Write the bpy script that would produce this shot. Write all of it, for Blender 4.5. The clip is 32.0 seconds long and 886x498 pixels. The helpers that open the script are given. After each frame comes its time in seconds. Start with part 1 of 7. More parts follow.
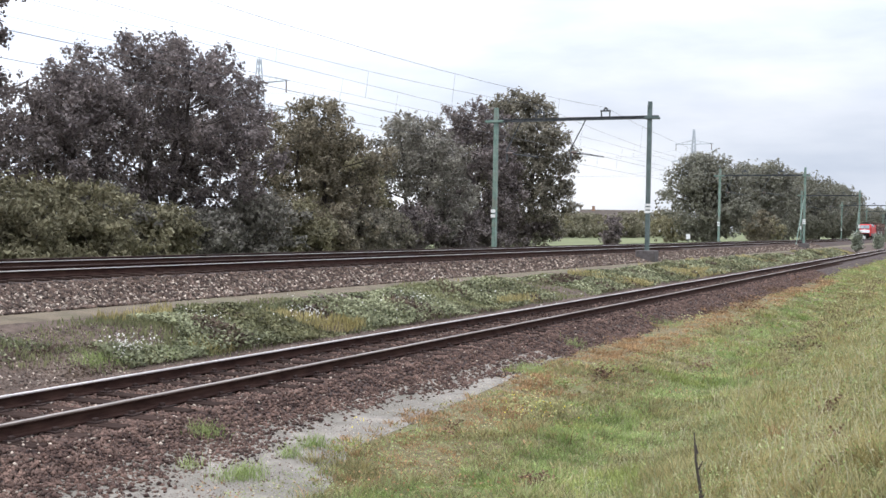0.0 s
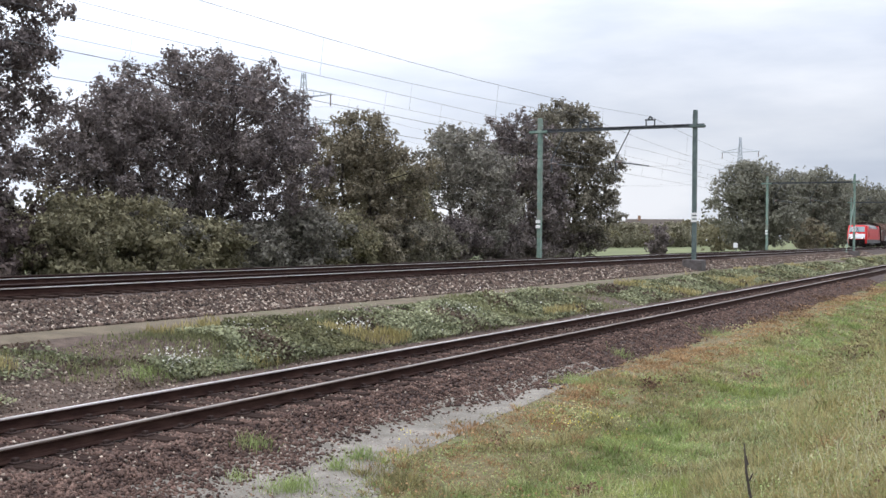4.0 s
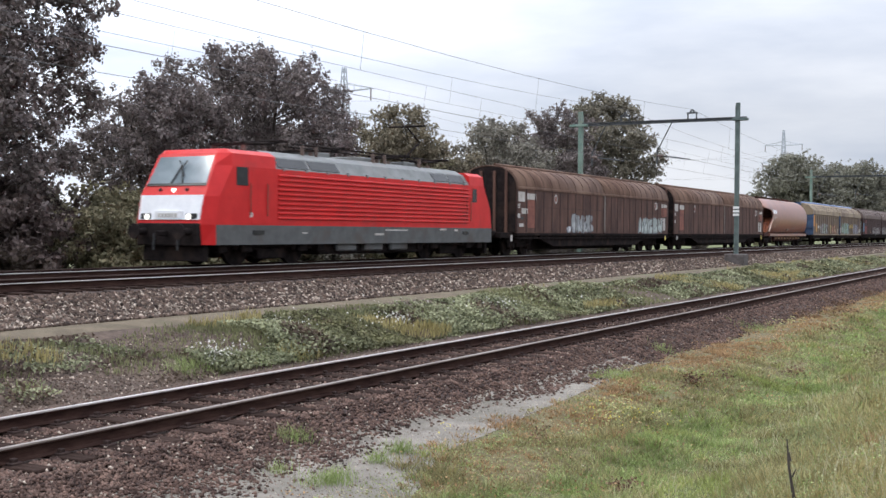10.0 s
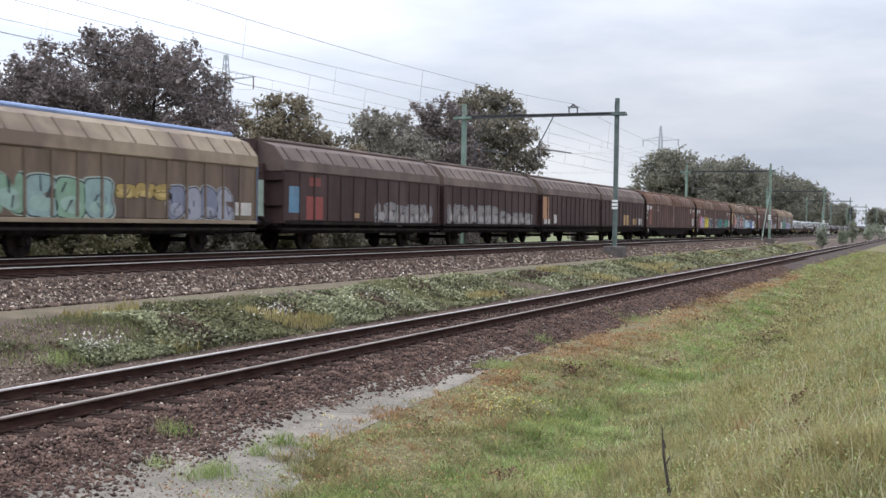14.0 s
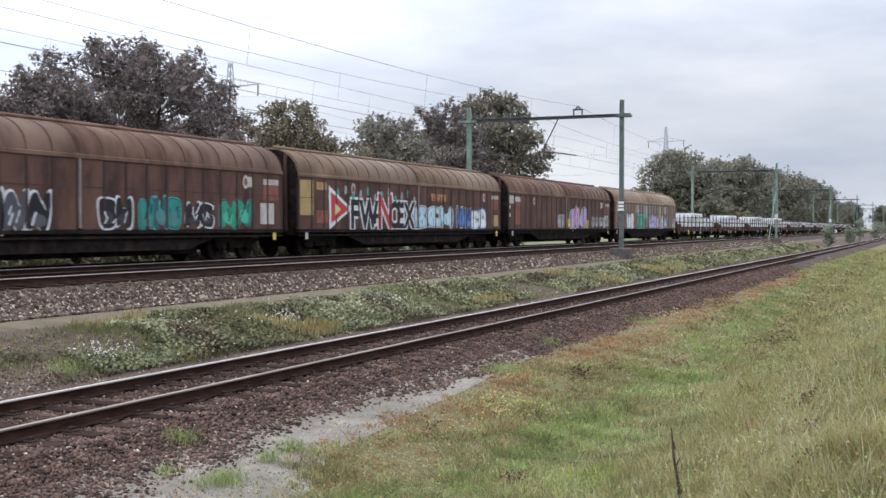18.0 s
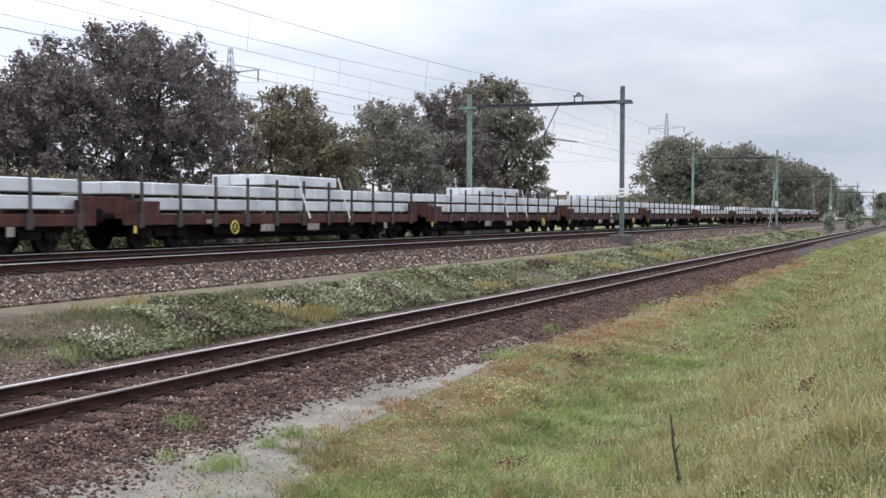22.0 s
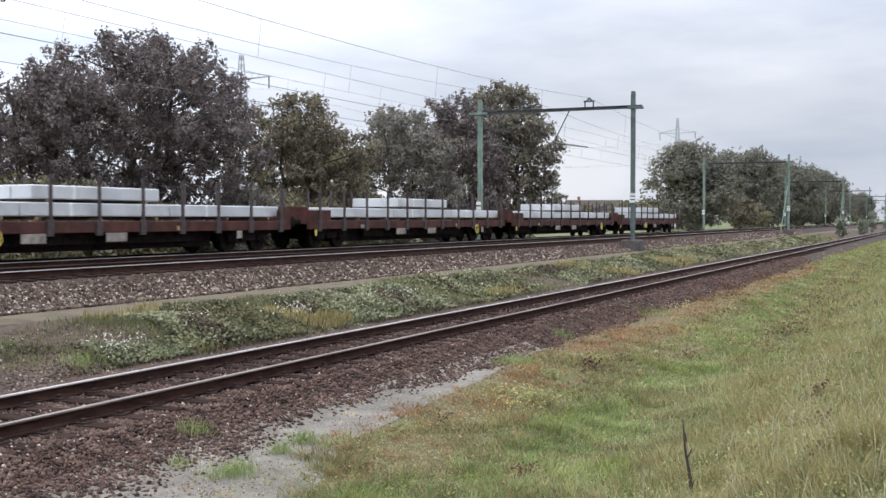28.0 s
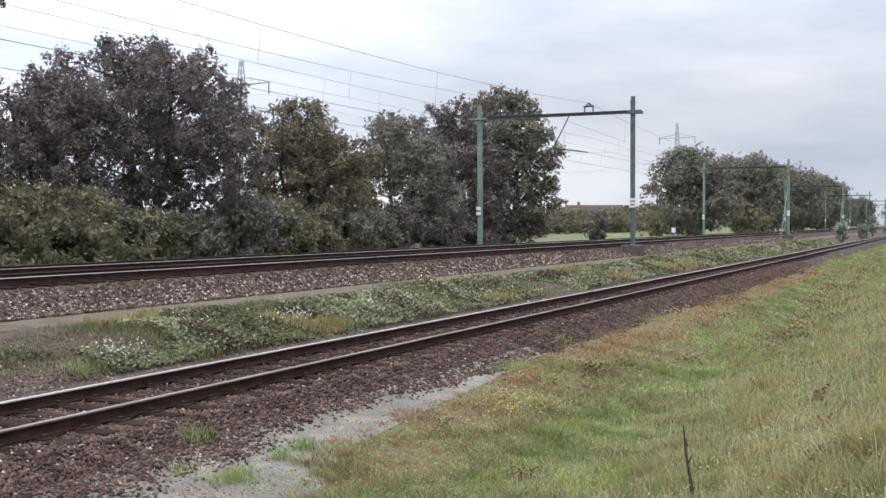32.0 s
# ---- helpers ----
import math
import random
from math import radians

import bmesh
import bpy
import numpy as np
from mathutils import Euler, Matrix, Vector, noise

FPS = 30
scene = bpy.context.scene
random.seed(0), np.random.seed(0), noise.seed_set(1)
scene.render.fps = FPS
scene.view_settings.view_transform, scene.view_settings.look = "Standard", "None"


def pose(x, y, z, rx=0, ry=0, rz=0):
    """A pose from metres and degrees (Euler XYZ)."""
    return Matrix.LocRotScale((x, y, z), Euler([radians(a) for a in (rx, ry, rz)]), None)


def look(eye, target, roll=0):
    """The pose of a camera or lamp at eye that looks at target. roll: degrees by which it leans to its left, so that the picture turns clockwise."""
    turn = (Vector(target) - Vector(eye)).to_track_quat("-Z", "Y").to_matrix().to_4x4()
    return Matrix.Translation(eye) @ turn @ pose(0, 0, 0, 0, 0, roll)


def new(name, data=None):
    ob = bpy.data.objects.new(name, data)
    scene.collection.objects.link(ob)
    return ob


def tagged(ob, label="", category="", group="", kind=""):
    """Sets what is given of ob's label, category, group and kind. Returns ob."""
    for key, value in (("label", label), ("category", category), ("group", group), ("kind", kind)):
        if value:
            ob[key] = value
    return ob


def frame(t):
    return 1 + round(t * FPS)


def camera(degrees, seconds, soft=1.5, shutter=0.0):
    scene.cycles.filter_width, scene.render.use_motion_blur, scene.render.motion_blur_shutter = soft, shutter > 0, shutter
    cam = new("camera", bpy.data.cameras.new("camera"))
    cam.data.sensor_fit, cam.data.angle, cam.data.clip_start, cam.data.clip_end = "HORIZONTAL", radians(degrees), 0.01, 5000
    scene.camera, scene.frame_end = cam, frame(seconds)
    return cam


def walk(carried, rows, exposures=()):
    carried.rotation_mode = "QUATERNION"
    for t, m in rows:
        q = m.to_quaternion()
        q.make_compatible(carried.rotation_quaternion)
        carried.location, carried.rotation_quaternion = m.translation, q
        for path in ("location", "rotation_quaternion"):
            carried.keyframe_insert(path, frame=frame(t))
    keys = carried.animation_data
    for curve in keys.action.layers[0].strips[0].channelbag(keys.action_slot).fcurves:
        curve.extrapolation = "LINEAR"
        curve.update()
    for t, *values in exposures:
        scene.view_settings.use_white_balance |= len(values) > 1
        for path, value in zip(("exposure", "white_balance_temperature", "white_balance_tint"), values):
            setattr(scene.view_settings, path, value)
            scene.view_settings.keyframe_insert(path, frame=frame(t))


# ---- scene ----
EYE = 2.214
PATH = [
    (0, 88.85, -1.02, 24.86), (0.5, 89.35, -1.01, 25.37), (1, 89.63, -1.13, 25.73), (1.5, 90.04, -0.89, 26.19), (2, 89.86, -0.67, 26.90),
    (2.5, 89.72, -0.41, 27.15), (3, 89.33, -0.40, 26.65), (3.5, 89.44, -0.26, 27.08), (5.5, 89.31, -0.80, 26.91), (6, 89.31, -0.51, 27.01),
    (6.5, 89.44, -0.54, 27.14), (7, 89.17, -0.71, 27.20), (7.5, 89.08, -0.65, 27.52), (8, 89.00, -0.58, 28.02), (8.5, 89.13, -0.44, 28.47),
    (9, 89.17, -0.47, 28.69), (9.5, 89.16, -0.46, 29.03), (10, 89.08, -0.45, 29.16), (10.5, 88.92, -0.38, 28.77), (11, 88.96, -0.41, 28.34),
    (11.5, 89.00, -0.28, 28.04), (12, 88.92, -0.61, 27.52), (12.5, 88.74, -0.47, 26.47), (13, 88.73, -0.73, 25.32), (13.5, 88.63, -0.66, 24.00),
    (14, 88.70, -0.86, 23.26), (14.5, 88.84, -0.78, 23.12), (16.5, 88.74, -0.45, 23.78), (17, 88.49, -0.53, 23.60), (17.5, 88.74, -0.15, 23.52),
    (18, 88.91, -0.03, 23.58), (18.5, 88.99, 0.02, 23.89), (19, 88.88, 0.02, 24.10), (19.5, 88.71, -0.09, 23.99), (20, 88.71, 0.03, 24.25),
    (20.5, 88.63, 0.04, 24.40), (21, 88.60, 0.03, 24.36), (21.5, 88.36, -0.11, 24.00), (22, 88.22, -0.14, 23.59), (22.5, 88.36, -0.18, 23.56),
    (23, 88.49, -0.11, 24.01), (23.5, 88.39, -0.20, 24.71), (24, 88.49, -0.15, 24.74), (24.5, 88.55, -0.12, 24.99), (26.5, 88.44, -0.16, 24.67),
    (27, 88.45, -0.14, 24.49), (27.5, 88.44, -0.01, 24.07), (28, 88.51, 0.04, 24.14), (28.5, 88.45, 0.06, 23.65), (29, 88.49, 0.06, 23.36),
    (29.5, 88.57, -0.16, 23.60), (30, 88.44, -0.17, 23.59), (30.5, 88.55, 0.03, 23.77), (31, 88.40, 0.03, 23.97), (31.5, 88.50, -0.31, 24.09),
    (32, 88.78, 0.15, 24.14),
]

cam = camera(42.8, 32.0, soft=1.5, shutter=0.12)
walk(cam, [(t, pose(0, 0, EYE, a, b, c)) for t, a, b, c in PATH + [(32.1,) + PATH[-1][1:]]][:-1],
     exposures=[(0, 0.27), (1.5, 0.2), (3.5, 0.09), (6, 0.03), (32, 0.0)])

# ---- light: a bright overcast sky ----
world = bpy.data.worlds.new("sky")
scene.world = world
world.use_nodes = True
wn, wl = world.node_tree.nodes, world.node_tree.links
wn.clear()
w_out, w_bg = wn.new("ShaderNodeOutputWorld"), wn.new("ShaderNodeBackground")
w_sky = wn.new("ShaderNodeTexSky")
w_sky.sky_type, w_sky.sun_disc = "NISHITA", False
w_sky.sun_elevation, w_sky.sun_rotation = radians(48), radians(-70)
w_dim = wn.new("ShaderNodeMix")
w_dim.data_type, w_dim.blend_type = "RGBA", "MULTIPLY"
w_dim.inputs["Factor"].default_value = 1.0
w_dim.inputs["B"].default_value = (0.10, 0.10, 0.10, 1)
w_co, w_map = wn.new("ShaderNodeTexCoord"), wn.new("ShaderNodeMapping")
w_map.inputs["Scale"].default_value = (1.3, 1.3, 5.5)
w_n1 = wn.new("ShaderNodeTexNoise")
w_n1.inputs["Scale"].default_value, w_n1.inputs["Detail"].default_value, w_n1.inputs["Roughness"].default_value = 2.2, 7, 0.52
w_ramp = wn.new("ShaderNodeValToRGB")
w_ramp.color_ramp.elements[0].position, w_ramp.color_ramp.elements[0].color = 0.32, (0.552, 0.62, 0.76, 1)
w_ramp.color_ramp.elements[1].position, w_ramp.color_ramp.elements[1].color = 0.68, (0.955, 0.985, 1.065, 1)
w_mix = wn.new("ShaderNodeMix")
w_mix.data_type = "RGBA"
w_mix.inputs["Factor"].default_value = 0.93
wl.new(w_sky.outputs["Color"], w_dim.inputs["A"])
wl.new(w_co.outputs["Generated"], w_map.inputs["Vector"])
wl.new(w_map.outputs["Vector"], w_n1.inputs["Vector"])
wl.new(w_n1.outputs["Fac"], w_ramp.inputs["Fac"])
wl.new(w_dim.outputs["Result"], w_mix.inputs["A"])
wl.new(w_ramp.outputs["Color"], w_mix.inputs["B"])
# an overcast sky is brighter overhead than at the horizon
w_sep, w_up, w_lift = wn.new("ShaderNodeSeparateXYZ"), wn.new("ShaderNodeMapRange"), wn.new("ShaderNodeMix")
wl.new(w_co.outputs["Generated"], w_sep.inputs["Vector"])
w_up.inputs["From Min"].default_value, w_up.inputs["From Max"].default_value = 0.1, 1.0
w_up.inputs["To Min"].default_value, w_up.inputs["To Max"].default_value = 1.0, 3.7
wl.new(w_sep.outputs["Z"], w_up.inputs["Value"])
w_lift.data_type, w_lift.blend_type = "RGBA", "MULTIPLY"
w_lift.inputs["Factor"].default_value = 1.0
wl.new(w_mix.outputs["Result"], w_lift.inputs["A"])
wl.new(w_up.outputs["Result"], w_lift.inputs["B"])
# and brighter where the hidden sun stands
w_side, w_glow = wn.new("ShaderNodeMapRange"), wn.new("ShaderNodeMix")
w_side.inputs["From Min"].default_value, w_side.inputs["From Max"].default_value = -0.8, -0.3
w_side.inputs["To Min"].default_value, w_side.inputs["To Max"].default_value = 1.3, 0.9
wl.new(w_sep.outputs["X"], w_side.inputs["Value"])
w_glow.data_type, w_glow.blend_type = "RGBA", "MULTIPLY"
w_glow.inputs["Factor"].default_value = 1.0
wl.new(w_lift.outputs["Result"], w_glow.inputs["A"])
wl.new(w_side.outputs["Result"], w_glow.inputs["B"])
wl.new(w_glow.outputs["Result"], w_bg.inputs["Color"])
w_bg.inputs["Strength"].default_value = 1.0
wl.new(w_bg.outputs["Background"], w_out.inputs["Surface"])
sun_data = bpy.data.lights.new("sun", "SUN")
sun_data.energy, sun_data.angle, sun_data.color = 1.0, radians(14), (1.0, 0.96, 0.9)
sun = new("sun", sun_data)
sun.matrix_world = look((-60, -20, 80), (0, 20, 0))


# ---- materials ----
def mat(name, c1, c2, scale=4.0, rough=0.8, bump=0.0, bump_scale=60.0, metal=0.0, c3=None, scale3=0.6, at3=(0.52, 0.68),
        stretch=(1, 1, 1), per=None, spread=0.25, spec=0.3):
    """Two colours mixed by a noise at real size, a third in patches, fine relief, and a spread per object or island."""
    m = bpy.data.materials.new(name)
    m.use_nodes = True
    n, l = m.node_tree.nodes, m.node_tree.links
    b = n["Principled BSDF"]
    b.inputs["Roughness"].default_value, b.inputs["Metallic"].default_value = rough, metal
    b.inputs["Specular IOR Level"].default_value = spec
    co, mp = n.new("ShaderNodeTexCoord"), n.new("ShaderNodeMapping")
    mp.inputs["Scale"].default_value = stretch
    l.new(co.outputs["Object"], mp.inputs["Vector"])
    no = n.new("ShaderNodeTexNoise")
    no.inputs["Scale"].default_value, no.inputs["Detail"].default_value, no.inputs["Roughness"].default_value = scale, 6, 0.65
    l.new(mp.outputs["Vector"], no.inputs["Vector"])
    ra = n.new("ShaderNodeValToRGB")
    ra.color_ramp.elements[0].position, ra.color_ramp.elements[0].color = 0.36, (*c1, 1)
    ra.color_ramp.elements[1].position, ra.color_ramp.elements[1].color = 0.64, (*c2, 1)
    l.new(no.outputs["Fac"], ra.inputs["Fac"])
    colour = ra.outputs["Color"]
    if c3:
        n3, r3, mx = n.new("ShaderNodeTexNoise"), n.new("ShaderNodeMapRange"), n.new("ShaderNodeMix")
        n3.inputs["Scale"].default_value, n3.inputs["Detail"].default_value = scale3, 5
        l.new(mp.outputs["Vector"], n3.inputs["Vector"])
        r3.inputs["From Min"].default_value, r3.inputs["From Max"].default_value = at3
        l.new(n3.outputs["Fac"], r3.inputs["Value"])
        mx.data_type = "RGBA"
        l.new(r3.outputs["Result"], mx.inputs["Factor"])
        l.new(colour, mx.inputs["A"])
        mx.inputs["B"].default_value = (*c3, 1)
        colour = mx.outputs["Result"]
    if per:
        if per == "object":
            src = n.new("ShaderNodeObjectInfo").outputs["Random"]
        else:
            src = n.new("ShaderNodeNewGeometry").outputs["Random Per Island"]
        mr, hs = n.new("ShaderNodeMapRange"), n.new("ShaderNodeHueSaturation")
        mr.inputs["To Min"].default_value, mr.inputs["To Max"].default_value = 1 - spread, 1 + spread
        l.new(src, mr.inputs["Value"])
        l.new(mr.outputs["Result"], hs.inputs["Value"])
        l.new(colour, hs.inputs["Color"])
        colour = hs.outputs["Color"]
    l.new(colour, b.inputs["Base Color"])
    if bump:
        bn, bu = n.new("ShaderNodeTexNoise"), n.new("ShaderNodeBump")
        bn.inputs["Scale"].default_value, bn.inputs["Detail"].default_value = bump_scale, 4
        l.new(co.outputs["Object"], bn.inputs["Vector"])
        bu.inputs["Strength"].default_value, bu.inputs["Distance"].default_value = bump, 0.02
        l.new(bn.outputs["Fac"], bu.inputs["Height"])
        l.new(bu.outputs["Normal"], b.inputs["Normal"])
    return m


def leaf_mat(name, c1, c2, spread=0.35):
    """Leaves: matte, a little light shining through, each clump its own tone."""
    m = mat(name, c1, c2, scale=0.9, rough=0.75, per="island", spread=spread, spec=0.15)
    n, l = m.node_tree.nodes, m.node_tree.links
    b = n["Principled BSDF"]
    tr, ad, out = n.new("ShaderNodeBsdfTranslucent"), n.new("ShaderNodeMixShader"), n["Material Output"]
    l.new(b.inputs["Base Color"].links[0].from_socket, tr.inputs["Color"])
    ad.inputs["Fac"].default_value = 0.25
    l.new(b.outputs["BSDF"], ad.inputs[1])
    l.new(tr.outputs["BSDF"], ad.inputs[2])
    l.new(ad.outputs["Shader"], out.inputs["Surface"])
    return m


M = {
    "soil": mat("soil", (0.075, 0.06, 0.04), (0.13, 0.105, 0.06), 1.2, 0.95, 0.4, 30, c3=(0.06, 0.085, 0.03), scale3=0.5),
    "verge_rust": mat("verge_rust", (0.085, 0.07, 0.035), (0.2, 0.165, 0.085), 14, 0.95, 0.6, 60, c3=(0.12, 0.135, 0.05), scale3=0.8),
    "verge_green": mat("verge_green", (0.075, 0.085, 0.028), (0.175, 0.19, 0.075), 16, 0.95, 0.6, 60, c3=(0.15, 0.14, 0.065), scale3=0.6),
    "verge_bank": mat("verge_bank", (0.1, 0.095, 0.04), (0.23, 0.215, 0.105), 16, 0.95, 0.6, 60, c3=(0.09, 0.11, 0.04), scale3=0.6),
    "slope_soil": mat("slope_soil", (0.051, 0.0344, 0.0265), (0.119, 0.084, 0.064), 5, 0.95, 0.6, 40, c3=(0.111, 0.08, 0.0585), scale3=0.5),
    "sand": mat("sand", (0.158, 0.14, 0.117), (0.26, 0.235, 0.198), 3.0, 0.95, 0.6, 120, c3=(0.158, 0.143, 0.117), scale3=1.1),
    "walk_sand": mat("walk_sand", (0.1, 0.079, 0.052), (0.16, 0.126, 0.086), 2.0, 0.95, 0.5, 90, c3=(0.13, 0.12, 0.07), scale3=0.7),
    "bed_dark": mat("bed_dark", (0.035, 0.022, 0.019), (0.075, 0.052, 0.045), 22, 0.95, 1.0, 45, c3=(0.06, 0.04, 0.032), scale3=0.9),
    "bed_light": mat("bed_light", (0.028, 0.018, 0.0145), (0.068, 0.047, 0.039), 20, 0.95, 1.0, 40, c3=(0.078, 0.045, 0.0338), scale3=0.5),
    "stone_dark": mat("stone_dark", (0.05, 0.028, 0.022), (0.142, 0.089, 0.069), 3, 0.9, 0.3, 60, per="island", spread=0.55),
    "stone_light": mat("stone_light", (0.16, 0.124, 0.098), (0.42, 0.35, 0.285), 9, 0.9, 0.3, 60, per="island", spread=0.75),
    "stone_mid": mat("stone_mid", (0.034, 0.021, 0.016), (0.13, 0.089, 0.068), 6, 0.9, 0.3, 60, per="island", spread=0.6),
    "rail_side": mat("rail_side", (0.023, 0.012, 0.01), (0.05, 0.028, 0.022), 9, 0.95, 0.3, 80, stretch=(1, 0.25, 1), spec=0.05),
    "rail_head": mat("rail_head", (0.6, 0.56, 0.53), (0.78, 0.73, 0.7), 6, 0.35, metal=0.7, stretch=(1, 0.05, 1)),
    "rail_worn": mat("rail_worn", (0.2, 0.16, 0.14), (0.36, 0.31, 0.28), 5, 0.45, metal=0.6, stretch=(1, 0.08, 1)),
    "rail_dull": mat("rail_dull", (0.06, 0.04, 0.034), (0.1, 0.075, 0.065), 5, 0.7, stretch=(1, 0.08, 1), spec=0.1),
    "sleeper": mat("sleeper", (0.024, 0.015, 0.012), (0.052, 0.034, 0.028), 8, 0.95, 0.5, 30, stretch=(0.3, 2, 1), per="object", spec=0.04),
    "steel_fixing": mat("steel_fixing", (0.03, 0.02, 0.018), (0.06, 0.04, 0.034), 20, 0.85, spec=0.08),
    "concrete": mat("concrete", (0.07, 0.06, 0.057), (0.13, 0.115, 0.11), 5, 0.9, 0.3, 50),
    "mast_green": mat("mast_green", (0.13, 0.2, 0.165), (0.21, 0.28, 0.235), 2.5, 0.6, 0.1, 60, c3=(0.2, 0.21, 0.17), scale3=1.3),
    "mast_grey": mat("mast_grey", (0.075, 0.1, 0.095), (0.13, 0.165, 0.155), 2.5, 0.6, 0.1, 60),
    "steel_dark": mat("steel_dark", (0.05, 0.055, 0.06), (0.1, 0.105, 0.11), 6, 0.6, metal=0.2),
    "pylon_steel": mat("pylon_steel", (0.33, 0.36, 0.4), (0.42, 0.45, 0.5), 1, 0.7),
    "wire": mat("wire", (0.1, 0.1, 0.105), (0.15, 0.15, 0.155), 1, 0.6),
    "porcelain": mat("porcelain", (0.1, 0.07, 0.06), (0.17, 0.12, 0.1), 4, 0.3),
    "sign_white": mat("sign_white", (0.7, 0.7, 0.68), (0.8, 0.8, 0.78), 8, 0.5),
    "sign_black": mat("sign_black", (0.02, 0.02, 0.02), (0.035, 0.035, 0.035), 8, 0.5),
    "bark": mat("bark", (0.045, 0.035, 0.032), (0.09, 0.075, 0.065), 6, 0.95, 0.8, 25, stretch=(1, 1, 0.25)),
    "leaf_oak": leaf_mat("leaf_oak", (0.12, 0.107, 0.085), (0.285, 0.257, 0.195), 0.45),
    "leaf_oak_dark": leaf_mat("leaf_oak_dark", (0.113, 0.092, 0.09), (0.258, 0.218, 0.203), 0.42),
    "leaf_autumn": leaf_mat("leaf_autumn", (0.14, 0.12, 0.086), (0.275, 0.237, 0.167), 0.45),
    "leaf_hedge": leaf_mat("leaf_hedge", (0.18, 0.165, 0.115), (0.33, 0.305, 0.215)),
    "grass_olive": leaf_mat("grass_olive", (0.2, 0.18, 0.085), (0.36, 0.325, 0.165), 0.45),
    "leaf_willow": leaf_mat("leaf_willow", (0.157, 0.144, 0.122), (0.325, 0.301, 0.25), 0.42),
    "leaf_silver": leaf_mat("leaf_silver", (0.2, 0.22, 0.16), (0.36, 0.38, 0.3)),
    "leaf_bush": leaf_mat("leaf_bush", (0.155, 0.14, 0.088), (0.308, 0.276, 0.172), 0.4),
    "leaf_bramble": leaf_mat("leaf_bramble", (0.13, 0.138, 0.078), (0.34, 0.345, 0.21), 0.6),
    "leaf_nettle": leaf_mat("leaf_nettle", (0.085, 0.086, 0.045), (0.2, 0.19, 0.1), 0.5),
    "leaf_russet": leaf_mat("leaf_russet", (0.07, 0.05, 0.04), (0.14, 0.1, 0.07), 0.4),
    # leaves of the left bushes: shade under the tall oak is put into their colour
    "leaf_bush_shaded": leaf_mat("leaf_bush_shaded", (0.075, 0.055, 0.052), (0.17, 0.13, 0.115), 0.4),
    # distant leaves: paler, with the haze of distance put into the colour
    "leaf_far_haze": leaf_mat("leaf_far_haze", (0.152, 0.146, 0.114), (0.275, 0.266, 0.208), 0.42),
    "grass_slope": leaf_mat("grass_slope", (0.13, 0.135, 0.065), (0.25, 0.25, 0.13), 0.3),
    "leaf_dock": leaf_mat("leaf_dock", (0.1, 0.06, 0.04), (0.2, 0.125, 0.08), 0.45),
    "leaf_ragwort": leaf_mat("leaf_ragwort", (0.3, 0.29, 0.12), (0.48, 0.45, 0.22), 0.3),
    "blossom": leaf_mat("blossom", (0.6, 0.58, 0.52), (0.8, 0.78, 0.74), 0.15),
    "petal_yellow": leaf_mat("petal_yellow", (0.65, 0.52, 0.05), (0.8, 0.66, 0.1), 0.15),
    "grass_green": leaf_mat("grass_green", (0.172, 0.225, 0.073), (0.34, 0.405, 0.162), 0.35),
    "grass_grey": leaf_mat("grass_grey", (0.2, 0.215, 0.1), (0.38, 0.395, 0.205), 0.4),
    "grass_lime": leaf_mat("grass_lime", (0.21, 0.24, 0.075), (0.37, 0.4, 0.15), 0.35),
    "grass_pale": leaf_mat("grass_pale", (0.36, 0.33, 0.2), (0.52, 0.48, 0.32), 0.3),
    "grass_straw": leaf_mat("grass_straw", (0.265, 0.222, 0.092), (0.445, 0.38, 0.19), 0.3),
    "grass_rust": leaf_mat("grass_rust", (0.27, 0.162, 0.084), (0.43, 0.28, 0.152), 0.35),
    "meadow": mat("meadow", (0.085, 0.1, 0.045), (0.16, 0.17, 0.075), 0.25, 0.95, c3=(0.18, 0.19, 0.09), scale3=0.06),
    "red": mat("red", (0.5, 0.0136, 0.014), (0.6, 0.0217, 0.021), 1.5, 0.42, c3=(0.4, 0.025, 0.024), scale3=0.9, at3=(0.6, 0.8), spec=0.25),
    "loco_white": mat("loco_white", (0.72, 0.72, 0.74), (0.82, 0.82, 0.83), 3, 0.45),
    "loco_grey": mat("loco_grey", (0.0765, 0.0782, 0.0765), (0.115, 0.116, 0.114), 2, 0.6, c3=(0.085, 0.0723, 0.0638), scale3=1.2),
    "roof_grey": mat("roof_grey", (0.15, 0.155, 0.15), (0.22, 0.225, 0.22), 2, 0.6, c3=(0.2, 0.19, 0.18), scale3=0.8),
    "under_black": mat("under_black", (0.011, 0.009, 0.009), (0.026, 0.02, 0.019), 5, 0.9, c3=(0.036, 0.025, 0.021), scale3=1.5, spec=0.06),
    "glass_dark": mat("glass_dark", (0.16, 0.2, 0.22), (0.22, 0.26, 0.28), 0.8, 0.06, spec=0.8),
    "window_black": mat("window_black", (0.015, 0.015, 0.015), (0.03, 0.03, 0.03), 2, 0.25, spec=0.3),
    "post_grey": mat("post_grey", (0.17, 0.14, 0.125), (0.27, 0.235, 0.21), 3, 0.7),
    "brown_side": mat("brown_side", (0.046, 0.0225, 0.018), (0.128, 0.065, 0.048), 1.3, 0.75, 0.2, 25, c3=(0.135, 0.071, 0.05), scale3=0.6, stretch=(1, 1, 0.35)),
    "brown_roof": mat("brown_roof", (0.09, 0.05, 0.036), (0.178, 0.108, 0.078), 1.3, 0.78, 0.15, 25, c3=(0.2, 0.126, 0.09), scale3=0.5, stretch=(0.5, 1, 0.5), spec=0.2),
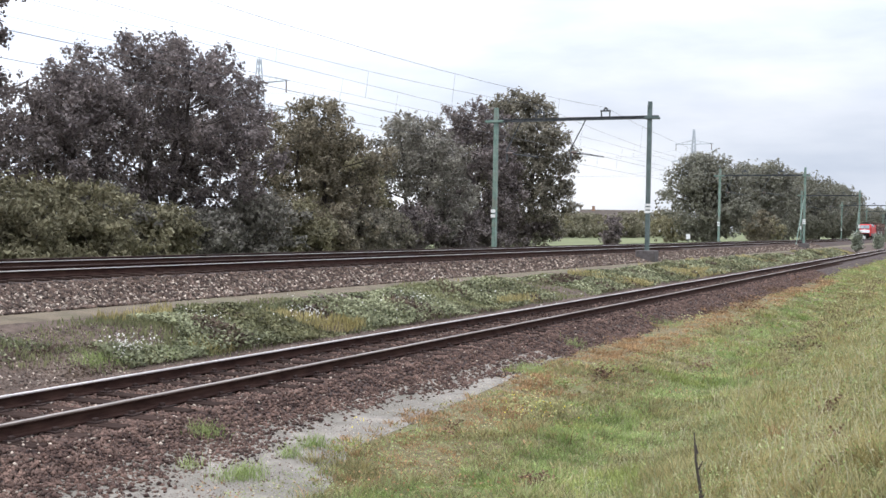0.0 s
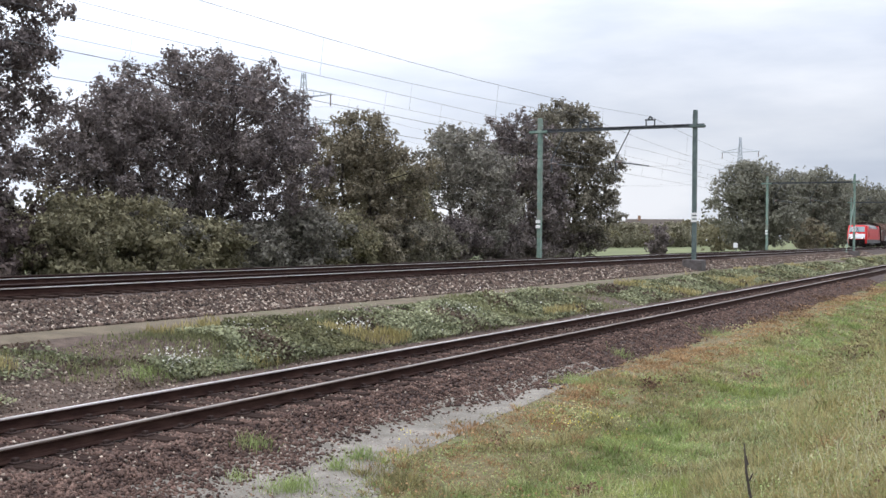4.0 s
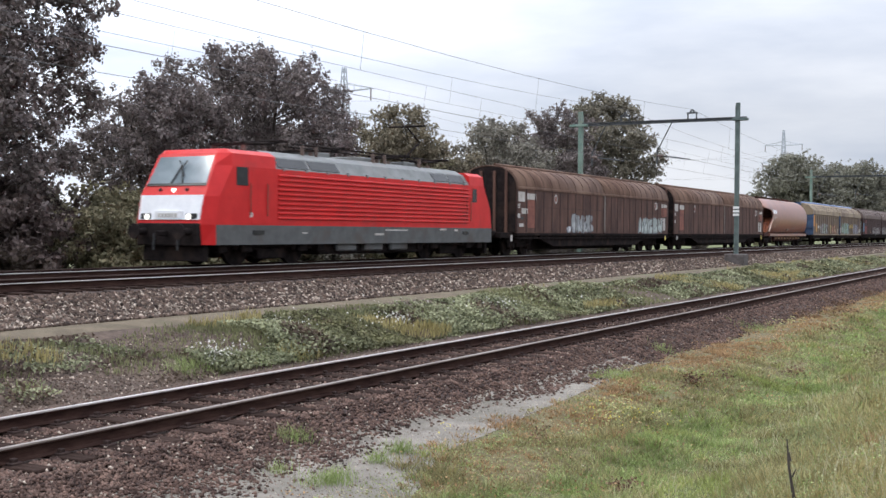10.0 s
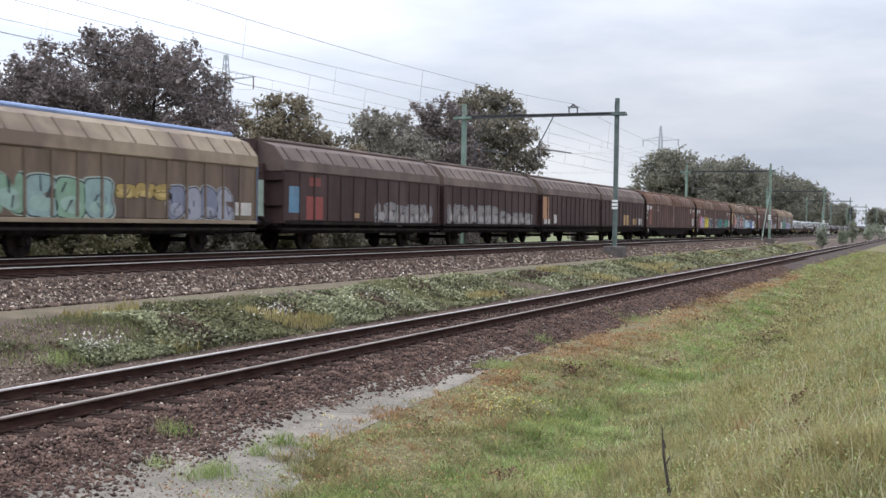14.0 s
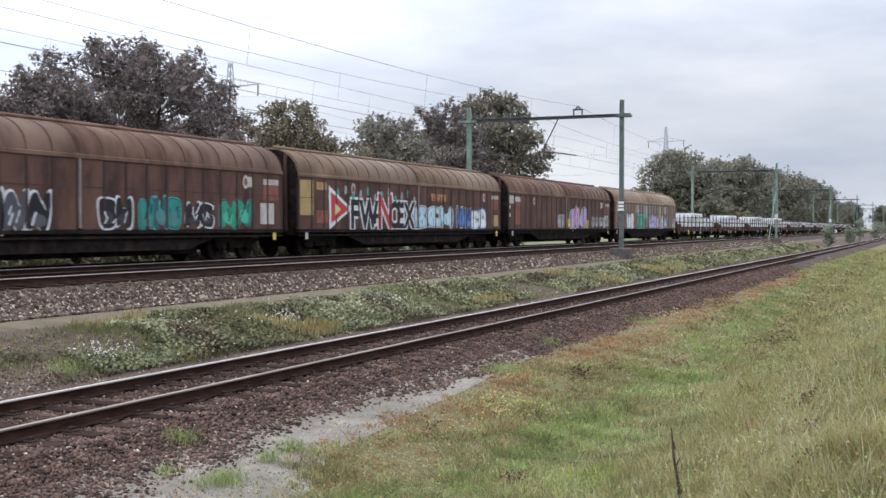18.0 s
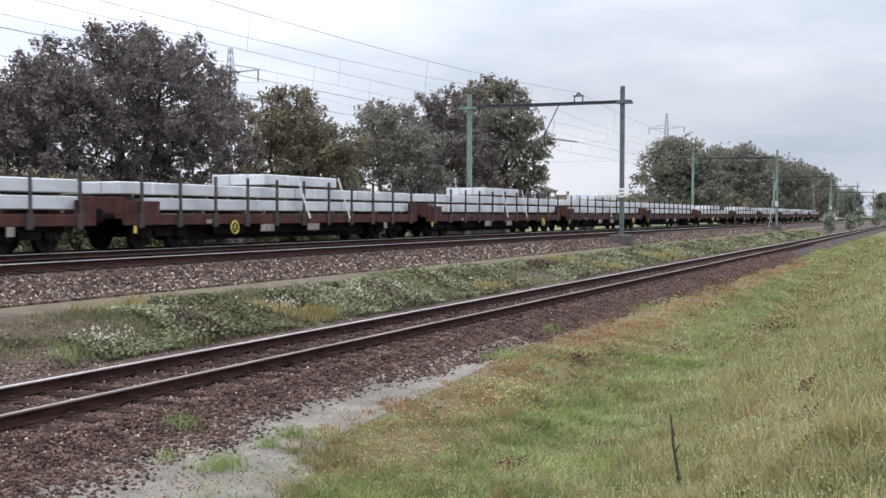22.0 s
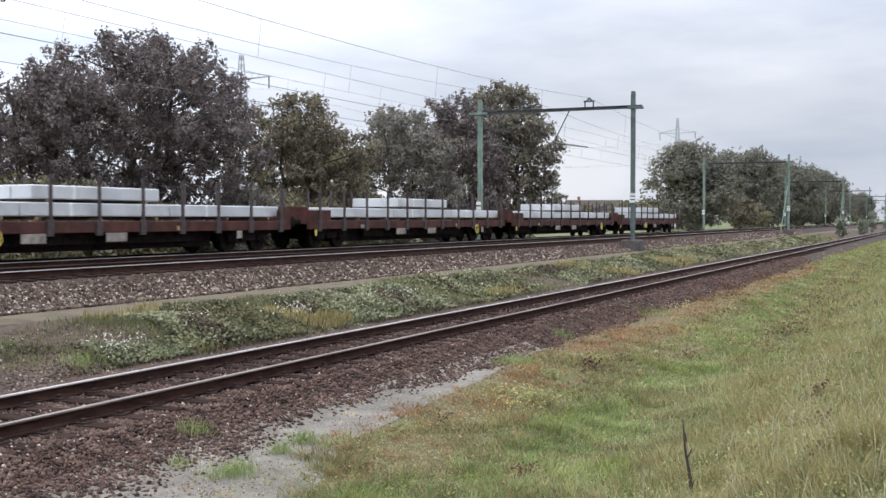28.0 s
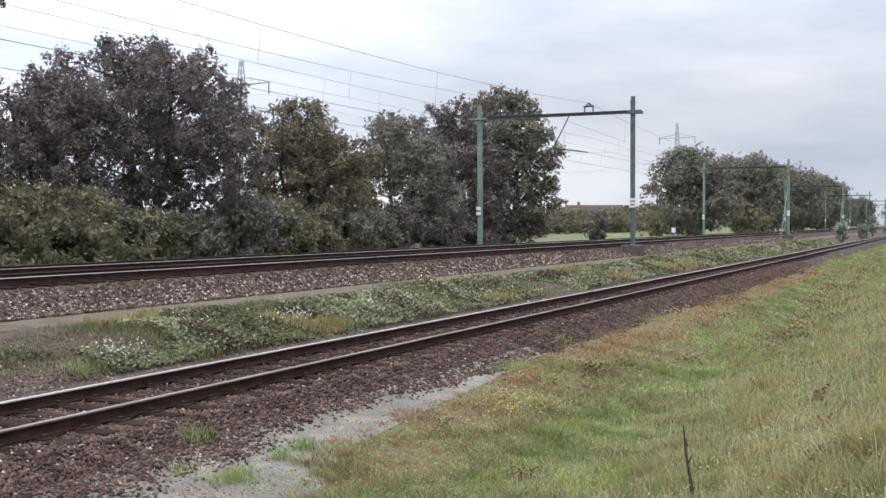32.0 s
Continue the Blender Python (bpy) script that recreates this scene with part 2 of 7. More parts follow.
    "tan_roof": mat("tan_roof", (0.125, 0.08, 0.05), (0.19, 0.125, 0.08), 0.8, 0.65, 0.1, 25, c3=(0.22, 0.15, 0.1), scale3=0.5),
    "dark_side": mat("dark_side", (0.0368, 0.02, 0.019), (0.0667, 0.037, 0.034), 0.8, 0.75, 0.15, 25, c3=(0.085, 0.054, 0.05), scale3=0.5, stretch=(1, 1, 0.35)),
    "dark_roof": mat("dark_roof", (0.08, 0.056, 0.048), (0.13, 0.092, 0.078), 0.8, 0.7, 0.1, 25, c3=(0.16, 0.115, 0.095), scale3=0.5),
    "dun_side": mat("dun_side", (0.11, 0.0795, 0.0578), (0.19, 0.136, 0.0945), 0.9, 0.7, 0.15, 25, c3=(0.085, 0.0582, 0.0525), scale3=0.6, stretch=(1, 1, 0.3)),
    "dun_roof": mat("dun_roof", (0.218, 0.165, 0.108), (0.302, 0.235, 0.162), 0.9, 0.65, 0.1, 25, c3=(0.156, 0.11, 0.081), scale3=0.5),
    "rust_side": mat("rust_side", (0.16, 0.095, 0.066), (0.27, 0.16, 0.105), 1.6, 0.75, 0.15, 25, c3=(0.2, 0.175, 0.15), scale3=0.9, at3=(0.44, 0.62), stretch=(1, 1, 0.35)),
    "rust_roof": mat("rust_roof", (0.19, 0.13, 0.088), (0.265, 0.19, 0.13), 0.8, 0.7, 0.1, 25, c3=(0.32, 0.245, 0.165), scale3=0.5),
    "blue_end": mat("blue_end", (0.036, 0.064, 0.12), (0.06, 0.1, 0.175), 1.2, 0.55, c3=(0.06, 0.06, 0.09), scale3=0.9),
    "pale_blue": mat("pale_blue", (0.2, 0.27, 0.45), (0.3, 0.38, 0.58), 1.0, 0.6),
    "tank_orange": mat("tank_orange", (0.21, 0.065, 0.03), (0.28, 0.09, 0.043), 1.3, 0.3, c3=(0.18, 0.055, 0.027), scale3=0.45, spec=1.0),
    "tank_pale": mat("tank_pale", (0.5, 0.33, 0.26), (0.56, 0.38, 0.31), 1.3, 0.4, spec=0.5),
    "flat_brown": mat("flat_brown", (0.056, 0.025, 0.021), (0.108, 0.047, 0.039), 1.5, 0.85, 0.2, 30, c3=(0.062, 0.035, 0.031), scale3=0.8, spec=0.15),
    "stake": mat("stake", (0.05, 0.04, 0.04), (0.085, 0.07, 0.068), 3, 0.75),
    "slab_white": mat("slab_white", (0.51, 0.527, 0.535), (0.663, 0.671, 0.68), 0.7, 0.35, 0.15, 7, c3=(0.425, 0.442, 0.459), scale3=0.5, per="object", spread=0.08, spec=0.5),
    "strap": mat("strap", (0.7, 0.7, 0.68), (0.82, 0.82, 0.8), 5, 0.6),
    "timber": mat("timber", (0.23, 0.17, 0.11), (0.36, 0.28, 0.19), 4, 0.85),
    "patch_white": mat("patch_white", (0.36, 0.33, 0.3), (0.56, 0.53, 0.49), 2.5, 0.7),
    "plate_grey": mat("plate_grey", (0.17, 0.14, 0.12), (0.36, 0.32, 0.28), 3.5, 0.8),
    "patch_red": mat("patch_red", (0.16, 0.06, 0.045), (0.26, 0.1, 0.07), 2.5, 0.7),
    "patch_tan": mat("patch_tan", (0.3, 0.19, 0.09), (0.42, 0.28, 0.14), 2.5, 0.75),
    "yellow_mark": mat("yellow_mark", (0.6, 0.48, 0.1), (0.72, 0.6, 0.16), 4, 0.6),
    "roof_tile": mat("roof_tile", (0.07, 0.055, 0.045), (0.11, 0.09, 0.075), 2, 0.85),
    "house_brick": mat("house_brick", (0.24, 0.14, 0.1), (0.32, 0.2, 0.14), 3, 0.9),
}
lamp = bpy.data.materials.new("headlight")
lamp.use_nodes = True
lamp.node_tree.nodes["Principled BSDF"].inputs["Emission Color"].default_value = (1.0, 0.95, 0.85, 1)
lamp.node_tree.nodes["Principled BSDF"].inputs["Emission Strength"].default_value = 1.6
M["headlight"] = lamp
PAINT = {}


def paint(r, g, b):
    """A spray paint, faded in patches."""
    key = (r, g, b)
    if key not in PAINT:
        PAINT[key] = mat("spray_paint", (r * 0.82, g * 0.82, b * 0.82), (r, g, b), 3.0, 0.7, c3=(r * 0.55 + 0.04, g * 0.55 + 0.03, b * 0.55 + 0.025), scale3=1.6, at3=(0.55, 0.72))
    return PAINT[key]


# ---- mesh helpers ----
def soup(name, verts, k, material):
    """Many separate faces of k corners each, from an array of corners."""
    n = len(verts) // k
    me = bpy.data.meshes.new(name)
    me.vertices.add(len(verts))
    me.vertices.foreach_set("co", np.asarray(verts, dtype=np.float32).ravel())
    me.loops.add(n * k)
    me.loops.foreach_set("vertex_index", np.arange(n * k, dtype=np.int32))
    me.polygons.add(n)
    me.polygons.foreach_set("loop_start", np.arange(0, n * k, k, dtype=np.int32))
    me.update(calc_edges=True)
    me.materials.append(material)
    return me


def indexed(name, verts, faces, material):
    """A large mesh from arrays: corners, and faces of equal size."""
    faces = np.asarray(faces, dtype=np.int32)
    n, k = faces.shape
    me = bpy.data.meshes.new(name)
    me.vertices.add(len(verts))
    me.vertices.foreach_set("co", np.asarray(verts, dtype=np.float32).ravel())
    me.loops.add(n * k)
    me.loops.foreach_set("vertex_index", faces.ravel())
    me.polygons.add(n)
    me.polygons.foreach_set("loop_start", np.arange(0, n * k, k, dtype=np.int32))
    me.update(calc_edges=True)
    me.materials.append(material)
    return me


def empty(name, x=0, y=0, z=0, **tags):
    ob = new(name)
    ob.location = (x, y, z)
    return tagged(ob, **tags)


def put(name, me, parent=None, label="", m=None):
    ob = new(name, me)
    if parent is not None:
        ob.parent = parent
    if m is not None:
        ob.matrix_basis = m
    if label:
        ob["label"] = label
    return ob


def part(name, bm, material, parent, label="", smooth=False):
    me = bpy.data.meshes.new(name)
    bm.to_mesh(me)
    bm.free()
    me.materials.append(material)
    if smooth:
        me.shade_smooth()
    return put(name, me, parent, label)


def add_box(bm, x0, x1, y0, y1, z0, z1, bevel=0.0):
    m = Matrix.LocRotScale(((x0 + x1) / 2, (y0 + y1) / 2, (z0 + z1) / 2), None, (x1 - x0, y1 - y0, z1 - z0))
    vs = bmesh.ops.create_cube(bm, size=1.0, matrix=m)["verts"]
    if bevel:
        es = {e for v in vs for e in v.link_edges}
        bmesh.ops.bevel(bm, geom=list(es), offset=bevel, segments=1, affect="EDGES")
    return bm


def box(x0, x1, y0, y1, z0, z1, bevel=0.0):
    return add_box(bmesh.new(), x0, x1, y0, y1, z0, z1, bevel)


def add_tube(bm, a, b, r0, r1=None, seg=8):
    a, b = Vector(a), Vector(b)
    d = b - a
    m = Matrix.Translation((a + b) / 2) @ d.to_track_quat("Z", "Y").to_matrix().to_4x4()
    bmesh.ops.create_cone(bm, cap_ends=True, segments=seg, radius1=r0, radius2=r0 if r1 is None else r1, depth=d.length, matrix=m)
    return bm


def tube(a, b, r0, r1=None, seg=8):
    return add_tube(bmesh.new(), a, b, r0, r1, seg)


def extrude_y(profile, y0, y1, closed=True, caps=True):
    """A profile of (x, z) points drawn out along y."""
    bm = bmesh.new()
    a = [bm.verts.new((x, y0, z)) for x, z in profile]
    b = [bm.verts.new((x, y1, z)) for x, z in profile]
    n = len(profile)
    for i in range(n if closed else n - 1):
        j = (i + 1) % n
        bm.faces.new((a[i], a[j], b[j], b[i]))
    if caps and closed:
        bm.faces.new(a[::-1])
        bm.faces.new(b)
    bmesh.ops.recalc_face_normals(bm, faces=bm.faces)
    return bm


# ---- the lie of the land ----
SECTION_X = np.array([-400, -60, -34, -27.6, -26.4, -25.4, -17.75, -16.4, -15.7, -14.6, -13.1, -12.3, -11.7, -8.6, -7.75, -6.6, -5.6, -4.4, -3.2, -2.0, -0.8, 0.6, 3.0, 8.0, 60, 400])
SECTION_Z = np.array([0.1, 0.15, 0.3, 0.5, 0.55, 0.86, 0.86, 0.42, 0.4, 0.22, -0.12, -0.3, -0.2, -0.2, -0.47, -0.5, -0.62, -0.82, -0.72, -0.3, 0.2, 0.6, 0.95, 1.1, 1.0, 0.8])


def ground_z(x, y):
    """Height of the ground; a little uneven off the track beds."""
    z = np.interp(x, SECTION_X, SECTION_Z)
    soft = np.clip((np.asarray(x) + 7.2) / 2.0, 0, 1) + np.clip((-12.4 - np.asarray(x)) / 1.0, 0, 1) * np.clip((np.asarray(x) + 15.6) / 0.8, 0, 1)
    return z + soft * (0.07 * np.sin(0.9 * x + 0.6 * y) * np.sin(0.45 * y + 0.2 * x) + 0.04 * np.sin(2.3 * x - 1.7 * y))


def strip(name, x0, x1, nx, ys, material, lift=0.0, kind="structure", label="", cat=""):
    """One sheet of ground between two lines along the railway."""
    xs = np.linspace(x0, x1, nx)
    xx, yy = np.meshgrid(xs, ys)
    zz = ground_z(xx, yy) + lift
    v = np.stack([xx, yy, zz], -1).reshape(-1, 3)
    i = np.arange(len(ys) - 1)[:, None] * nx + np.arange(nx - 1)[None, :]
    f = np.stack([i, i + 1, i + nx + 1, i + nx], -1).reshape(-1, 4)
    return tagged(put(name, indexed(name, v, f, material)), label, cat, kind=kind)


YS = np.concatenate([np.arange(-560, -60, 20), np.arange(-60, 100, 0.5), np.arange(100, 420, 8), np.arange(420, 2600, 120)])
xs_all = np.unique(np.concatenate([SECTION_X, np.arange(-34, 8, 0.3)]))
gx, gy = np.meshgrid(xs_all, YS)
gv = np.stack([gx, gy, ground_z(gx, gy) - 0.05], -1).reshape(-1, 3)
gi = np.arange(len(YS) - 1)[:, None] * len(xs_all) + np.arange(len(xs_all) - 1)[None, :]
gf = np.stack([gi, gi + 1, gi + len(xs_all) + 1, gi + len(xs_all)], -1).reshape(-1, 4)
tagged(put("ground", indexed("ground", gv, gf, M["soil"])), "flat grassy land on both sides of the railway", "ground", kind="structure")
strip("meadow", -400, -27.6, 60, YS, M["meadow"], 0.0, label="pale green meadow behind the railway", cat="meadow")
strip("track_bed_main", -26.4, -16.4, 30, YS, M["bed_light"], 0.0, label="raised ballast bed under the double track", cat="track bed")
strip("track_bed_branch", -12.3, -7.75, 24, YS, M["bed_dark"], 0.0, label="dark brown ballast bed under the single track", cat="track bed")
strip("verge_path", -7.75, -5.0, 16, YS, M["verge_rust"], 0.002, label="rough verge of low weeds beside the path", cat="verge")
strip("verge_hollow", -5.0, -2.4, 14, YS, M["verge_green"], 0.0, label="grassy hollow beside the railway", cat="verge")
strip("verge_bank", -2.4, 8.0, 40, YS, M["verge_bank"], 0.0, label="grassy bank above the hollow", cat="verge")
strip("slope", -15.6, -12.25, 16, YS, M["slope_soil"], 0.0, label="weedy slope between the two lines", cat="slope")
strip("walkway", -16.5, -15.35, 8, YS, M["walk_sand"], 0.004, label="narrow sandy walkway beside the main line", cat="path")
sand_y = np.arange(-20, 23, 0.5)
sand_edge = np.interp(sand_y, [8, 10, 12, 17.4, 22], [-5.6, -5.95, -6.7, -7.15, -7.6])
sx = -8.1 + (sand_edge[:, None] + 8.1) * np.linspace(0, 1, 14)[None, :]
sy = np.repeat(sand_y[:, None], 14, 1)
si = np.arange(len(sand_y) - 1)[:, None] * 14 + np.arange(13)[None, :]
sv = np.stack([sx, sy, ground_z(sx, sy) + 0.008], -1).reshape(-1, 3)
tagged(put("sand_path", indexed("sand_path", sv, np.stack([si, si + 1, si + 15, si + 14], -1).reshape(-1, 4), M["sand"])), "grey sandy path along the single track", "path", kind="structure")

# ---- the tracks ----
RAIL = [(-0.075, 0.0), (0.075, 0.0), (0.075, 0.012), (0.02, 0.03), (0.011, 0.06), (0.011, 0.115), (0.036, 0.128), (0.036, 0.156), (-0.036, 0.156), (-0.036, 0.128), (-0.011, 0.115), (-0.011, 0.06), (-0.02, 0.03), (-0.075, 0.012)]


def track(x, top, name, label, heads, sleeper_x0, y0, y1, near):
    tr = empty(name, x, 0, top, label=label, category="railway track")
    for side, head in zip((-0.7525, 0.7525), heads):
        bm = extrude_y([(side + px, pz - 0.16) for px, pz in RAIL], -540, 900)
        rail = part("rail", bm, M["rail_side"], tr)
        part("rail_head", box(side - 0.0375, side + 0.0375, -540, 900, -0.016, 0.0015), M[head], rail, "worn bright running surface")
    me = bpy.data.meshes.new("sleeper")
    box(-1.3, 1.3, -0.125, 0.125, -0.3, -0.165, 0.012).to_mesh(me)
    me.materials.append(M["sleeper"])
    fx = bpy.data.meshes.new("rail_chair")
    bm = box(-0.17, 0.17, -0.08, 0.08, -0.168, -0.145, 0.006)
    for s in (-0.105, 0.105):
        add_box(bm, s - 0.03, s + 0.03, -0.035, 0.035, -0.148, -0.105, 0.008)
    bm.to_mesh(fx)
    bm.free()
    fx.materials.append(M["steel_fixing"])
    rng = random.Random(5)
    y, k = y0, 0
    while y < y1:
        s = put("sleeper", me, tr, m=pose(rng.uniform(-0.03, 0.03), y, rng.uniform(-0.012, 0.004), 0, 0, rng.uniform(-0.8, 0.8)))
        if y < near:
            for side in (-0.7525, 0.7525):
                put("rail_chair", fx, s, m=pose(side, 0, 0))
        y += 0.63
        k += 1
    return tr


FRONT, NEAR, FAR = -10.105, -19.5, -23.54
MAIN_TOP = 1.082


# ---- catenary ----
def portal(y, mat_l, mat_r, detail):
    p = empty("catenary_portal", -16.57, y, 1.0, label="grey-green steel portal carrying the overhead wires across two tracks", category="catenary portal", group="catenary portals along the main line")
    h = 8.54
    w = 9.47
    post = part("post", box(-0.11, 0.11, -0.11, 0.11, 0.0, h, 0.015), mat_r, p)
    add = box(-0.12, -0.08, -0.13, 0.13, 0.0, h - 0.2)
    part("post_flange", add, mat_r, post)
    left = part("post", box(-w - 0.12, -w + 0.12, -0.12, 0.12, -0.2, h - 0.1, 0.02), mat_l, p)
    part("post_flange", box(-w + 0.08, -w + 0.13, -0.14, 0.14, -0.2, h - 0.3), mat_l, left)
    beam = box(-w - 0.55, 0.5, -0.08, 0.08, h - 0.98, h - 0.93)
    add_box(beam, -w - 0.5, 0.45, -0.012, 0.012, h - 0.93, h - 0.83)
    add_box(beam, -w - 0.55, 0.5, -0.08, 0.08, h - 0.83, h - 0.79)
    part("crossbeam", beam, M["steel_dark"], p)
    part("clamp", box(-0.3, 0.55, -0.2, 0.2, h - 1.0, h - 0.86, 0.01), mat_r, p)
    part("clamp", box(-w - 0.65, -w + 0.5, -0.2, 0.2, h - 1.0, h - 0.86, 0.01), mat_l, p)
    part("footing", box(-0.55, 0.55, -0.5, 0.5, -0.6, 0.05, 0.04), M["concrete"], p, "block of stained concrete")
    part("footing", box(-w - 0.5, -w + 0.5, -0.5, 0.5, -0.9, -0.12, 0.04), M["concrete"], p, "block of stained concrete")
    # marks on the posts
    for k in range(3):
        part("post_sign", box(-0.17, 0.17, -0.18, -0.145, 2.18 + 0.2 * k, 2.31 + 0.2 * k), M["sign_white"], p, "small white plate")
    for k in range(2):
        part("post_sign", box(-w - 0.17, -w + 0.12, -0.19, -0.155, 1.8 + 0.3 * k, 2.0 + 0.3 * k), M["sign_white"], p, "small white plate")
    # hangers over both tracks: a slanting strut, a drop post, a pull-off rod
    for tx, s in ((NEAR + 16.57, 1), (FAR + 16.57, 1)):
        hang = bmesh.new()
        add_tube(hang, (tx - 0.9, 0, h - 0.98), (tx - 1.75, 0, h - 2.6), 0.035, seg=6)
        add_tube(hang, (tx - 1.75, 0, h - 2.5), (tx - 1.75, 0, h - 3.35), 0.05, seg=6)
        ha = part("hanger", hang, M["steel_dark"], p)
        part("pull_off_rod", tube((tx - 1.7, 0, h - 2.84), (tx + 0.25, 0, h - 3.12), 0.035, seg=6), M["steel_dark"], ha)
        part("insulator", tube((tx - 1.75, 0, h - 2.84), (tx - 1.4, 0, h - 2.88), 0.07, seg=8), M["porcelain"], ha)
        top = bmesh.new()
        add_box(top, tx + 0.0, tx + 0.62, -0.06, 0.06, h - 0.5, h - 0.42)
        for xx in (tx + 0.06, tx + 0.56):
            add_tube(top, (xx, 0, h - 0.8), (xx, 0, h - 0.45), 0.04, seg=6)
        add_tube(top, (tx + 0.16, 0, h - 0.46), (tx + 0.31, 0, h - 0.26), 0.05, seg=6)
        add_tube(top, (tx + 0.46, 0, h - 0.46), (tx + 0.31, 0, h - 0.26), 0.05, seg=6)
        part("wire_saddle", top, M["steel_dark"], p)
    return p


PORTALS = [-5.0, 63.6, 132.1, 203.3, 273, 343, 413]
for i, py in enumerate(PORTALS):
    portal(py, M["mast_green"], M["mast_grey"] if i == 1 else M["mast_green"], i < 3)


def cable(name, pts, r, label, cat="overhead wire"):
    cu = bpy.data.curves.new(name, "CURVE")
    cu.dimensions, cu.bevel_depth, cu.bevel_resolution = "3D", r, 1
    sp = cu.splines.new("POLY")
    sp.points.add(len(pts) - 1)
    for q, c in zip(sp.points, pts):
        q.co = (*c, 1)
    cu.materials.append(M["wire"])
    return tagged(new(name, cu), label, cat)


def span_wire(x, z, sag, r, name, label):
    pts = []
    for a, b in zip([-75.0] + PORTALS, PORTALS + [483.0]):
        for k in range(12):
            s = k / 12
            pts.append((x, a + (b - a) * s, z - sag * 4 * s * (1 - s)))
    return cable(name, pts, r, label)


for tx, top, sag, aux, low in ((NEAR, 9.28, 0.95, 7.3, 6.46), (FAR, 9.5, 0.88, 7.75, 6.56)):
    carrier = span_wire(tx + 0.31, top, sag, 0.008, "messenger_wire", "grey messenger wire sagging between the portals")
    span_wire(tx + 0.18, aux, 0.14, 0.006, "auxiliary_wire", "grey auxiliary wire hung below the messenger wire")
    span_wire(tx + 0.05, low, 0.06, 0.009, "contact_wire", "grey contact wire strung over the track")
    for a, b in zip([-75.0] + PORTALS[:3], PORTALS[:4]):
        for s in (0.12, 0.31, 0.5, 0.69, 0.88):
            y, hang = a + (b - a) * s, 4 * s * (1 - s)
            part("dropper", tube((tx + 0.31, y, top - sag * hang), (tx + 0.18, y, aux - 0.14 * hang), 0.005, seg=4), M["wire"], carrier)
        for s in (0.06, 0.18, 0.25, 0.38, 0.44, 0.56, 0.62, 0.75, 0.82, 0.94):
            y, hang = a + (b - a) * s, 4 * s * (1 - s)
            part("dropper", tube((tx + 0.18, y, aux - 0.14 * hang), (tx + 0.05, y, low - 0.06 * hang), 0.0035, seg=4), M["wire"], carrier)


# ---- trees and bushes ----
def leaves(rs, lobes, n, size, flat=0.6, out=1.3, order=0.7, sprig=7, loose=0.1):
    """Corners of n leaves, grown in sprigs spread over a set of lobes (centre, radii)."""
    w = np.array([l[3] * l[4] * l[5] for l in lobes]) ** 0.66
    m = max(1, n // sprig)
    n = m * sprig
    pick = rs.choice(len(lobes), m, p=w / w.sum())
    L = np.array(lobes)[pick]
    d = rs.normal(size=(m, 3))
    d /= np.linalg.norm(d, axis=1)[:, None]
    rad = rs.uniform(0.3, 1.0, m) ** 0.5
    c = L[:, :3] + d * L[:, 3:6] * (rad * rs.uniform(0.75, out, m))[:, None]
    twig = d * 0.8 + rs.normal(size=(m, 3)) * 0.5 + np.array([0, 0, 0.35])
    twig /= np.linalg.norm(twig, axis=1)[:, None]
    c, d, twig = np.repeat(c, sprig, 0), np.repeat(d, sprig, 0), np.repeat(twig, sprig, 0)
    c = c + twig * (rs.uniform(-1.6, 2.2, n) * loose)[:, None] + rs.normal(size=(n, 3)) * loose * 0.62
    nrm = d * order + rs.normal(size=(n, 3)) * (1.4 - order) + np.array([0, 0, order * 0.5])
    nrm /= np.linalg.norm(nrm, axis=1)[:, None]
    a = np.cross(nrm, rs.normal(size=(n, 3)))
    a /= np.linalg.norm(a, axis=1)[:, None] + 1e-9
    b = np.cross(nrm, a)
    s = size * rs.uniform(0.55, 1.35, n)
    a, b = a * s[:, None], b * (s * flat)[:, None]
    bend = nrm * (s * 0.25)[:, None]
    return np.stack([c - a, c - b * 0.9 + bend, c + a, c + b + bend], 1).reshape(-1, 3)


def make_lobes(rs, r, h0, h1, n, ry=None):
    """Lobes filling an uneven crown between two heights: a few large ones inside, many small ones outside."""
    ry = ry or r
    out = []
    mid, half = (h0 + h1) / 2, (h1 - h0) / 2
    for k in range(n):
        a = rs.uniform(0, 2 * math.pi)
        e = rs.uniform(-1, 1)
        core = k < n // 4
        q = rs.uniform(0.1, 0.55) if core else rs.uniform(0.55, 0.97)
        s = rs.uniform(0.28, 0.42) if core else rs.uniform(0.12, 0.25)
        prof = math.sqrt(max(0.06, 1 - abs(e) ** 2.4 * 0.9))
        room = 1 - 0.62 * s
        x, y = math.cos(a) * r * q * prof * room, math.sin(a) * ry * q * prof * room
        z = mid + half * e * (0.7 if core else 0.97 - 0.35 * s)
        out.append((x, y, z, r * s * 1.1, ry * s * 1.1, min(r, half) * s))
    for k in range(n // 2):
        a, e, s = rs.uniform(0, 2 * math.pi), rs.uniform(-0.95, 1), rs.uniform(0.05, 0.1)
        prof = math.sqrt(max(0.06, 1 - abs(e) ** 2.4 * 0.9)) * rs.uniform(0.9, 1.08)
        out.append((math.cos(a) * r * prof, math.sin(a) * ry * prof, mid + half * e * rs.uniform(0.95, 1.06), r * s, ry * s, min(r, half) * s * 1.3))
    return out


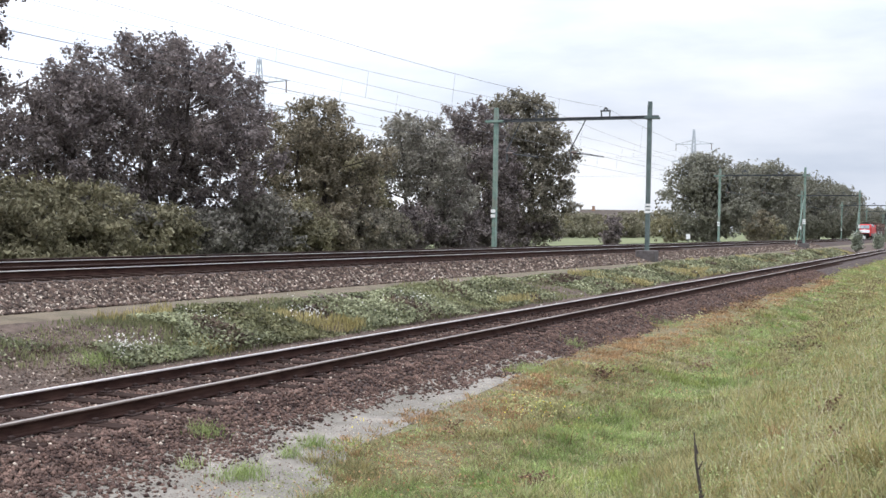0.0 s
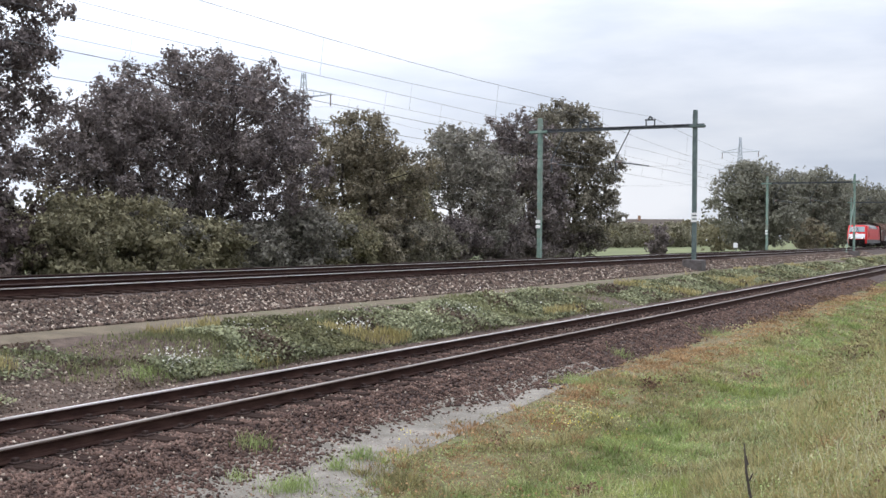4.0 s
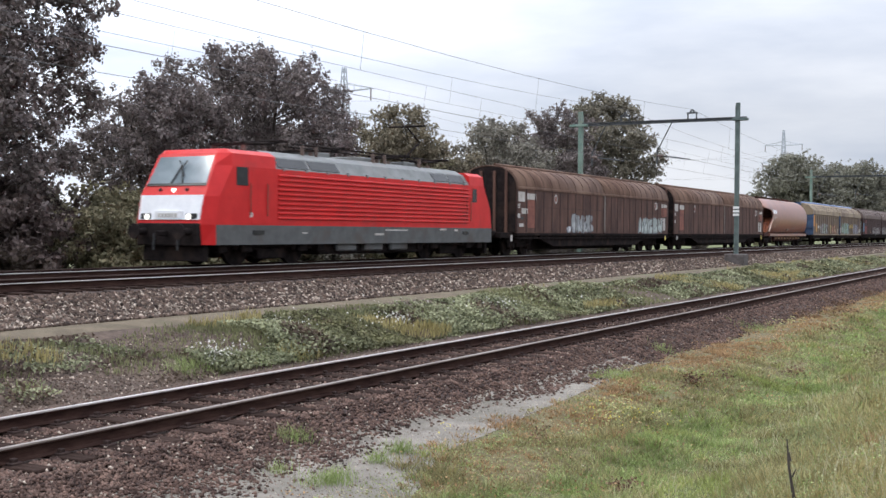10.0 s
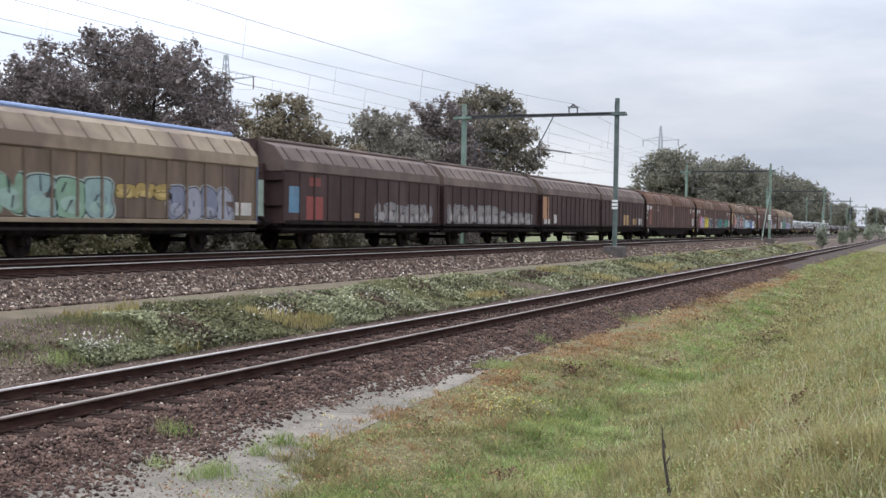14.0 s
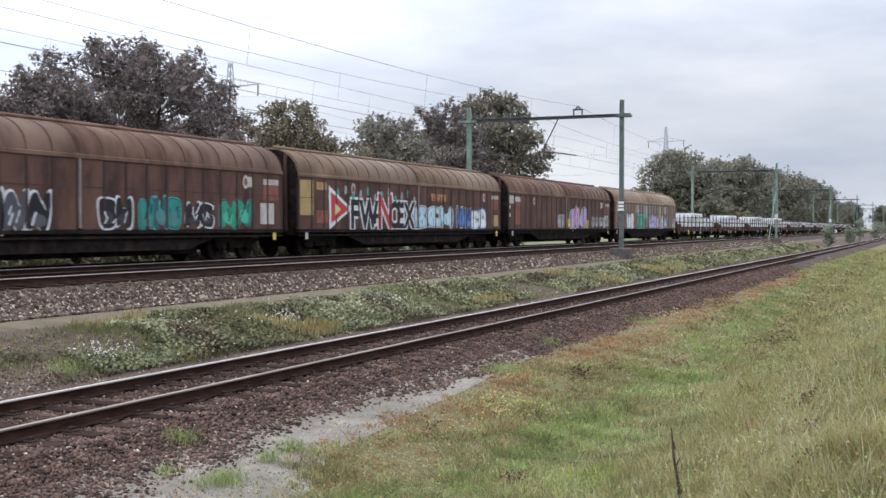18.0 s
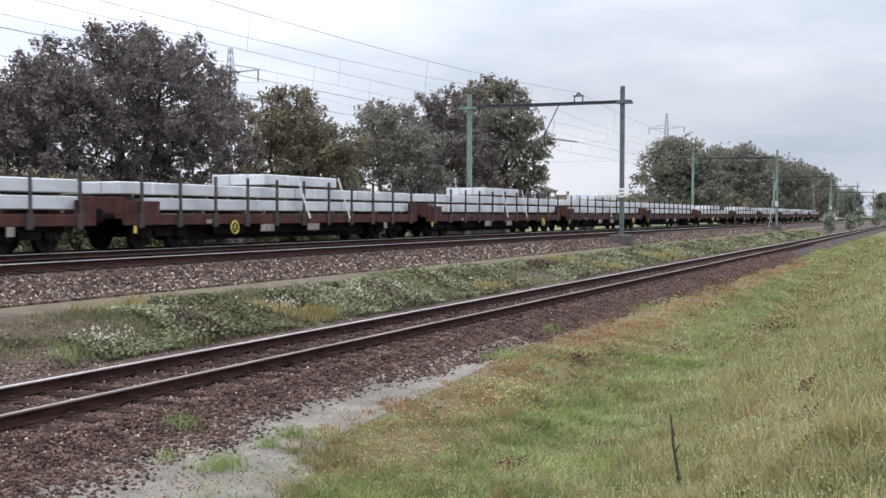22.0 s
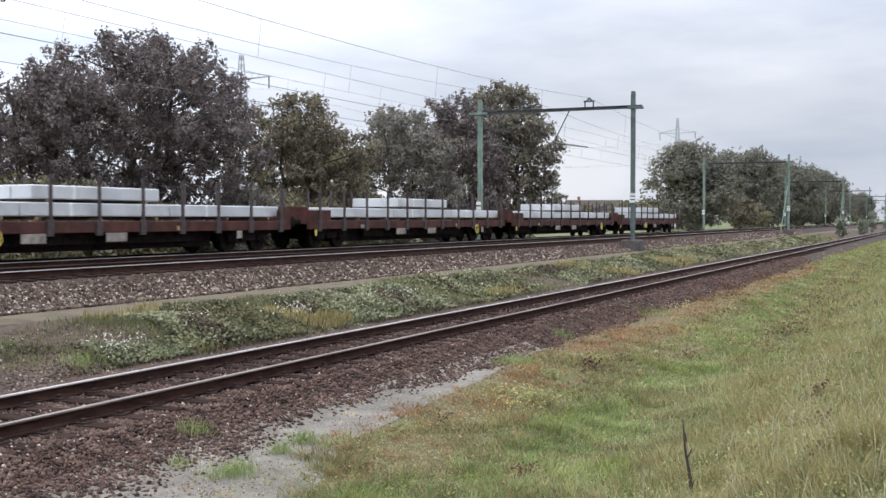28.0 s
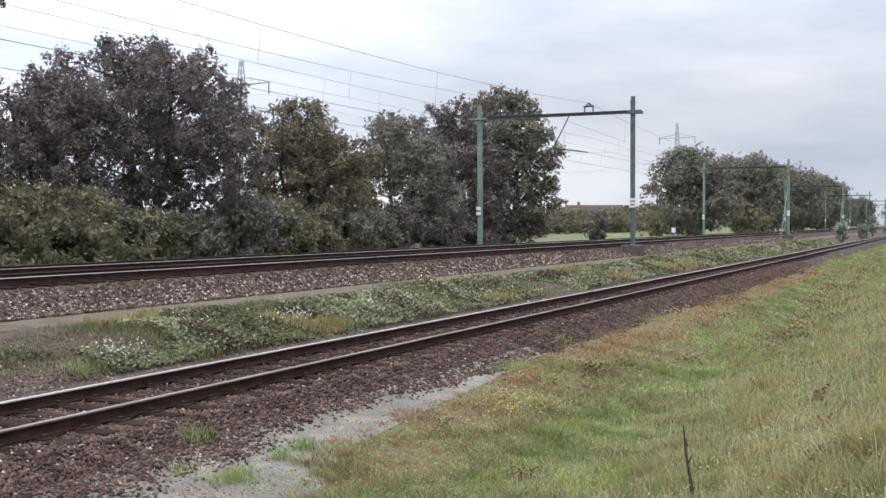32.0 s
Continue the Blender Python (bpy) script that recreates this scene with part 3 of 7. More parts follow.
def tree_mesh(seed, h, r, bare, n_lobes, n_leaf, size, leaf, ry=None, forks=5, girth=0.28):
    rs = np.random.RandomState(seed)
    lobes = make_lobes(rs, r, bare, h, n_lobes, ry)
    bm = bmesh.new()
    tips = [lobes[i] for i in rs.choice(len(lobes), min(len(lobes), forks * 3), replace=False)]
    top = Vector((rs.uniform(-0.3, 0.3), rs.uniform(-0.3, 0.3), h * 0.55))
    add_tube(bm, (0, 0, -0.4), (top.x * 0.4, top.y * 0.4, h * 0.24), girth, girth * 0.75, 9)
    add_tube(bm, (top.x * 0.4, top.y * 0.4, h * 0.23), top, girth * 0.75, girth * 0.4, 8)
    for q in tips:
        s = rs.uniform(0.25, 0.85)
        base = Vector((top.x * 0.5, top.y * 0.5, h * (0.16 + 0.38 * s)))
        tip = Vector(q[:3])
        mid = base.lerp(tip, 0.55) + Vector((0, 0, 0.06 * h * rs.uniform(0, 1)))
        add_tube(bm, base, mid, girth * 0.36, girth * 0.2, 6)
        add_tube(bm, mid, tip, girth * 0.2, girth * 0.06, 5)
        for _ in range(3):
            e = Vector(lobes[rs.randint(len(lobes))][:3])
            if (e - mid).length < r * 0.9:
                add_tube(bm, mid, e, girth * 0.12, girth * 0.03, 4)
    wood = bpy.data.meshes.new("trunk")
    bm.to_mesh(wood)
    bm.free()
    wood.materials.append(M["bark"])
    return wood, soup("crown", leaves(rs, lobes, n_leaf, size, 0.65, 1.08, 0.9, 5, size * 0.7), 4, leaf)


def tree(meshes, x, y, label, turn=0, s=1.0, group="trees behind the railway", name="oak_tree", z=None):
    t = empty(name, x, y, float(ground_z(x, y)) if z is None else z, label=label, category="tree", group=group)
    t.rotation_euler[2], t.scale = turn, (s, s, s)
    put("trunk", meshes[0], t)
    put("crown", meshes[1], t)
    return t


def pad_tree(seed, h, rx, ry, bare, n_pads, n_leaf, size, leaf, stems=2, girth=0.22, fill=0.62):
    """Stems and limbs carrying flat pads of leaf sprays, with gaps between the pads."""
    rs = np.random.RandomState(seed)
    pads, tries = [], 0
    gap = 0.74 * (4.2 * rx * ry * (h - bare) / n_pads) ** (1 / 3)
    wob = [(rs.uniform(0, 6.3), rs.uniform(0.08, 0.16)) for _ in range(4)]
    while len(pads) < n_pads and tries < 60000:
        tries += 1
        a, e, q = rs.uniform(0, 2 * math.pi), rs.uniform(0, 1), rs.uniform(0, 1) ** 0.42
        edge = 1 + sum(w * math.sin((i + 2) * a + ph + 3 * e) for i, (ph, w) in enumerate(wob))
        prof = math.sqrt(max(0.05, 1 - max(0.0, (e - fill * 0.55) / (1 - fill * 0.55)) ** 2.2)) * min(1.0, 0.62 + 1.6 * e)
        p = (math.cos(a) * rx * q * prof * edge, math.sin(a) * ry * q * prof * edge, bare + (h - bare) * e)
        if all((p[0] - c[0]) ** 2 + (p[1] - c[1]) ** 2 + 1.3 * (p[2] - c[2]) ** 2 > gap * gap for c in pads):
            pads.append(p)
        if tries % 400 == 0:
            gap *= 0.94
    bm = bmesh.new()
    nodes = []
    for k in range(stems):
        a = 2 * math.pi * k / stems + rs.uniform(-0.5, 0.5)
        off = 0.0 if stems == 1 else 0.35
        foot = Vector((math.cos(a) * off, math.sin(a) * off * 1.3, -0.4))
        p = foot
        lean = Vector((math.cos(a) * rx, math.sin(a) * ry, 0)) * (0.1 if stems == 1 else 0.26)
        for j in range(1, 7):
            f = j / 6
            q = foot + lean * f ** 1.3 + Vector((rs.uniform(-0.12, 0.12), rs.uniform(-0.12, 0.12), (h * 0.86 + 0.4) * f))
            add_tube(bm, p, q, girth * (1.05 - 0.85 * (f - 1 / 6)), girth * (1.05 - 0.85 * f), 8)
            if q.z > bare * 0.6:
                nodes.append((q, girth * (1.0 - 0.85 * f)))
            p = q
    trunk_nodes = list(nodes)
    for i in rs.permutation(len(pads))[:7 * stems + 8]:
        tip = Vector(pads[i])
        src = [nd for nd in trunk_nodes if nd[0].z < tip.z + 0.3] or trunk_nodes[:1]
        base, g = min(src, key=lambda nd: (nd[0] - tip).length + 0.5 * abs(tip.z - nd[0].z - 1.2))
        g = max(0.05, g * 0.5)
        m1 = base.lerp(tip, 0.4) + Vector((rs.uniform(-0.2, 0.2), rs.uniform(-0.2, 0.2), 0.12 * (tip - base).length * rs.uniform(0.2, 1)))
        m2 = base.lerp(tip, 0.75) + Vector((0, 0, 0.08 * (tip - base).length))
        for p, q, r0, r1 in ((base, m1, g, g * 0.7), (m1, m2, g * 0.7, g * 0.45), (m2, tip, g * 0.45, 0.02)):
            add_tube(bm, p, q, r0, r1, 6)
            nodes.append((q, r1))
    for c in pads:
        tip = Vector(c)
        base, g = min(nodes, key=lambda nd: (nd[0] - tip).length)
        if 0.2 < (base - tip).length:
            add_tube(bm, base, tip, min(0.045, max(0.02, g * 0.5)), 0.01, 4)
    wood = bpy.data.meshes.new("trunk")
    bm.to_mesh(wood)
    bm.free()
    wood.materials.append(M["bark"])
    r0 = gap * 0.7
    lobes = []
    for c in pads:
        s = rs.uniform(0.55, 1.15) * r0 * (0.8 if c[2] < bare + 0.3 * (h - bare) else 1.0)
        lobes.append((c[0], c[1], c[2], s, s, s * 0.85))
        for _ in range(4):
            d = rs.normal(size=3)
            d *= s * rs.uniform(0.85, 1.45) / np.linalg.norm(d)
            q = rs.uniform(0.22, 0.5) * s
            lobes.append((c[0] + d[0], c[1] + d[1], c[2] + abs(d[2]) * 0.8, q, q, q * 0.9))
    return wood, soup("crown", leaves(rs, lobes, n_leaf, size, 0.65, 1.25, 0.8, 8, size * 1.15), 4, leaf)


OAK = "leafy oak with a broad dark green crown behind the tracks"
tree(pad_tree(1, 10.1, 5.2, 6.0, 2.9, 170, 70000, 0.086, M["leaf_oak_dark"], 4, 0.22), -34.8, 43.4, "large spreading oak with a broad dark green crown")
tree(pad_tree(2, 8.0, 2.9, 2.9, 2.7, 58, 21000, 0.086, M["leaf_oak_dark"], 3, 0.18), -34.5, 35.8, OAK)
tree(pad_tree(3, 14.5, 4.3, 4.2, 0.9, 150, 90000, 0.092, M["leaf_oak_dark"], 2, 0.24, 0.9), -33.5, 25.2, "tall dark oak standing beside the line")
tree(pad_tree(4, 8.7, 3.1, 3.2, 1.6, 75, 36000, 0.09, M["leaf_autumn"], 2, 0.2), -34.0, 55.6, "oak turning brown and yellow in early autumn")
tree(pad_tree(5, 9.2, 3.6, 3.8, 1.0, 85, 42000, 0.095, M["leaf_willow"], 2, 0.2), -34.0, 69.0, "rounded grey-green tree with small leaves")
tree(pad_tree(6, 6.8, 2.5, 2.3, 0.6, 36, 15000, 0.1, M["leaf_bush"], 2, 0.14), -36.0, 62.2, "small yellowish green tree between larger ones")
tree(pad_tree(7, 13.2, 4.0, 4.3, 0.8, 105, 52000, 0.115, M["leaf_oak"], 2, 0.26, 0.8), -33.6, 88.0, OAK)
tree(pad_tree(8, 11.0, 3.2, 3.0, 0.6, 55, 25000, 0.115, M["leaf_oak_dark"], 2, 0.2), -34.5, 79.6, OAK)
far_a = tree_mesh(9, 12.9, 7.3, 0.6, 130, 56000, 0.16, M["leaf_far_haze"], forks=4)
far_b = tree_mesh(10, 15.6, 7.6, 0.6, 130, 46000, 0.2, M["leaf_far_haze"], forks=4)
FARL = "broad green oak in the row of trees further along"
tree(far_a, -33.4, 163, FARL)
tree(far_b, -36, 222, FARL, 1.2)
tree(far_b, -37, 252, FARL, 2.6, 0.95)
tree(far_a, -36, 285, FARL, 0.7, 1.25)
tree(far_b, -36, 318, FARL, 4.1, 1.02)
tree(far_a, -36, 352, FARL, 3.3, 1.25)
tree(far_b, -36, 392, FARL, 5.1, 1.02)
tree(far_b, -28, 430, FARL, 1.9, 0.66)
tree(far_b, -33, 470, FARL, 1.1, 0.8)
tree(far_a, -22, 560, FARL, 0.2, 0.9)


def bush(seed, x, y, h, r, leaf, label, n=5000, size=0.12, name="bush", ry=None, lobes=30, group="bushes along the railway"):
    rs = np.random.RandomState(seed)
    b = empty(name, x, y, float(ground_z(x, y)), label=label, category="bush", group=group)
    put("foliage", soup("foliage", leaves(rs, make_lobes(rs, r, 0.05, h, lobes, ry), n, size), 4, leaf), b)
    for k in range(4):
        a = k * 1.6
        part("stem", tube((0.1 * math.cos(a), 0.1 * math.sin(a), -0.1), (0.55 * r * math.cos(a), 0.55 * r * math.sin(a), h * 0.7), 0.03, 0.01, 5), M["bark"], b)
    return b


# the four left bushes are coloured dark for the shade of the tall oak
GB, SB = "dense green bush at the foot of the trees", "bush at the foot of the trees, coloured dark for the oak's shade"
for i, (bx, by, bh, br, bl) in enumerate(((-30.4, 20.5, 3.0, 2.4, "leaf_bush_shaded"), (-30.2, 25.0, 2.7, 2.3, "leaf_bush_shaded"), (-30.5, 30.0, 2.9, 2.6, "leaf_bush"), (-30.6, 34.2, 3.2, 2.6, "leaf_bush"), (-31.2, 38.2, 2.5, 2.3, "leaf_bush"),
                                          (-31.0, 41.6, 2.3, 2.2, "leaf_willow"), (-30.8, 45.2, 3.1, 2.5, "leaf_willow"), (-31.0, 49.0, 2.9, 2.4, "leaf_bush"), (-31.2, 53.0, 2.8, 2.4, "leaf_autumn"),
                                          (-32.6, 22.6, 3.4, 2.4, "leaf_bush_shaded"), (-32.4, 27.4, 3.4, 2.4, "leaf_bush_shaded"), (-32.6, 32.2, 3.6, 2.6, "leaf_bush"), (-32.8, 36.4, 3.5, 2.6, "leaf_willow"), (-33.2, 40.0, 2.6, 2.4, "leaf_willow"), (-33.0, 43.4, 2.6, 2.4, "leaf_willow"), (-33.0, 50.6, 3.5, 2.6, "leaf_autumn"), (-31.2, 56.6, 2.6, 2.2, "leaf_oak"), (-33.0, 61.5, 3.0, 2.6, "leaf_oak"), (-33.2, 29.0, 3.4, 2.6, "leaf_oak"), (-33.0, 46.5, 3.5, 2.6, "leaf_oak_dark"), (-33.0, 57.0, 3.4, 2.4, "leaf_oak_dark"), (-32.5, 66.0, 3.2, 2.8, "leaf_oak_dark"), (-32.5, 72.0, 3.2, 2.6, "leaf_oak_dark"), (-32.8, 80.0, 3.0, 2.8, "leaf_oak_dark"), (-32.8, 87.0, 3.0, 2.6, "leaf_oak_dark"))):
    bush(100 + i, bx, by, bh, br, M[bl], SB if bl == "leaf_bush_shaded" else GB, n=7600, size=0.1)
bush(130, -33.0, 112.5, 3.3, 1.5, M["leaf_oak_dark"], "small dark round bush standing alone in the meadow", 3000, 0.14, ry=1.6)
for i, (bx, by, bh, br) in enumerate(((-82, 228, 5.2, 7), (-80, 241, 5.6, 7), (-83, 254, 6.0, 7), (-81, 265, 5.6, 7), (-79, 276, 6.2, 8), (-78, 287, 6.6, 8), (-76, 298, 7.2, 8), (-75, 310, 7.4, 8.5), (-90, 212, 6.4, 9), (-87, 221, 5.6, 8))):
    bush(140 + i, bx, by, bh, br, M["leaf_hedge"] if i % 3 else M["leaf_bush"], "low olive hedge bush beyond the meadow", 6500, 0.27, "hedge_bush")
for i, (bx, by, bh, br) in enumerate(((-12.7, 153, 2.7, 0.85), (-12.6, 190, 2.6, 0.95), (-12.6, 216, 4.0, 1.05), (-12.7, 275, 3.4, 2.0), (-12.8, 340, 4.2, 2.6))):
    bush(150 + i, bx, by, bh, br, M["leaf_silver"], "young grey-green willow bush growing between the tracks", 2600, 0.11, "willow_bush")
bush(160, -30.5, 186, 5.2, 3.2, M["leaf_autumn"], "yellowish bush in front of the far trees", 3500, 0.22, "hedge_bush")
bush(161, -31.0, 200, 4.2, 3.4, M["leaf_bush"], "yellowish bush in front of the far trees", 3000, 0.22, "hedge_bush")
bush(162, -44, 186, 4.4, 5, M["leaf_bush"], "low green hedge bush beyond the meadow", 3000, 0.24, "hedge_bush")


# ---- the train: every vehicle's y = 0 is its front coupling face, z = 0 the rail top, +x the side towards the path ----
CACHE = {}


def shared(key, build, material, smooth=False):
    """A mesh made once and used by all alike pieces."""
    k = (key, material.name)
    if k not in CACHE:
        bm = build()
        me = bpy.data.meshes.new(key.split("|")[0])
        bm.to_mesh(me)
        bm.free()
        me.materials.append(material)
        if smooth:
            me.shade_smooth()
        CACHE[k] = me
    return CACHE[k]


def wheel_bm():
    bm = bmesh.new()
    add_tube(bm, (-0.07, 0, 0), (0.07, 0, 0), 0.46, seg=24)
    add_tube(bm, (-0.1, 0, 0), (-0.06, 0, 0), 0.49, seg=24)
    add_tube(bm, (0.05, 0, 0), (0.12, 0, 0), 0.13, seg=12)
    return bm


def wheelset(parent, y):
    for s in (-1, 1):
        put("wheel", shared("wheel", wheel_bm, M["under_black"]), parent, m=pose(0.75 * s, y, 0.46, 0, 0, 0 if s > 0 else 180))
    put("axle", shared("axle", lambda: tube((-0.75, 0, 0), (0.75, 0, 0), 0.08), M["under_black"]), parent, m=pose(0, y, 0.46))


def bogie_frame_bm():
    bm = bmesh.new()
    for s in (-1, 1):
        add_box(bm, s * 1.0 - 0.06, s * 1.0 + 0.06, -1.35, 1.35, 0.62, 0.78, 0.02)
        add_box(bm, s * 1.0 - 0.07, s * 1.0 + 0.07, -0.42, 0.42, 0.4, 0.66, 0.03)
        for y in (-0.9, 0.9):
            for k in (-0.25, 0.25):
                add_tube(bm, (s * 1.0, y + k, 0.42), (s * 1.0, y + k, 0.64), 0.075, seg=8)
    add_box(bm, -1.0, 1.0, -0.2, 0.2, 0.5, 0.82)
    return bm


def axlebox_bm():
    bm = box(-0.1, 0.1, -0.17, 0.17, -0.14, 0.16, 0.03)
    add_tube(bm, (0.08, 0, 0), (0.16, 0, 0), 0.11, seg=10)
    return bm


def bogie(parent, y):
    b = put("bogie", shared("bogie_frame", bogie_frame_bm, M["under_black"]), parent, m=pose(0, y, 0))
    for dy in (-0.9, 0.9):
        wheelset(b, dy)
        for s in (-1, 1):
            put("axle_box", shared("axle_box", axlebox_bm, M["under_black"]), b, m=pose(1.0 * s, dy, 0.46, 0, 0, 0 if s > 0 else 180))
    return b


def buffer_bm():
    bm = bmesh.new()
    add_tube(bm, (0, 0.0, 0), (0, 0.06, 0), 0.23, seg=14)
    add_tube(bm, (0, 0.05, 0), (0, 0.62, 0), 0.09, 0.12, seg=10)
    return bm


def buffers(v, L, z=1.05):
    for y, turn in ((0.02, 0), (L - 0.02, 180)):
        for s in (-1, 1):
            put("buffer", shared("buffer", buffer_bm, M["under_black"]), v, m=pose(0.875 * s, y, z, 0, 0, turn))
        put("coupling", shared("coupling", lambda: box(-0.06, 0.06, 0, 0.6, -0.08, 0.08, 0.03), M["under_black"]), v, m=pose(0, y, z - 0.05, 0, 0, turn))


def plate(parent, y0, y1, z0, z1, material, x=1.452, name="marking", label="", t=0.006):
    return part(name, box(x, x + t, y0, y1, z0, z1), material, parent, label)


def shape_plate(parent, pts, x, material, name, label="", t=0.004):
    """A flat painted shape on the near side; points are (y, z)."""
    bm = bmesh.new()
    a = [bm.verts.new((x, y, z)) for y, z in pts]
    b = [bm.verts.new((x + t, y, z)) for y, z in pts]
    n = len(pts)
    bm.faces.new(a)
    bm.faces.new(b[::-1])
    for i in range(n):
        bm.faces.new((a[i], b[i], b[(i + 1) % n], a[(i + 1) % n]))
    bmesh.ops.recalc_face_normals(bm, faces=bm.faces)
    return part(name, bm, material, parent, label)


def rounded(pts, times=2):
    """Corners cut twice over, so that letters look sprayed."""
    for _ in range(times):
        out = []
        for (ax, ay), (bx, by) in zip(pts, pts[1:] + pts[:1]):
            out += [(ax * 0.75 + bx * 0.25, ay * 0.75 + by * 0.25), (ax * 0.25 + bx * 0.75, ay * 0.25 + by * 0.75)]
        pts = out
    return pts


def graffiti(v, y0, y1, z0, z1, fills, edge, seed, letters=5, x=1.451, ragged=0.16):
    """A sprayed tag: overlapping letter-like blobs on a wider outline, with strokes through them."""
    rs = random.Random(seed)
    w = (y1 - y0) / letters
    h = z1 - z0
    for i in range(letters):
        c = y0 + w * (i + 0.5)
        kind = rs.randrange(4)
        if kind == 0:
            base = [(-0.5, 0), (-0.5, 1), (-0.15, 1.02), (-0.1, 0.62), (0.15, 0.62), (0.2, 1.0), (0.5, 0.97), (0.52, 0), (0.2, -0.02), (0.16, 0.36), (-0.12, 0.36), (-0.16, -0.02)]
        elif kind == 1:
            base = [(-0.48, 0.05), (-0.52, 0.55), (-0.42, 0.95), (0, 1.04), (0.45, 0.92), (0.48, 0.62), (0.1, 0.6), (0.12, 0.46), (0.5, 0.44), (0.52, 0.1), (0.3, -0.03), (-0.2, -0.04)]
        elif kind == 2:
            base = [(-0.52, 0), (-0.45, 0.95), (-0.1, 1.0), (0.2, 0.55), (0.22, 1.0), (0.52, 1.02), (0.5, 0.02), (0.15, -0.02), (-0.15, 0.4), (-0.18, 0)]
        else:
            base = [(-0.5, 0.1), (-0.5, 0.9), (-0.25, 1.02), (0.3, 1.0), (0.5, 0.82), (0.46, 0.5), (0.52, 0.2), (0.3, -0.02), (-0.25, -0.03)]
        jit = [(a + rs.uniform(-0.05, 0.05), b + rs.uniform(-ragged, ragged) * 0.5) for a, b in base]
        lean = rs.uniform(-0.12, 0.12)
        up = rs.uniform(-0.06, 0.06) * h
        pts = [(c + w * (a * 1.02 + lean * (b - 0.5)), z0 + up + h * b) for a, b in jit]
        pts = rounded(pts)
        cy, cz = c, z0 + up + h * 0.5
        grow = lambda ky, kz: [(cy + (p - cy) * ky, cz + (q - cz) * kz) for p, q in pts]
        f = fills[i % len(fills)]
        f2 = fills[(i + 1) % len(fills)]
        lum = 0.3 * f[0] + 0.6 * f[1] + 0.1 * f[2]
        if edge is not None:
            shape_plate(v, grow(1.2, 1.14), x, paint(*edge), "graffiti_outline")
        if lum > 0.1:
            shape_plate(v, grow(1.09, 1.06), x + 0.004, paint(f[0] * 0.12, f[1] * 0.12, f[2] * 0.16), "graffiti_keyline")
        shape_plate(v, grow(1.0, 1.0), x + 0.008, paint(*f), "graffiti_letter")
        tone = tuple(min(0.85, 0.55 * p + 0.45 * q + 0.06) for p, q in zip(f, f2)) if f2 != f else tuple(min(0.85, p * 1.35 + 0.03) for p in f)
        hi = rs.uniform(0.3, 0.55)
        shape_plate(v, rounded([(c - w * 0.38, z0 + up + h * (hi - 0.2)), (c - w * 0.36, z0 + up + h * hi), (c - w * 0.02, z0 + up + h * (hi + 0.1)), (c + w * 0.34, z0 + up + h * hi), (c + w * 0.36, z0 + up + h * 0.12), (c, z0 + up + h * 0.06)]), x + 0.011, paint(*tone), "graffiti_shade")
        dark = (f[0] * 0.15, f[1] * 0.15, f[2] * 0.2) if lum > 0.1 else (edge or f2)
        for k in range(rs.randrange(2, 5)):
            a, b = rs.uniform(-0.4, 0.3), rs.uniform(0.08, 0.6)
            t = rs.uniform(0.03, 0.07)
            run, rise = rs.uniform(-0.18, 0.25), rs.uniform(0.12, 0.36)
            shape_plate(v, [(c + w * a, z0 + h * b), (c + w * a + t, z0 + h * (b - 0.02)), (c + w * (a + run) + t, z0 + h * (b + rise)), (c + w * (a + run), z0 + h * (b + rise + 0.02))], x + 0.014, paint(*dark), "graffiti_stroke")


# ---- sliding-wall wagon with a rounded roof ----
def arch(n=12, w=1.45, z0=3.08, z1=4.16, p=2.3):
    """Right to left over the roof."""
    out = []
    for i in range(n + 1):
        a = math.pi * i / n
        c, s = math.cos(a), math.sin(a)
        out.append((w * math.copysign(abs(c) ** (2 / p), c), z0 + (z1 - z0) * abs(s) ** (2 / p)))
    return out


def band(profile, y0, y1, t):
    """A curved sheet of thickness t, its outside on the profile."""
    cx = sum(x for x, _ in profile) / len(profile)
    inner = [((x - cx) * (1 - t) + cx, z - t * 1.2) for x, z in profile]
    return extrude_y(list(profile) + inner[::-1], y0, y1)


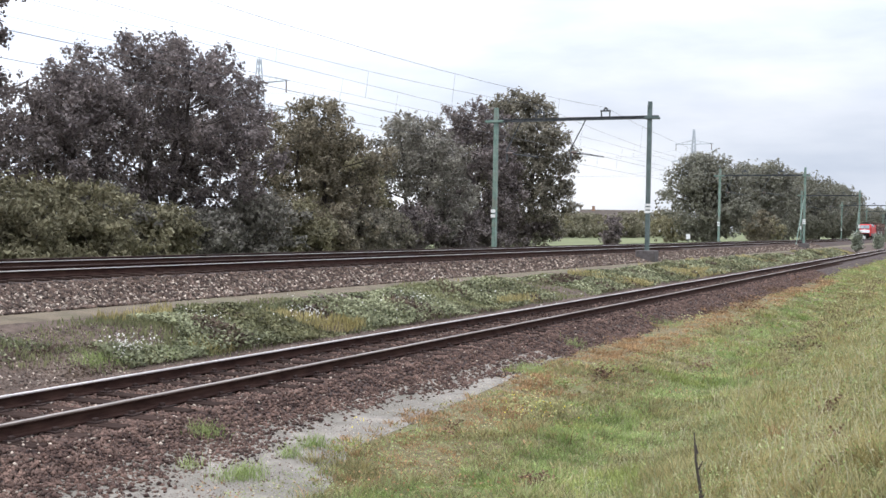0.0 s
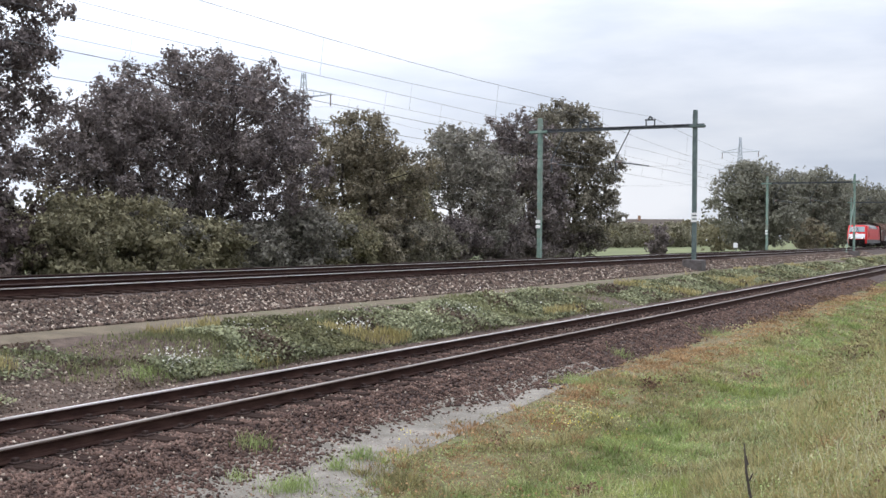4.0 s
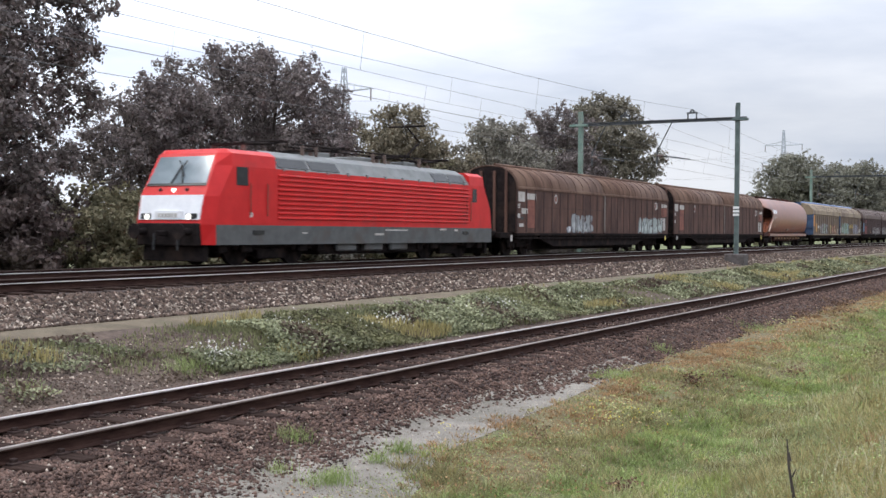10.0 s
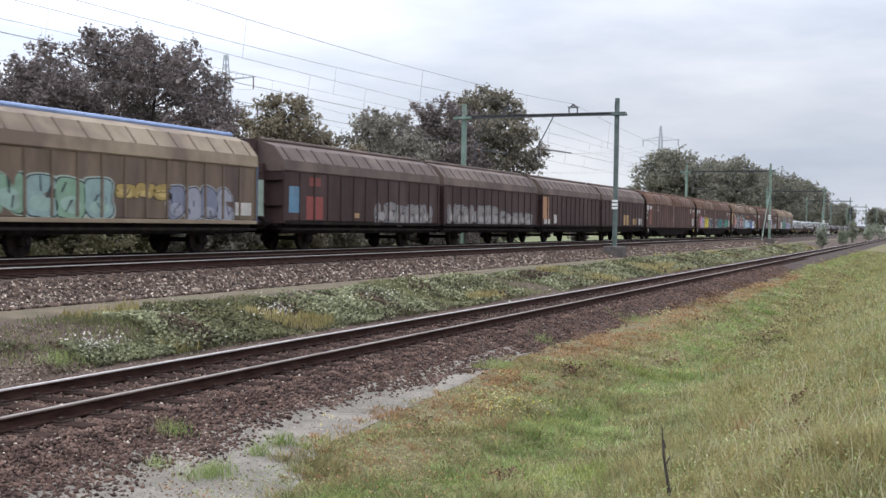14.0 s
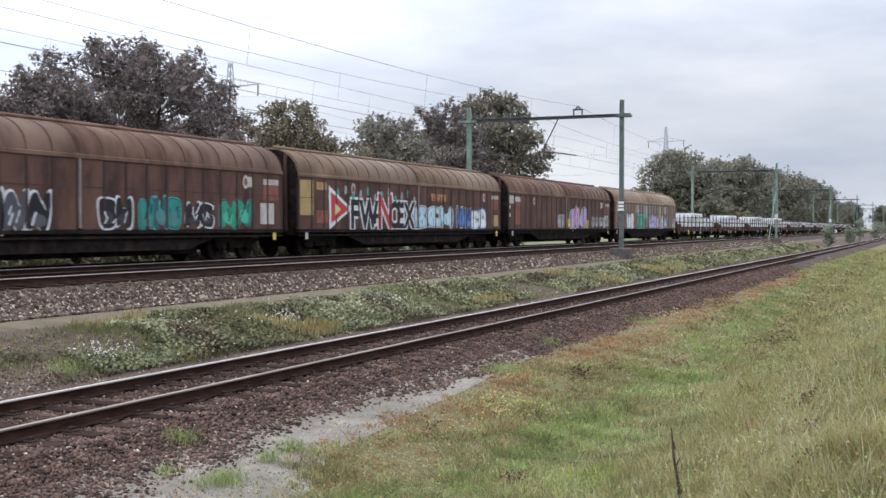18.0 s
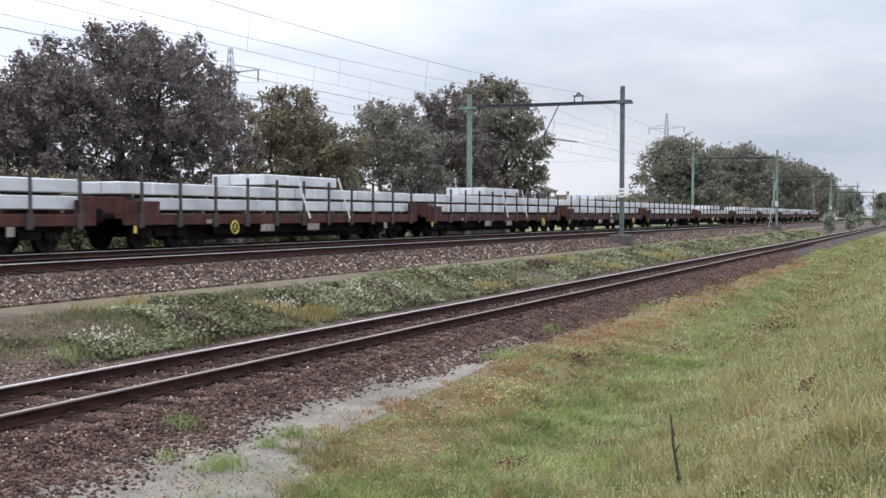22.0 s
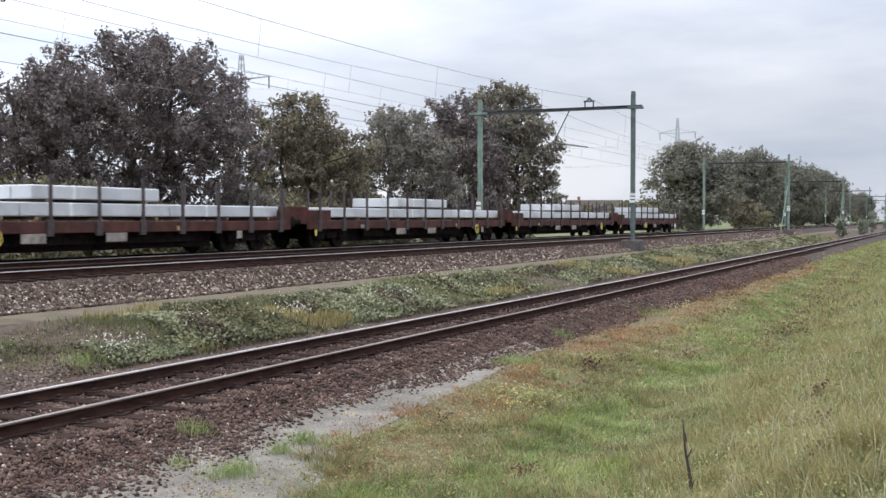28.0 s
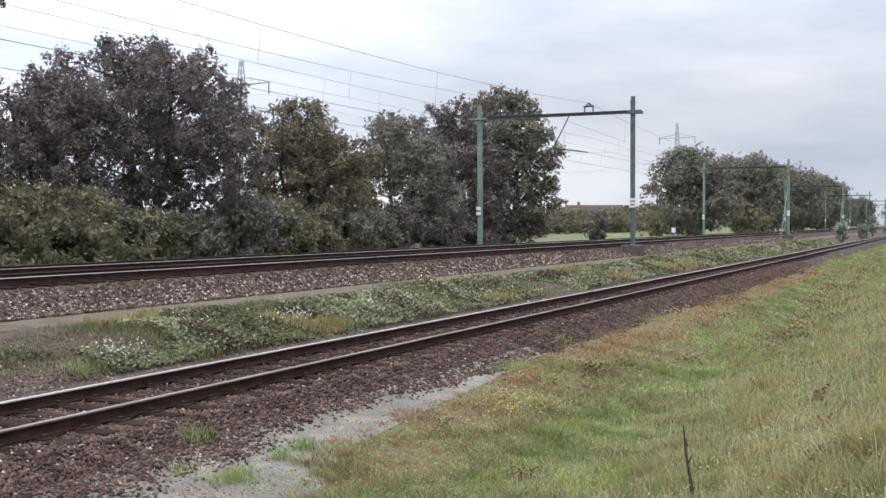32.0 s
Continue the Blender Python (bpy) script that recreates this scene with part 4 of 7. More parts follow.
def rounded_wagon(u, L, side, roof, label, plates=(), tags=(), ribs=11, rib_mat=None, front=0.62):
    v = empty("sliding_wall_wagon", FAR, 0, MAIN_TOP, label=label, category="freight wagon", group="wagons of the goods train")
    a, b = front, L - 0.62
    mid = (a + b) / 2
    ms, mr = M[side], M[roof]
    # brown sides get darker ribs and groove: the ribs' shadow is put into the colour
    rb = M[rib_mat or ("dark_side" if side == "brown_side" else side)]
    body = part("body", box(-1.36, 1.36, a + 0.1, b - 0.1, 1.1, 3.12), ms, v)
    for s in (1, -1):
        for y0, y1 in ((a, mid - 0.04), (mid + 0.04, b)):
            d = part("sliding_door", box(min(s * 1.36, s * 1.45), max(s * 1.36, s * 1.45), y0, y1, 1.06, 3.08, 0.012), ms, v)
            n = ribs
            for k in range(n + 1):
                y = y0 + 0.03 + (y1 - y0 - 0.06) * k / n
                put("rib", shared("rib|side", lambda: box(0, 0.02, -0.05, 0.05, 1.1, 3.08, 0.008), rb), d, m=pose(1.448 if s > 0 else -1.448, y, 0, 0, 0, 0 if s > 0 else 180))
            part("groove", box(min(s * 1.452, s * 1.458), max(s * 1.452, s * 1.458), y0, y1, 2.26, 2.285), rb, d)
    pr = arch(26)
    for y0, y1 in ((a, mid - 0.02), (mid + 0.02, b)):
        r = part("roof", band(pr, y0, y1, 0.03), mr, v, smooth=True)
        for k in range(ribs + 1):
            y = y0 + 0.05 + (y1 - y0 - 0.1) * k / ribs
            # roof ribs in the darker side colour, painting the shadow at each roof step
            put("roof_rib", shared("roof_rib", lambda: band(arch(26, 1.457, 3.12, 4.172), -0.014, 0.014, 0.03), ms), r, m=pose(0, y, 0))
    part("ridge_tube", tube((0.25, a + 0.1, 4.2), (0.25, b - 0.1, 4.2), 0.07, seg=8), mr, v)
    for y in (a - 0.02, b + 0.02):
        e = part("end_wall", extrude_y([(1.4, 1.1)] + arch(12, 1.4, 3.08, 4.1) + [(-1.4, 1.1)], y - 0.04, y + 0.04), M["under_black"], v)
        for x in (-0.95, -0.35, 0.35, 0.95):
            part("end_post", box(x - 0.06, x + 0.06, y - 0.12, y + 0.12, 1.0, 3.9, 0.01), M["dark_side"] if side == "rust_side" else ms, e)
    for s in (1, -1):
        part("door_post", box(min(s * 1.44, s * 1.5), max(s * 1.44, s * 1.5), mid - 0.05, mid + 0.05, 1.1, 3.08, 0.01), M["post_grey"], v, "pale upright strip between the doors")
        part("drip_rail", box(min(s * 1.44, s * 1.49), max(s * 1.44, s * 1.49), a, b, 3.06, 3.2, 0.02), M["dun_roof"] if side == "rust_side" else mr, v)
        part("sill_rail", box(min(s * 1.3, s * 1.49), max(s * 1.3, s * 1.49), a, b, 0.94, 1.05, 0.01), M["under_black"], v)
        part("running_rail", box(min(s * 1.4, s * 1.47), max(s * 1.4, s * 1.47), a, b, 0.8, 0.86), M["under_black"], v)
        part("truss", extrude_y([(s * 1.3 - 0.05, 0.95), (s * 1.3 + 0.05, 0.95), (s * 1.3 + 0.05, 0.42), (s * 1.3 - 0.05, 0.42)], 6.2, L - 6.2), M["under_black"], v)
        for ya, yb in ((4.6, 6.2), (L - 4.6, L - 6.2)):
            bm = bmesh.new()
            vs = [bm.verts.new((s * 1.3 + dx, y, z)) for dx in (-0.05, 0.05) for y, z in ((ya, 0.95), (yb, 0.95), (yb, 0.42), (ya, 0.8))]
            bmesh.ops.convex_hull(bm, input=vs)
            part("truss_end", bm, M["under_black"], v)
    part("underframe", box(-1.25, 1.25, 0.55, L - 0.55, 0.85, 1.08), M["under_black"], v)
    # black block added to stand for the deep shade under the wagon
    part("brake_rigging", box(-0.55, 0.55, 4.6, L - 4.6, 0.24, 0.86, 0.04), M["under_black"], v)
    bogie(v, 3.0)
    bogie(v, L - 3.0)
    buffers(v, L)
    for y in (1.2, L - 1.2):
        plate(v, y - 0.1, y + 0.1, 0.68, 0.98, M["yellow_mark"] if y > 5 else M["patch_white"], 1.475, "brake_plate", "small plate under the sill")
    for y0, y1, z0, z1, m in plates:
        plate(v, y0, y1, z0, z1, M[m] if isinstance(m, str) else paint(*m), 1.452, "panel_label", "faded painted label panel")
    if side == "brown_side":
        for y in (a + 4.4, b - 2.4):
            ring = [(y + 0.17 * math.cos(math.pi * k / 8), 2.72 + 0.24 * math.sin(math.pi * k / 8)) for k in range(16)]
            shape_plate(v, ring, 1.452, M["patch_white"], "round_mark", "faded round emblem")
            shape_plate(v, [(y + (p - y) * 0.62, 2.72 + (q - 2.72) * 0.62) for p, q in ring], 1.457, M["patch_red"], "round_mark", "faded round emblem")
    for t in tags:
        graffiti(v, *t)
    MOVING.append((v, u))
    return v


# ---- two close-coupled half wagons with folded roofs ----
FOLD = [(1.47, 3.0), (1.5, 3.05), (1.46, 3.42), (1.05, 3.92), (0.5, 4.12), (-0.5, 4.12), (-1.05, 3.92), (-1.46, 3.42), (-1.5, 3.05), (-1.47, 3.0)]


def half_unit(v, y0, y1, side, roof, end, first, ribs=13):
    ms, mr, me = M[side], M[roof], M[end]
    part("body", box(-1.38, 1.38, y0 + 0.15, y1 - 0.15, 1.1, 3.05), ms, v)
    for s in (1, -1):
        d = part("side_wall", box(min(s * 1.38, s * 1.45), max(s * 1.38, s * 1.45), y0, y1, 1.15, 3.0, 0.012), ms, v)
        for k in range(ribs + 1):
            y = y0 + 0.05 + (y1 - y0 - 0.1) * k / ribs
            put("rib", shared("rib|twin", lambda: box(0, 0.045, -0.05, 0.05, 1.16, 3.0, 0.01), ms), d, m=pose(1.448 if s > 0 else -1.448, y, 0, 0, 0, 0 if s > 0 else 180))
        part("sill_rail", box(min(s * 1.3, s * 1.5), max(s * 1.3, s * 1.5), y0, y1, 1.0, 1.13, 0.01), mr if side == "dun_side" else M["under_black"], v)
        part("running_rail", box(min(s * 1.38, s * 1.47), max(s * 1.38, s * 1.47), y0, y1, 0.78, 0.86), M["under_black"], v)
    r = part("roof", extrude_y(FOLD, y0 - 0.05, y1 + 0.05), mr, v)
    for k in range(ribs):
        y = y0 + 0.4 + (y1 - y0 - 0.8) * k / (ribs - 1)
        for s in (1, -1):
            def seam():
                bm = bmesh.new()
                vs = [bm.verts.new((x, dy, z)) for dy in (-0.03, 0.03) for x, z in ((1.475, 3.43), (1.06, 3.94), (1.0, 3.9), (1.4, 3.4))]
                bmesh.ops.convex_hull(bm, input=vs)
                return bm
            put("roof_seam", shared("roof_seam", seam, ms), r, m=pose(0, y, 0, 0, 0, 0 if s > 0 else 180))
    for y, out in ((y0, -1), (y1, 1)):
        w = part("end_wall", extrude_y([(1.43, 1.05), (1.43, 3.1), (1.36, 3.5), (1.0, 3.95), (0.5, 4.1), (-0.5, 4.1), (-1.0, 3.95), (-1.36, 3.5), (-1.43, 3.1), (-1.43, 1.05)], y - 0.02, y + 0.02 + 0.04 * (out > 0)), me, v)
        for z in (1.75, 2.7):
            part("end_beam", box(-1.4, 1.4, min(y, y + out * 0.12), max(y, y + out * 0.12), z - 0.035, z + 0.035), me, w)
        bm = bmesh.new()
        for x in (-0.55, 0.55):
            add_box(bm, x - 0.09, x + 0.09, min(y, y + out * 0.24), max(y, y + out * 0.24), 1.0, 2.9, 0.01)
        add_box(bm, -0.64, 0.64, min(y, y + out * 0.26), max(y, y + out * 0.26), 2.9, 3.3, 0.02)
        add_box(bm, -0.3, 0.3, min(y, y + out * 0.26), max(y, y + out * 0.26), 3.3, 4.2, 0.02)
        part("end_frame", bm, me, w, "forked upright frame")
        part("corner_post", box(1.38, 1.5, y - 0.06, y + 0.06, 1.05, 3.05, 0.02), me if side == "dun_side" else ms, w)
    part("ridge_tube", tube((0.35, y0, 4.2), (0.35, y1, 4.2), 0.085, seg=8), M["pale_blue"] if side == "dun_side" else mr, v, "tube along the top of the roof")
    part("underframe", box(-1.2, 1.2, y0, y1, 0.8, 1.05), M["under_black"], v)
    for s in (1, -1):
        part("side_beam", box(min(s * 1.05, s * 1.15), max(s * 1.05, s * 1.15), y0 + 0.3, y1 - 0.3, 0.66, 0.95), M["under_black"], v)
    for y in (y0 + 2.6, y1 - 2.6):
        wheelset(v, y)
        for s in (1, -1):
            put("axle_box", shared("axle_box", axlebox_bm, M["under_black"]), v, m=pose(1.0 * s, y, 0.46, 0, 0, 0 if s > 0 else 180))
            put("leaf_spring", shared("leaf_spring", lambda: box(-0.05, 0.05, -0.7, 0.7, 0.6, 0.7, 0.02), M["under_black"]), v, m=pose(1.0 * s, y, 0))


def twin_wagon(u, L, side, roof, end, label, plates=(), tags=(), front=0.75, back=0.75, mid=0.0):
    v = empty("twin_covered_wagon", FAR, 0, MAIN_TOP, label=label, category="freight wagon", group="wagons of the goods train")
    half_unit(v, front, L / 2 + mid - 0.35, side, roof, end, True)
    half_unit(v, L / 2 + mid + 0.35, L - back, side, roof, end, False)
    part("platform", box(-1.2, 1.2, 0.6, front + 0.1, 0.95, 1.05), M["under_black"], v)
    part("drawbar", box(-0.1, 0.1, L / 2 + mid - 0.4, L / 2 + mid + 0.4, 0.85, 1.0), M["under_black"], v)
    buffers(v, L)
    for y0, y1, z0, z1, m in plates:
        plate(v, y0, y1, z0, z1, M[m] if isinstance(m, str) else paint(*m), 1.452, "panel_label", "faded painted label panel")
    for t in tags:
        graffiti(v, *t)
    MOVING.append((v, u))
    return v


# ---- hopper wagon with a round tank body ----
def tank_wagon(u, L):
    v = empty("tank_wagon", FAR, 0, MAIN_TOP, label="glossy orange-brown round hopper wagon with a hooded open end", category="freight wagon", group="wagons of the goods train")
    zc, rx = 2.62, 1.5
    low = [(1.5, 2.4), (1.485, 2.15), (1.45, 1.85), (1.38, 1.55), (1.27, 1.3), (1.08, 1.17), (0.6, 1.14)]
    arc = [(rx * math.cos(math.pi * i / 56), zc + rx * math.sin(math.pi * i / 56)) for i in range(57)]
    prof = list(reversed(low)) + arc + [(-x, z) for x, z in low]
    n = len(prof)

    def edge(z):
        return float(np.interp(z, [1.14, 1.37, 2.29, 2.74, 3.05, 3.18, 3.3, 3.6, 4.2], [1.35, 1.5, 2.6, 2.78, 2.45, 2.05, 1.15, 0.98, 0.9]))

    def point(x, z, y, k=1.0):
        """A corner of the shell; the hood bends down and in towards its lip."""
        q = float(np.interp(y, [0.9, 1.3, 1.8, 2.4, 3.0], [0.3, 0.6, 0.85, 0.96, 1.0]))
        zz = 3.2 + (z - 3.2) * q if z > 3.2 else z
        return (x * k * float(np.interp(y, [0.9, 1.5, 2.4], [0.84, 0.95, 1.0])), y, 2.5 + (zz - 2.5) * k)
    bm = bmesh.new()
    rings = []
    for f in (0, 0.12, 0.25, 0.4, 0.6, 0.8, 1.0):
        rings.append([bm.verts.new(point(x, z, edge(z) + (3.6 - edge(z)) * f)) for x, z in prof])
    for y, k in ((9.0, 1.0), (L - 1.35, 1.0), (L - 1.1, 0.985), (L - 0.95, 0.95), (L - 0.86, 0.88), (L - 0.82, 0.7)):
        rings.append([bm.verts.new(point(x, z, y, k)) for x, z in prof])
    inner = [bm.verts.new(point(x, z, edge(z) + 0.02, 0.965)) for x, z in prof]
    for r0, r1 in [(inner, rings[0])] + list(zip(rings, rings[1:])):
        for i in range(n):
            bm.faces.new((r0[i], r0[(i + 1) % n], r1[(i + 1) % n], r1[i]))
    bm.faces.new(rings[-1])
    bmesh.ops.recalc_face_normals(bm, faces=bm.faces)
    shell = part("tank_shell", bm, M["tank_orange"], v, smooth=True)
    # added inner skin in dark brown: the hood's inner shade as a colour
    shade_bm = bmesh.new()
    la, lm, lb = ([shade_bm.verts.new(point(x, z, edge(z) + 0.03 + (3.5 - edge(z)) * f, 0.96)) for x, z in prof] for f in (0, 0.4, 1))
    for r0, r1 in ((la, lm), (lm, lb)):
        for i in range(n):
            shade_bm.faces.new((r0[i], r1[i], r1[(i + 1) % n], r0[(i + 1) % n]))
    part("hood_lining", shade_bm, M["flat_brown"], v, "inside of the hood, its shade put into a dark brown", smooth=True)
    # back of the recess, coloured dark for the same shade
    part("bulkhead", box(-1.2, 1.2, 3.3, 3.36, 1.3, 3.45, 0.02), M["flat_brown"], v)
    slope = bmesh.new()
    sv = [slope.verts.new((x, y, z + o)) for o in (0, 0.05) for x in (-1.36, 1.36) for y, z in ((1.1, 1.2), (3.3, 2.45))]
    bmesh.ops.convex_hull(slope, input=sv)
    part("sloping_end_plate", slope, M["tank_orange"], v)
    # ladder and railings at the hooded end
    lad = bmesh.new()
    for x in (0.55, 0.95):
        add_tube(lad, (x, 1.05, 1.2), (x, 1.3, 3.4), 0.03, seg=6)
    for k in range(7):
        z = 1.5 + 0.28 * k
        add_tube(lad, (0.55, 1.02 + 0.09 * (z - 1.2), z), (0.95, 1.02 + 0.09 * (z - 1.2), z), 0.02, seg=6)
    part("ladder", lad, M["flat_brown"], v)
    for z in (1.62, 1.95):
        rail = bmesh.new()
        add_tube(rail, (1.35, 0.7, z), (1.35, 1.9 if z < 1.8 else 1.3, z), 0.028, seg=6)
        add_tube(rail, (1.35, 0.75, 1.15), (1.35, 0.75, z), 0.028, seg=6)
        part("handrail", rail, M["patch_red"], v)
    part("end_platform", box(-1.3, 1.3, 0.6, 1.9, 1.15, 1.22), M["flat_brown"], v)
    part("brace", tube((1.46, 1.55, 1.3), (1.5, 2.7, 2.3), 0.05, seg=6), M["tank_pale"], v)
    for s in (1, -1):
        part("side_beam", box(min(s * 1.25, s * 1.4), max(s * 1.25, s * 1.4), 2.2, L - 0.9, 0.9, 1.12, 0.015), M["tank_orange"], v)
        part("end_beam", box(min(s * 1.2, s * 1.3), max(s * 1.2, s * 1.3), 0.6, 2.2, 0.9, 1.12, 0.015), M["flat_brown"], v)
        part("lower_beam", box(min(s * 1.2, s * 1.3), max(s * 1.2, s * 1.3), 4.0, L - 4.0, 0.62, 0.7), M["flat_brown"], v)
        for k in range(9):
            y = 4.3 + (L - 8.6) * k / 8
            part("outlet_valve", box(min(s * 1.1, s * 1.3), max(s * 1.1, s * 1.3), y - 0.1, y + 0.1, 0.55, 0.9, 0.02), M["flat_brown"], v)
            part("valve_cap", tube((s * 1.3, y + 0.3, 0.72), (s * 1.36, y + 0.3, 0.72), 0.09, seg=10), M["patch_tan"], v)
    part("hopper_trough", box(-0.8, 0.8, 4.2, L - 4.2, 0.5, 1.3), M["flat_brown"], v)
    part("roof_walkway", box(-0.3, 0.3, 2.0, L - 1.9, 4.17, 4.21), M["flat_brown"], v)
    for k in range(7):
        y = 3.2 + (L - 6.4) * k / 6
        part("hatch", tube((0.0, y, 4.1), (0, y, 4.27), 0.22, seg=12), M["flat_brown"], v)
    bogie(v, 2.7)
    bogie(v, L - 2.7)
    buffers(v, L)
    # painted marks: bars stand for lettering
    for y0, y1, z0, z1, m in ((3.05, 3.32, 2.78, 3.12, "loco_white"), (3.38, 3.62, 2.78, 3.12, "loco_white"), (3.68, 3.92, 2.78, 3.12, "loco_white"), (3.98, 4.25, 2.78, 3.12, "loco_white"), (3.1, 3.9, 2.58, 2.62, "patch_white"), (3.1, 4.3, 2.46, 2.5, "patch_white"), (3.1, 3.7, 2.36, 2.39, "patch_white"),
                              (2.9, 3.3, 1.75, 1.78, "patch_white"), (3.5, 4.1, 1.85, 1.88, "patch_white"), (3.5, 4.1, 1.7, 1.75, "patch_white"), (8.8, 9.3, 1.36, 1.56, "patch_white"), (8.3, 8.6, 1.38, 1.54, "sign_black"), (11.2, 11.7, 1.62, 1.66, "patch_white"), (11.2, 11.6, 1.52, 1.56, "patch_white"), (15.2, 15.9, 2.55, 2.59, "patch_white")):
        zz = (z0 + z1) / 2
        if zz > zc:
            x, tilt = math.sqrt(rx * rx - (zz - zc) ** 2), math.degrees(math.asin((zz - zc) / rx))
        else:
            x = float(np.interp(zz, [q[1] for q in reversed(low)], [q[0] for q in reversed(low)]))
            tilt = -math.degrees(math.atan2(float(np.interp(zz + 0.1, [q[1] for q in reversed(low)], [q[0] for q in reversed(low)])) - x, 0.1))
        put("lettering_bar", shared(f"lettering_bar|{y0}{z0}", lambda: box(-0.004, 0.004, y0, y1, -(z1 - z0) / 2, (z1 - z0) / 2), M[m]), shell, "painted bar", m=pose(x + 0.004, 0, zz, 0, -tilt, 0))
    MOVING.append((v, u))
    return v


# ---- flat wagon with stakes, and its load ----
def stake_bm():
    bm = box(-0.04, 0.04, -0.045, 0.045, 0.72, 2.36, 0.01)
    add_box(bm, -0.07, 0.03, -0.12, 0.12, 0.68, 1.12, 0.01)
    return bm


def strap_bm():
    bm = bmesh.new()
    vs = [bm.verts.new((x, y, z)) for x in (0, 0.01) for y, z in ((0, 0), (0.14, 0), (-0.85, 1.6), (-0.99, 1.6))]
    bmesh.ops.convex_hull(bm, input=vs)
    return bm


def flat_wagon(u, L, label, load, wheel_y=None, shades=("flat_brown", "flat_brown")):
    v = empty("flat_wagon", FAR, 0, MAIN_TOP, label=label, category="freight wagon", group="flat wagons of the goods train")
    mb = M["flat_brown"]
    part("deck", box(-1.3, 1.3, 0.62, L - 0.62, 0.97, 1.085), mb, v)
    for s in (1, -1):
        part("side_beam", box(min(s * 1.25, s * 1.38), max(s * 1.25, s * 1.38), 0.62, L - 0.62, 0.76, 1.09, 0.02), mb, v)
        part("fish_belly_beam", box(min(s * 0.85, s * 0.95), max(s * 0.85, s * 0.95), 5.8, L - 5.8, 0.42, 0.97, 0.02), M["under_black"], v)
        for k in range(11):
            y = 1.35 + (L - 2.7) * k / 10
            put("stake", shared("stake", stake_bm, M["stake"]), v, m=pose(1.42 * s, y, 0, 0, 0, 0 if s > 0 else 180))
        for k in range(5):
            y = 4.4 + (L - 8.8) * k / 4 + 0.3
            part("side_plate", box(min(s * 1.39, s * 1.4), max(s * 1.39, s * 1.4), y, y + (0.9 if k in (1, 2) else 0.3), 0.5 if k in (1, 2, 4) else 0.8, 0.76 if k in (1, 2, 4) else 0.94), M["plate_grey"] if k != 3 else M["patch_tan"], v, "dirty pale lettered plate")
    for y0, y1 in ((0.62, 0.74), (L - 0.74, L - 0.62)):
        part("end_board", box(-1.3, 1.3, y0, y1, 1.085, 1.62, 0.02), mb, v)
    for s in (1, -1):
        part("end_flap", box(min(s * 1.32, s * 1.36), max(s * 1.32, s * 1.36), 0.62, 2.3, 1.085, 1.5, 0.01), mb, v)
        part("end_flap", box(min(s * 1.32, s * 1.36), max(s * 1.32, s * 1.36), L - 1.5, L - 0.62, 1.085, 1.5, 0.01), mb, v)
    if wheel_y:
        bm = bmesh.new()
        for i in range(16):
            a0, a1 = 2 * math.pi * i / 16, 2 * math.pi * (i + 1) / 16
            add_tube(bm, (1.5, wheel_y + 0.22 * math.cos(a0), 0.66 + 0.22 * math.sin(a0)), (1.5, wheel_y + 0.22 * math.cos(a1), 0.66 + 0.22 * math.sin(a1)), 0.022, seg=5)
        for i in range(3):
            a0 = math.pi * i / 3
            add_tube(bm, (1.5, wheel_y + 0.22 * math.cos(a0), 0.66 + 0.22 * math.sin(a0)), (1.5, wheel_y - 0.22 * math.cos(a0), 0.66 - 0.22 * math.sin(a0)), 0.015, seg=5)
        part("handbrake_wheel", bm, M["yellow_mark"], v, "yellow handbrake wheel")
    # added black filler between the bogies, in place of the shade below the deck
    part("brake_rigging", box(-0.6, 0.6, 4.5, L - 4.5, 0.24, 0.97, 0.04), M["under_black"], v)
    part("reflector", box(1.39, 1.41, 1.0, 1.12, 0.52, 0.75), M["yellow_mark"], v, "small yellow plate")
    bogie(v, 2.9)
    bogie(v, L - 2.9)
    buffers(v, L)
    MOVING.append((v, u))
    # bearers and slab bundles lie on the deck
    for y0, y1, layer in load:
        n = max(1, round((y1 - y0) / 5.5))
        z0 = 1.225 + 0.475 * layer
        for k in range(n):
            a, b = y0 + (y1 - y0) * k / n + 0.02, y0 + (y1 - y0) * (k + 1) / n - 0.02
            o = empty("slab_bundle", FAR, 0, MAIN_TOP, label="long pale slabs wrapped in white film on timber bearers", category="slab bundle", group="slab bundles on the flat wagons")
            ln = round(b - a, 3)
            for i, x in enumerate((-0.78, 0.0, 0.78)):
                put("slab", shared(f"slab|{ln}", lambda: box(-0.375, 0.375, 0, ln, 0, 0.385, 0.03), M["slab_white"]), o, m=pose(x, a, z0))
            for y in (a + 0.6, (a + b) / 2, b - 0.6):
                put("bearer", shared("bearer", lambda: box(-1.12, 1.12, -0.05, 0.05, -0.135 + 0.045, -0.002), M["timber"]), o, m=pose(0, y, z0))
            put("film_band", shared("film_band", lambda: box(-1.165, 1.165, -0.09, 0.09, -0.002, 0.39, 0.025), M["strap"]), o, m=pose(0, a + ln * 0.3, z0))
            MOVING.append((o, u))
        if layer == 2:
            for y in (y0 + 0.35 * (y1 - y0), y1 - 0.3):
                put("lashing_strap", shared("lashing_strap", strap_bm, M["strap"]), v, "white lashing strap", m=pose(1.475, y + 0.75, 0.95))


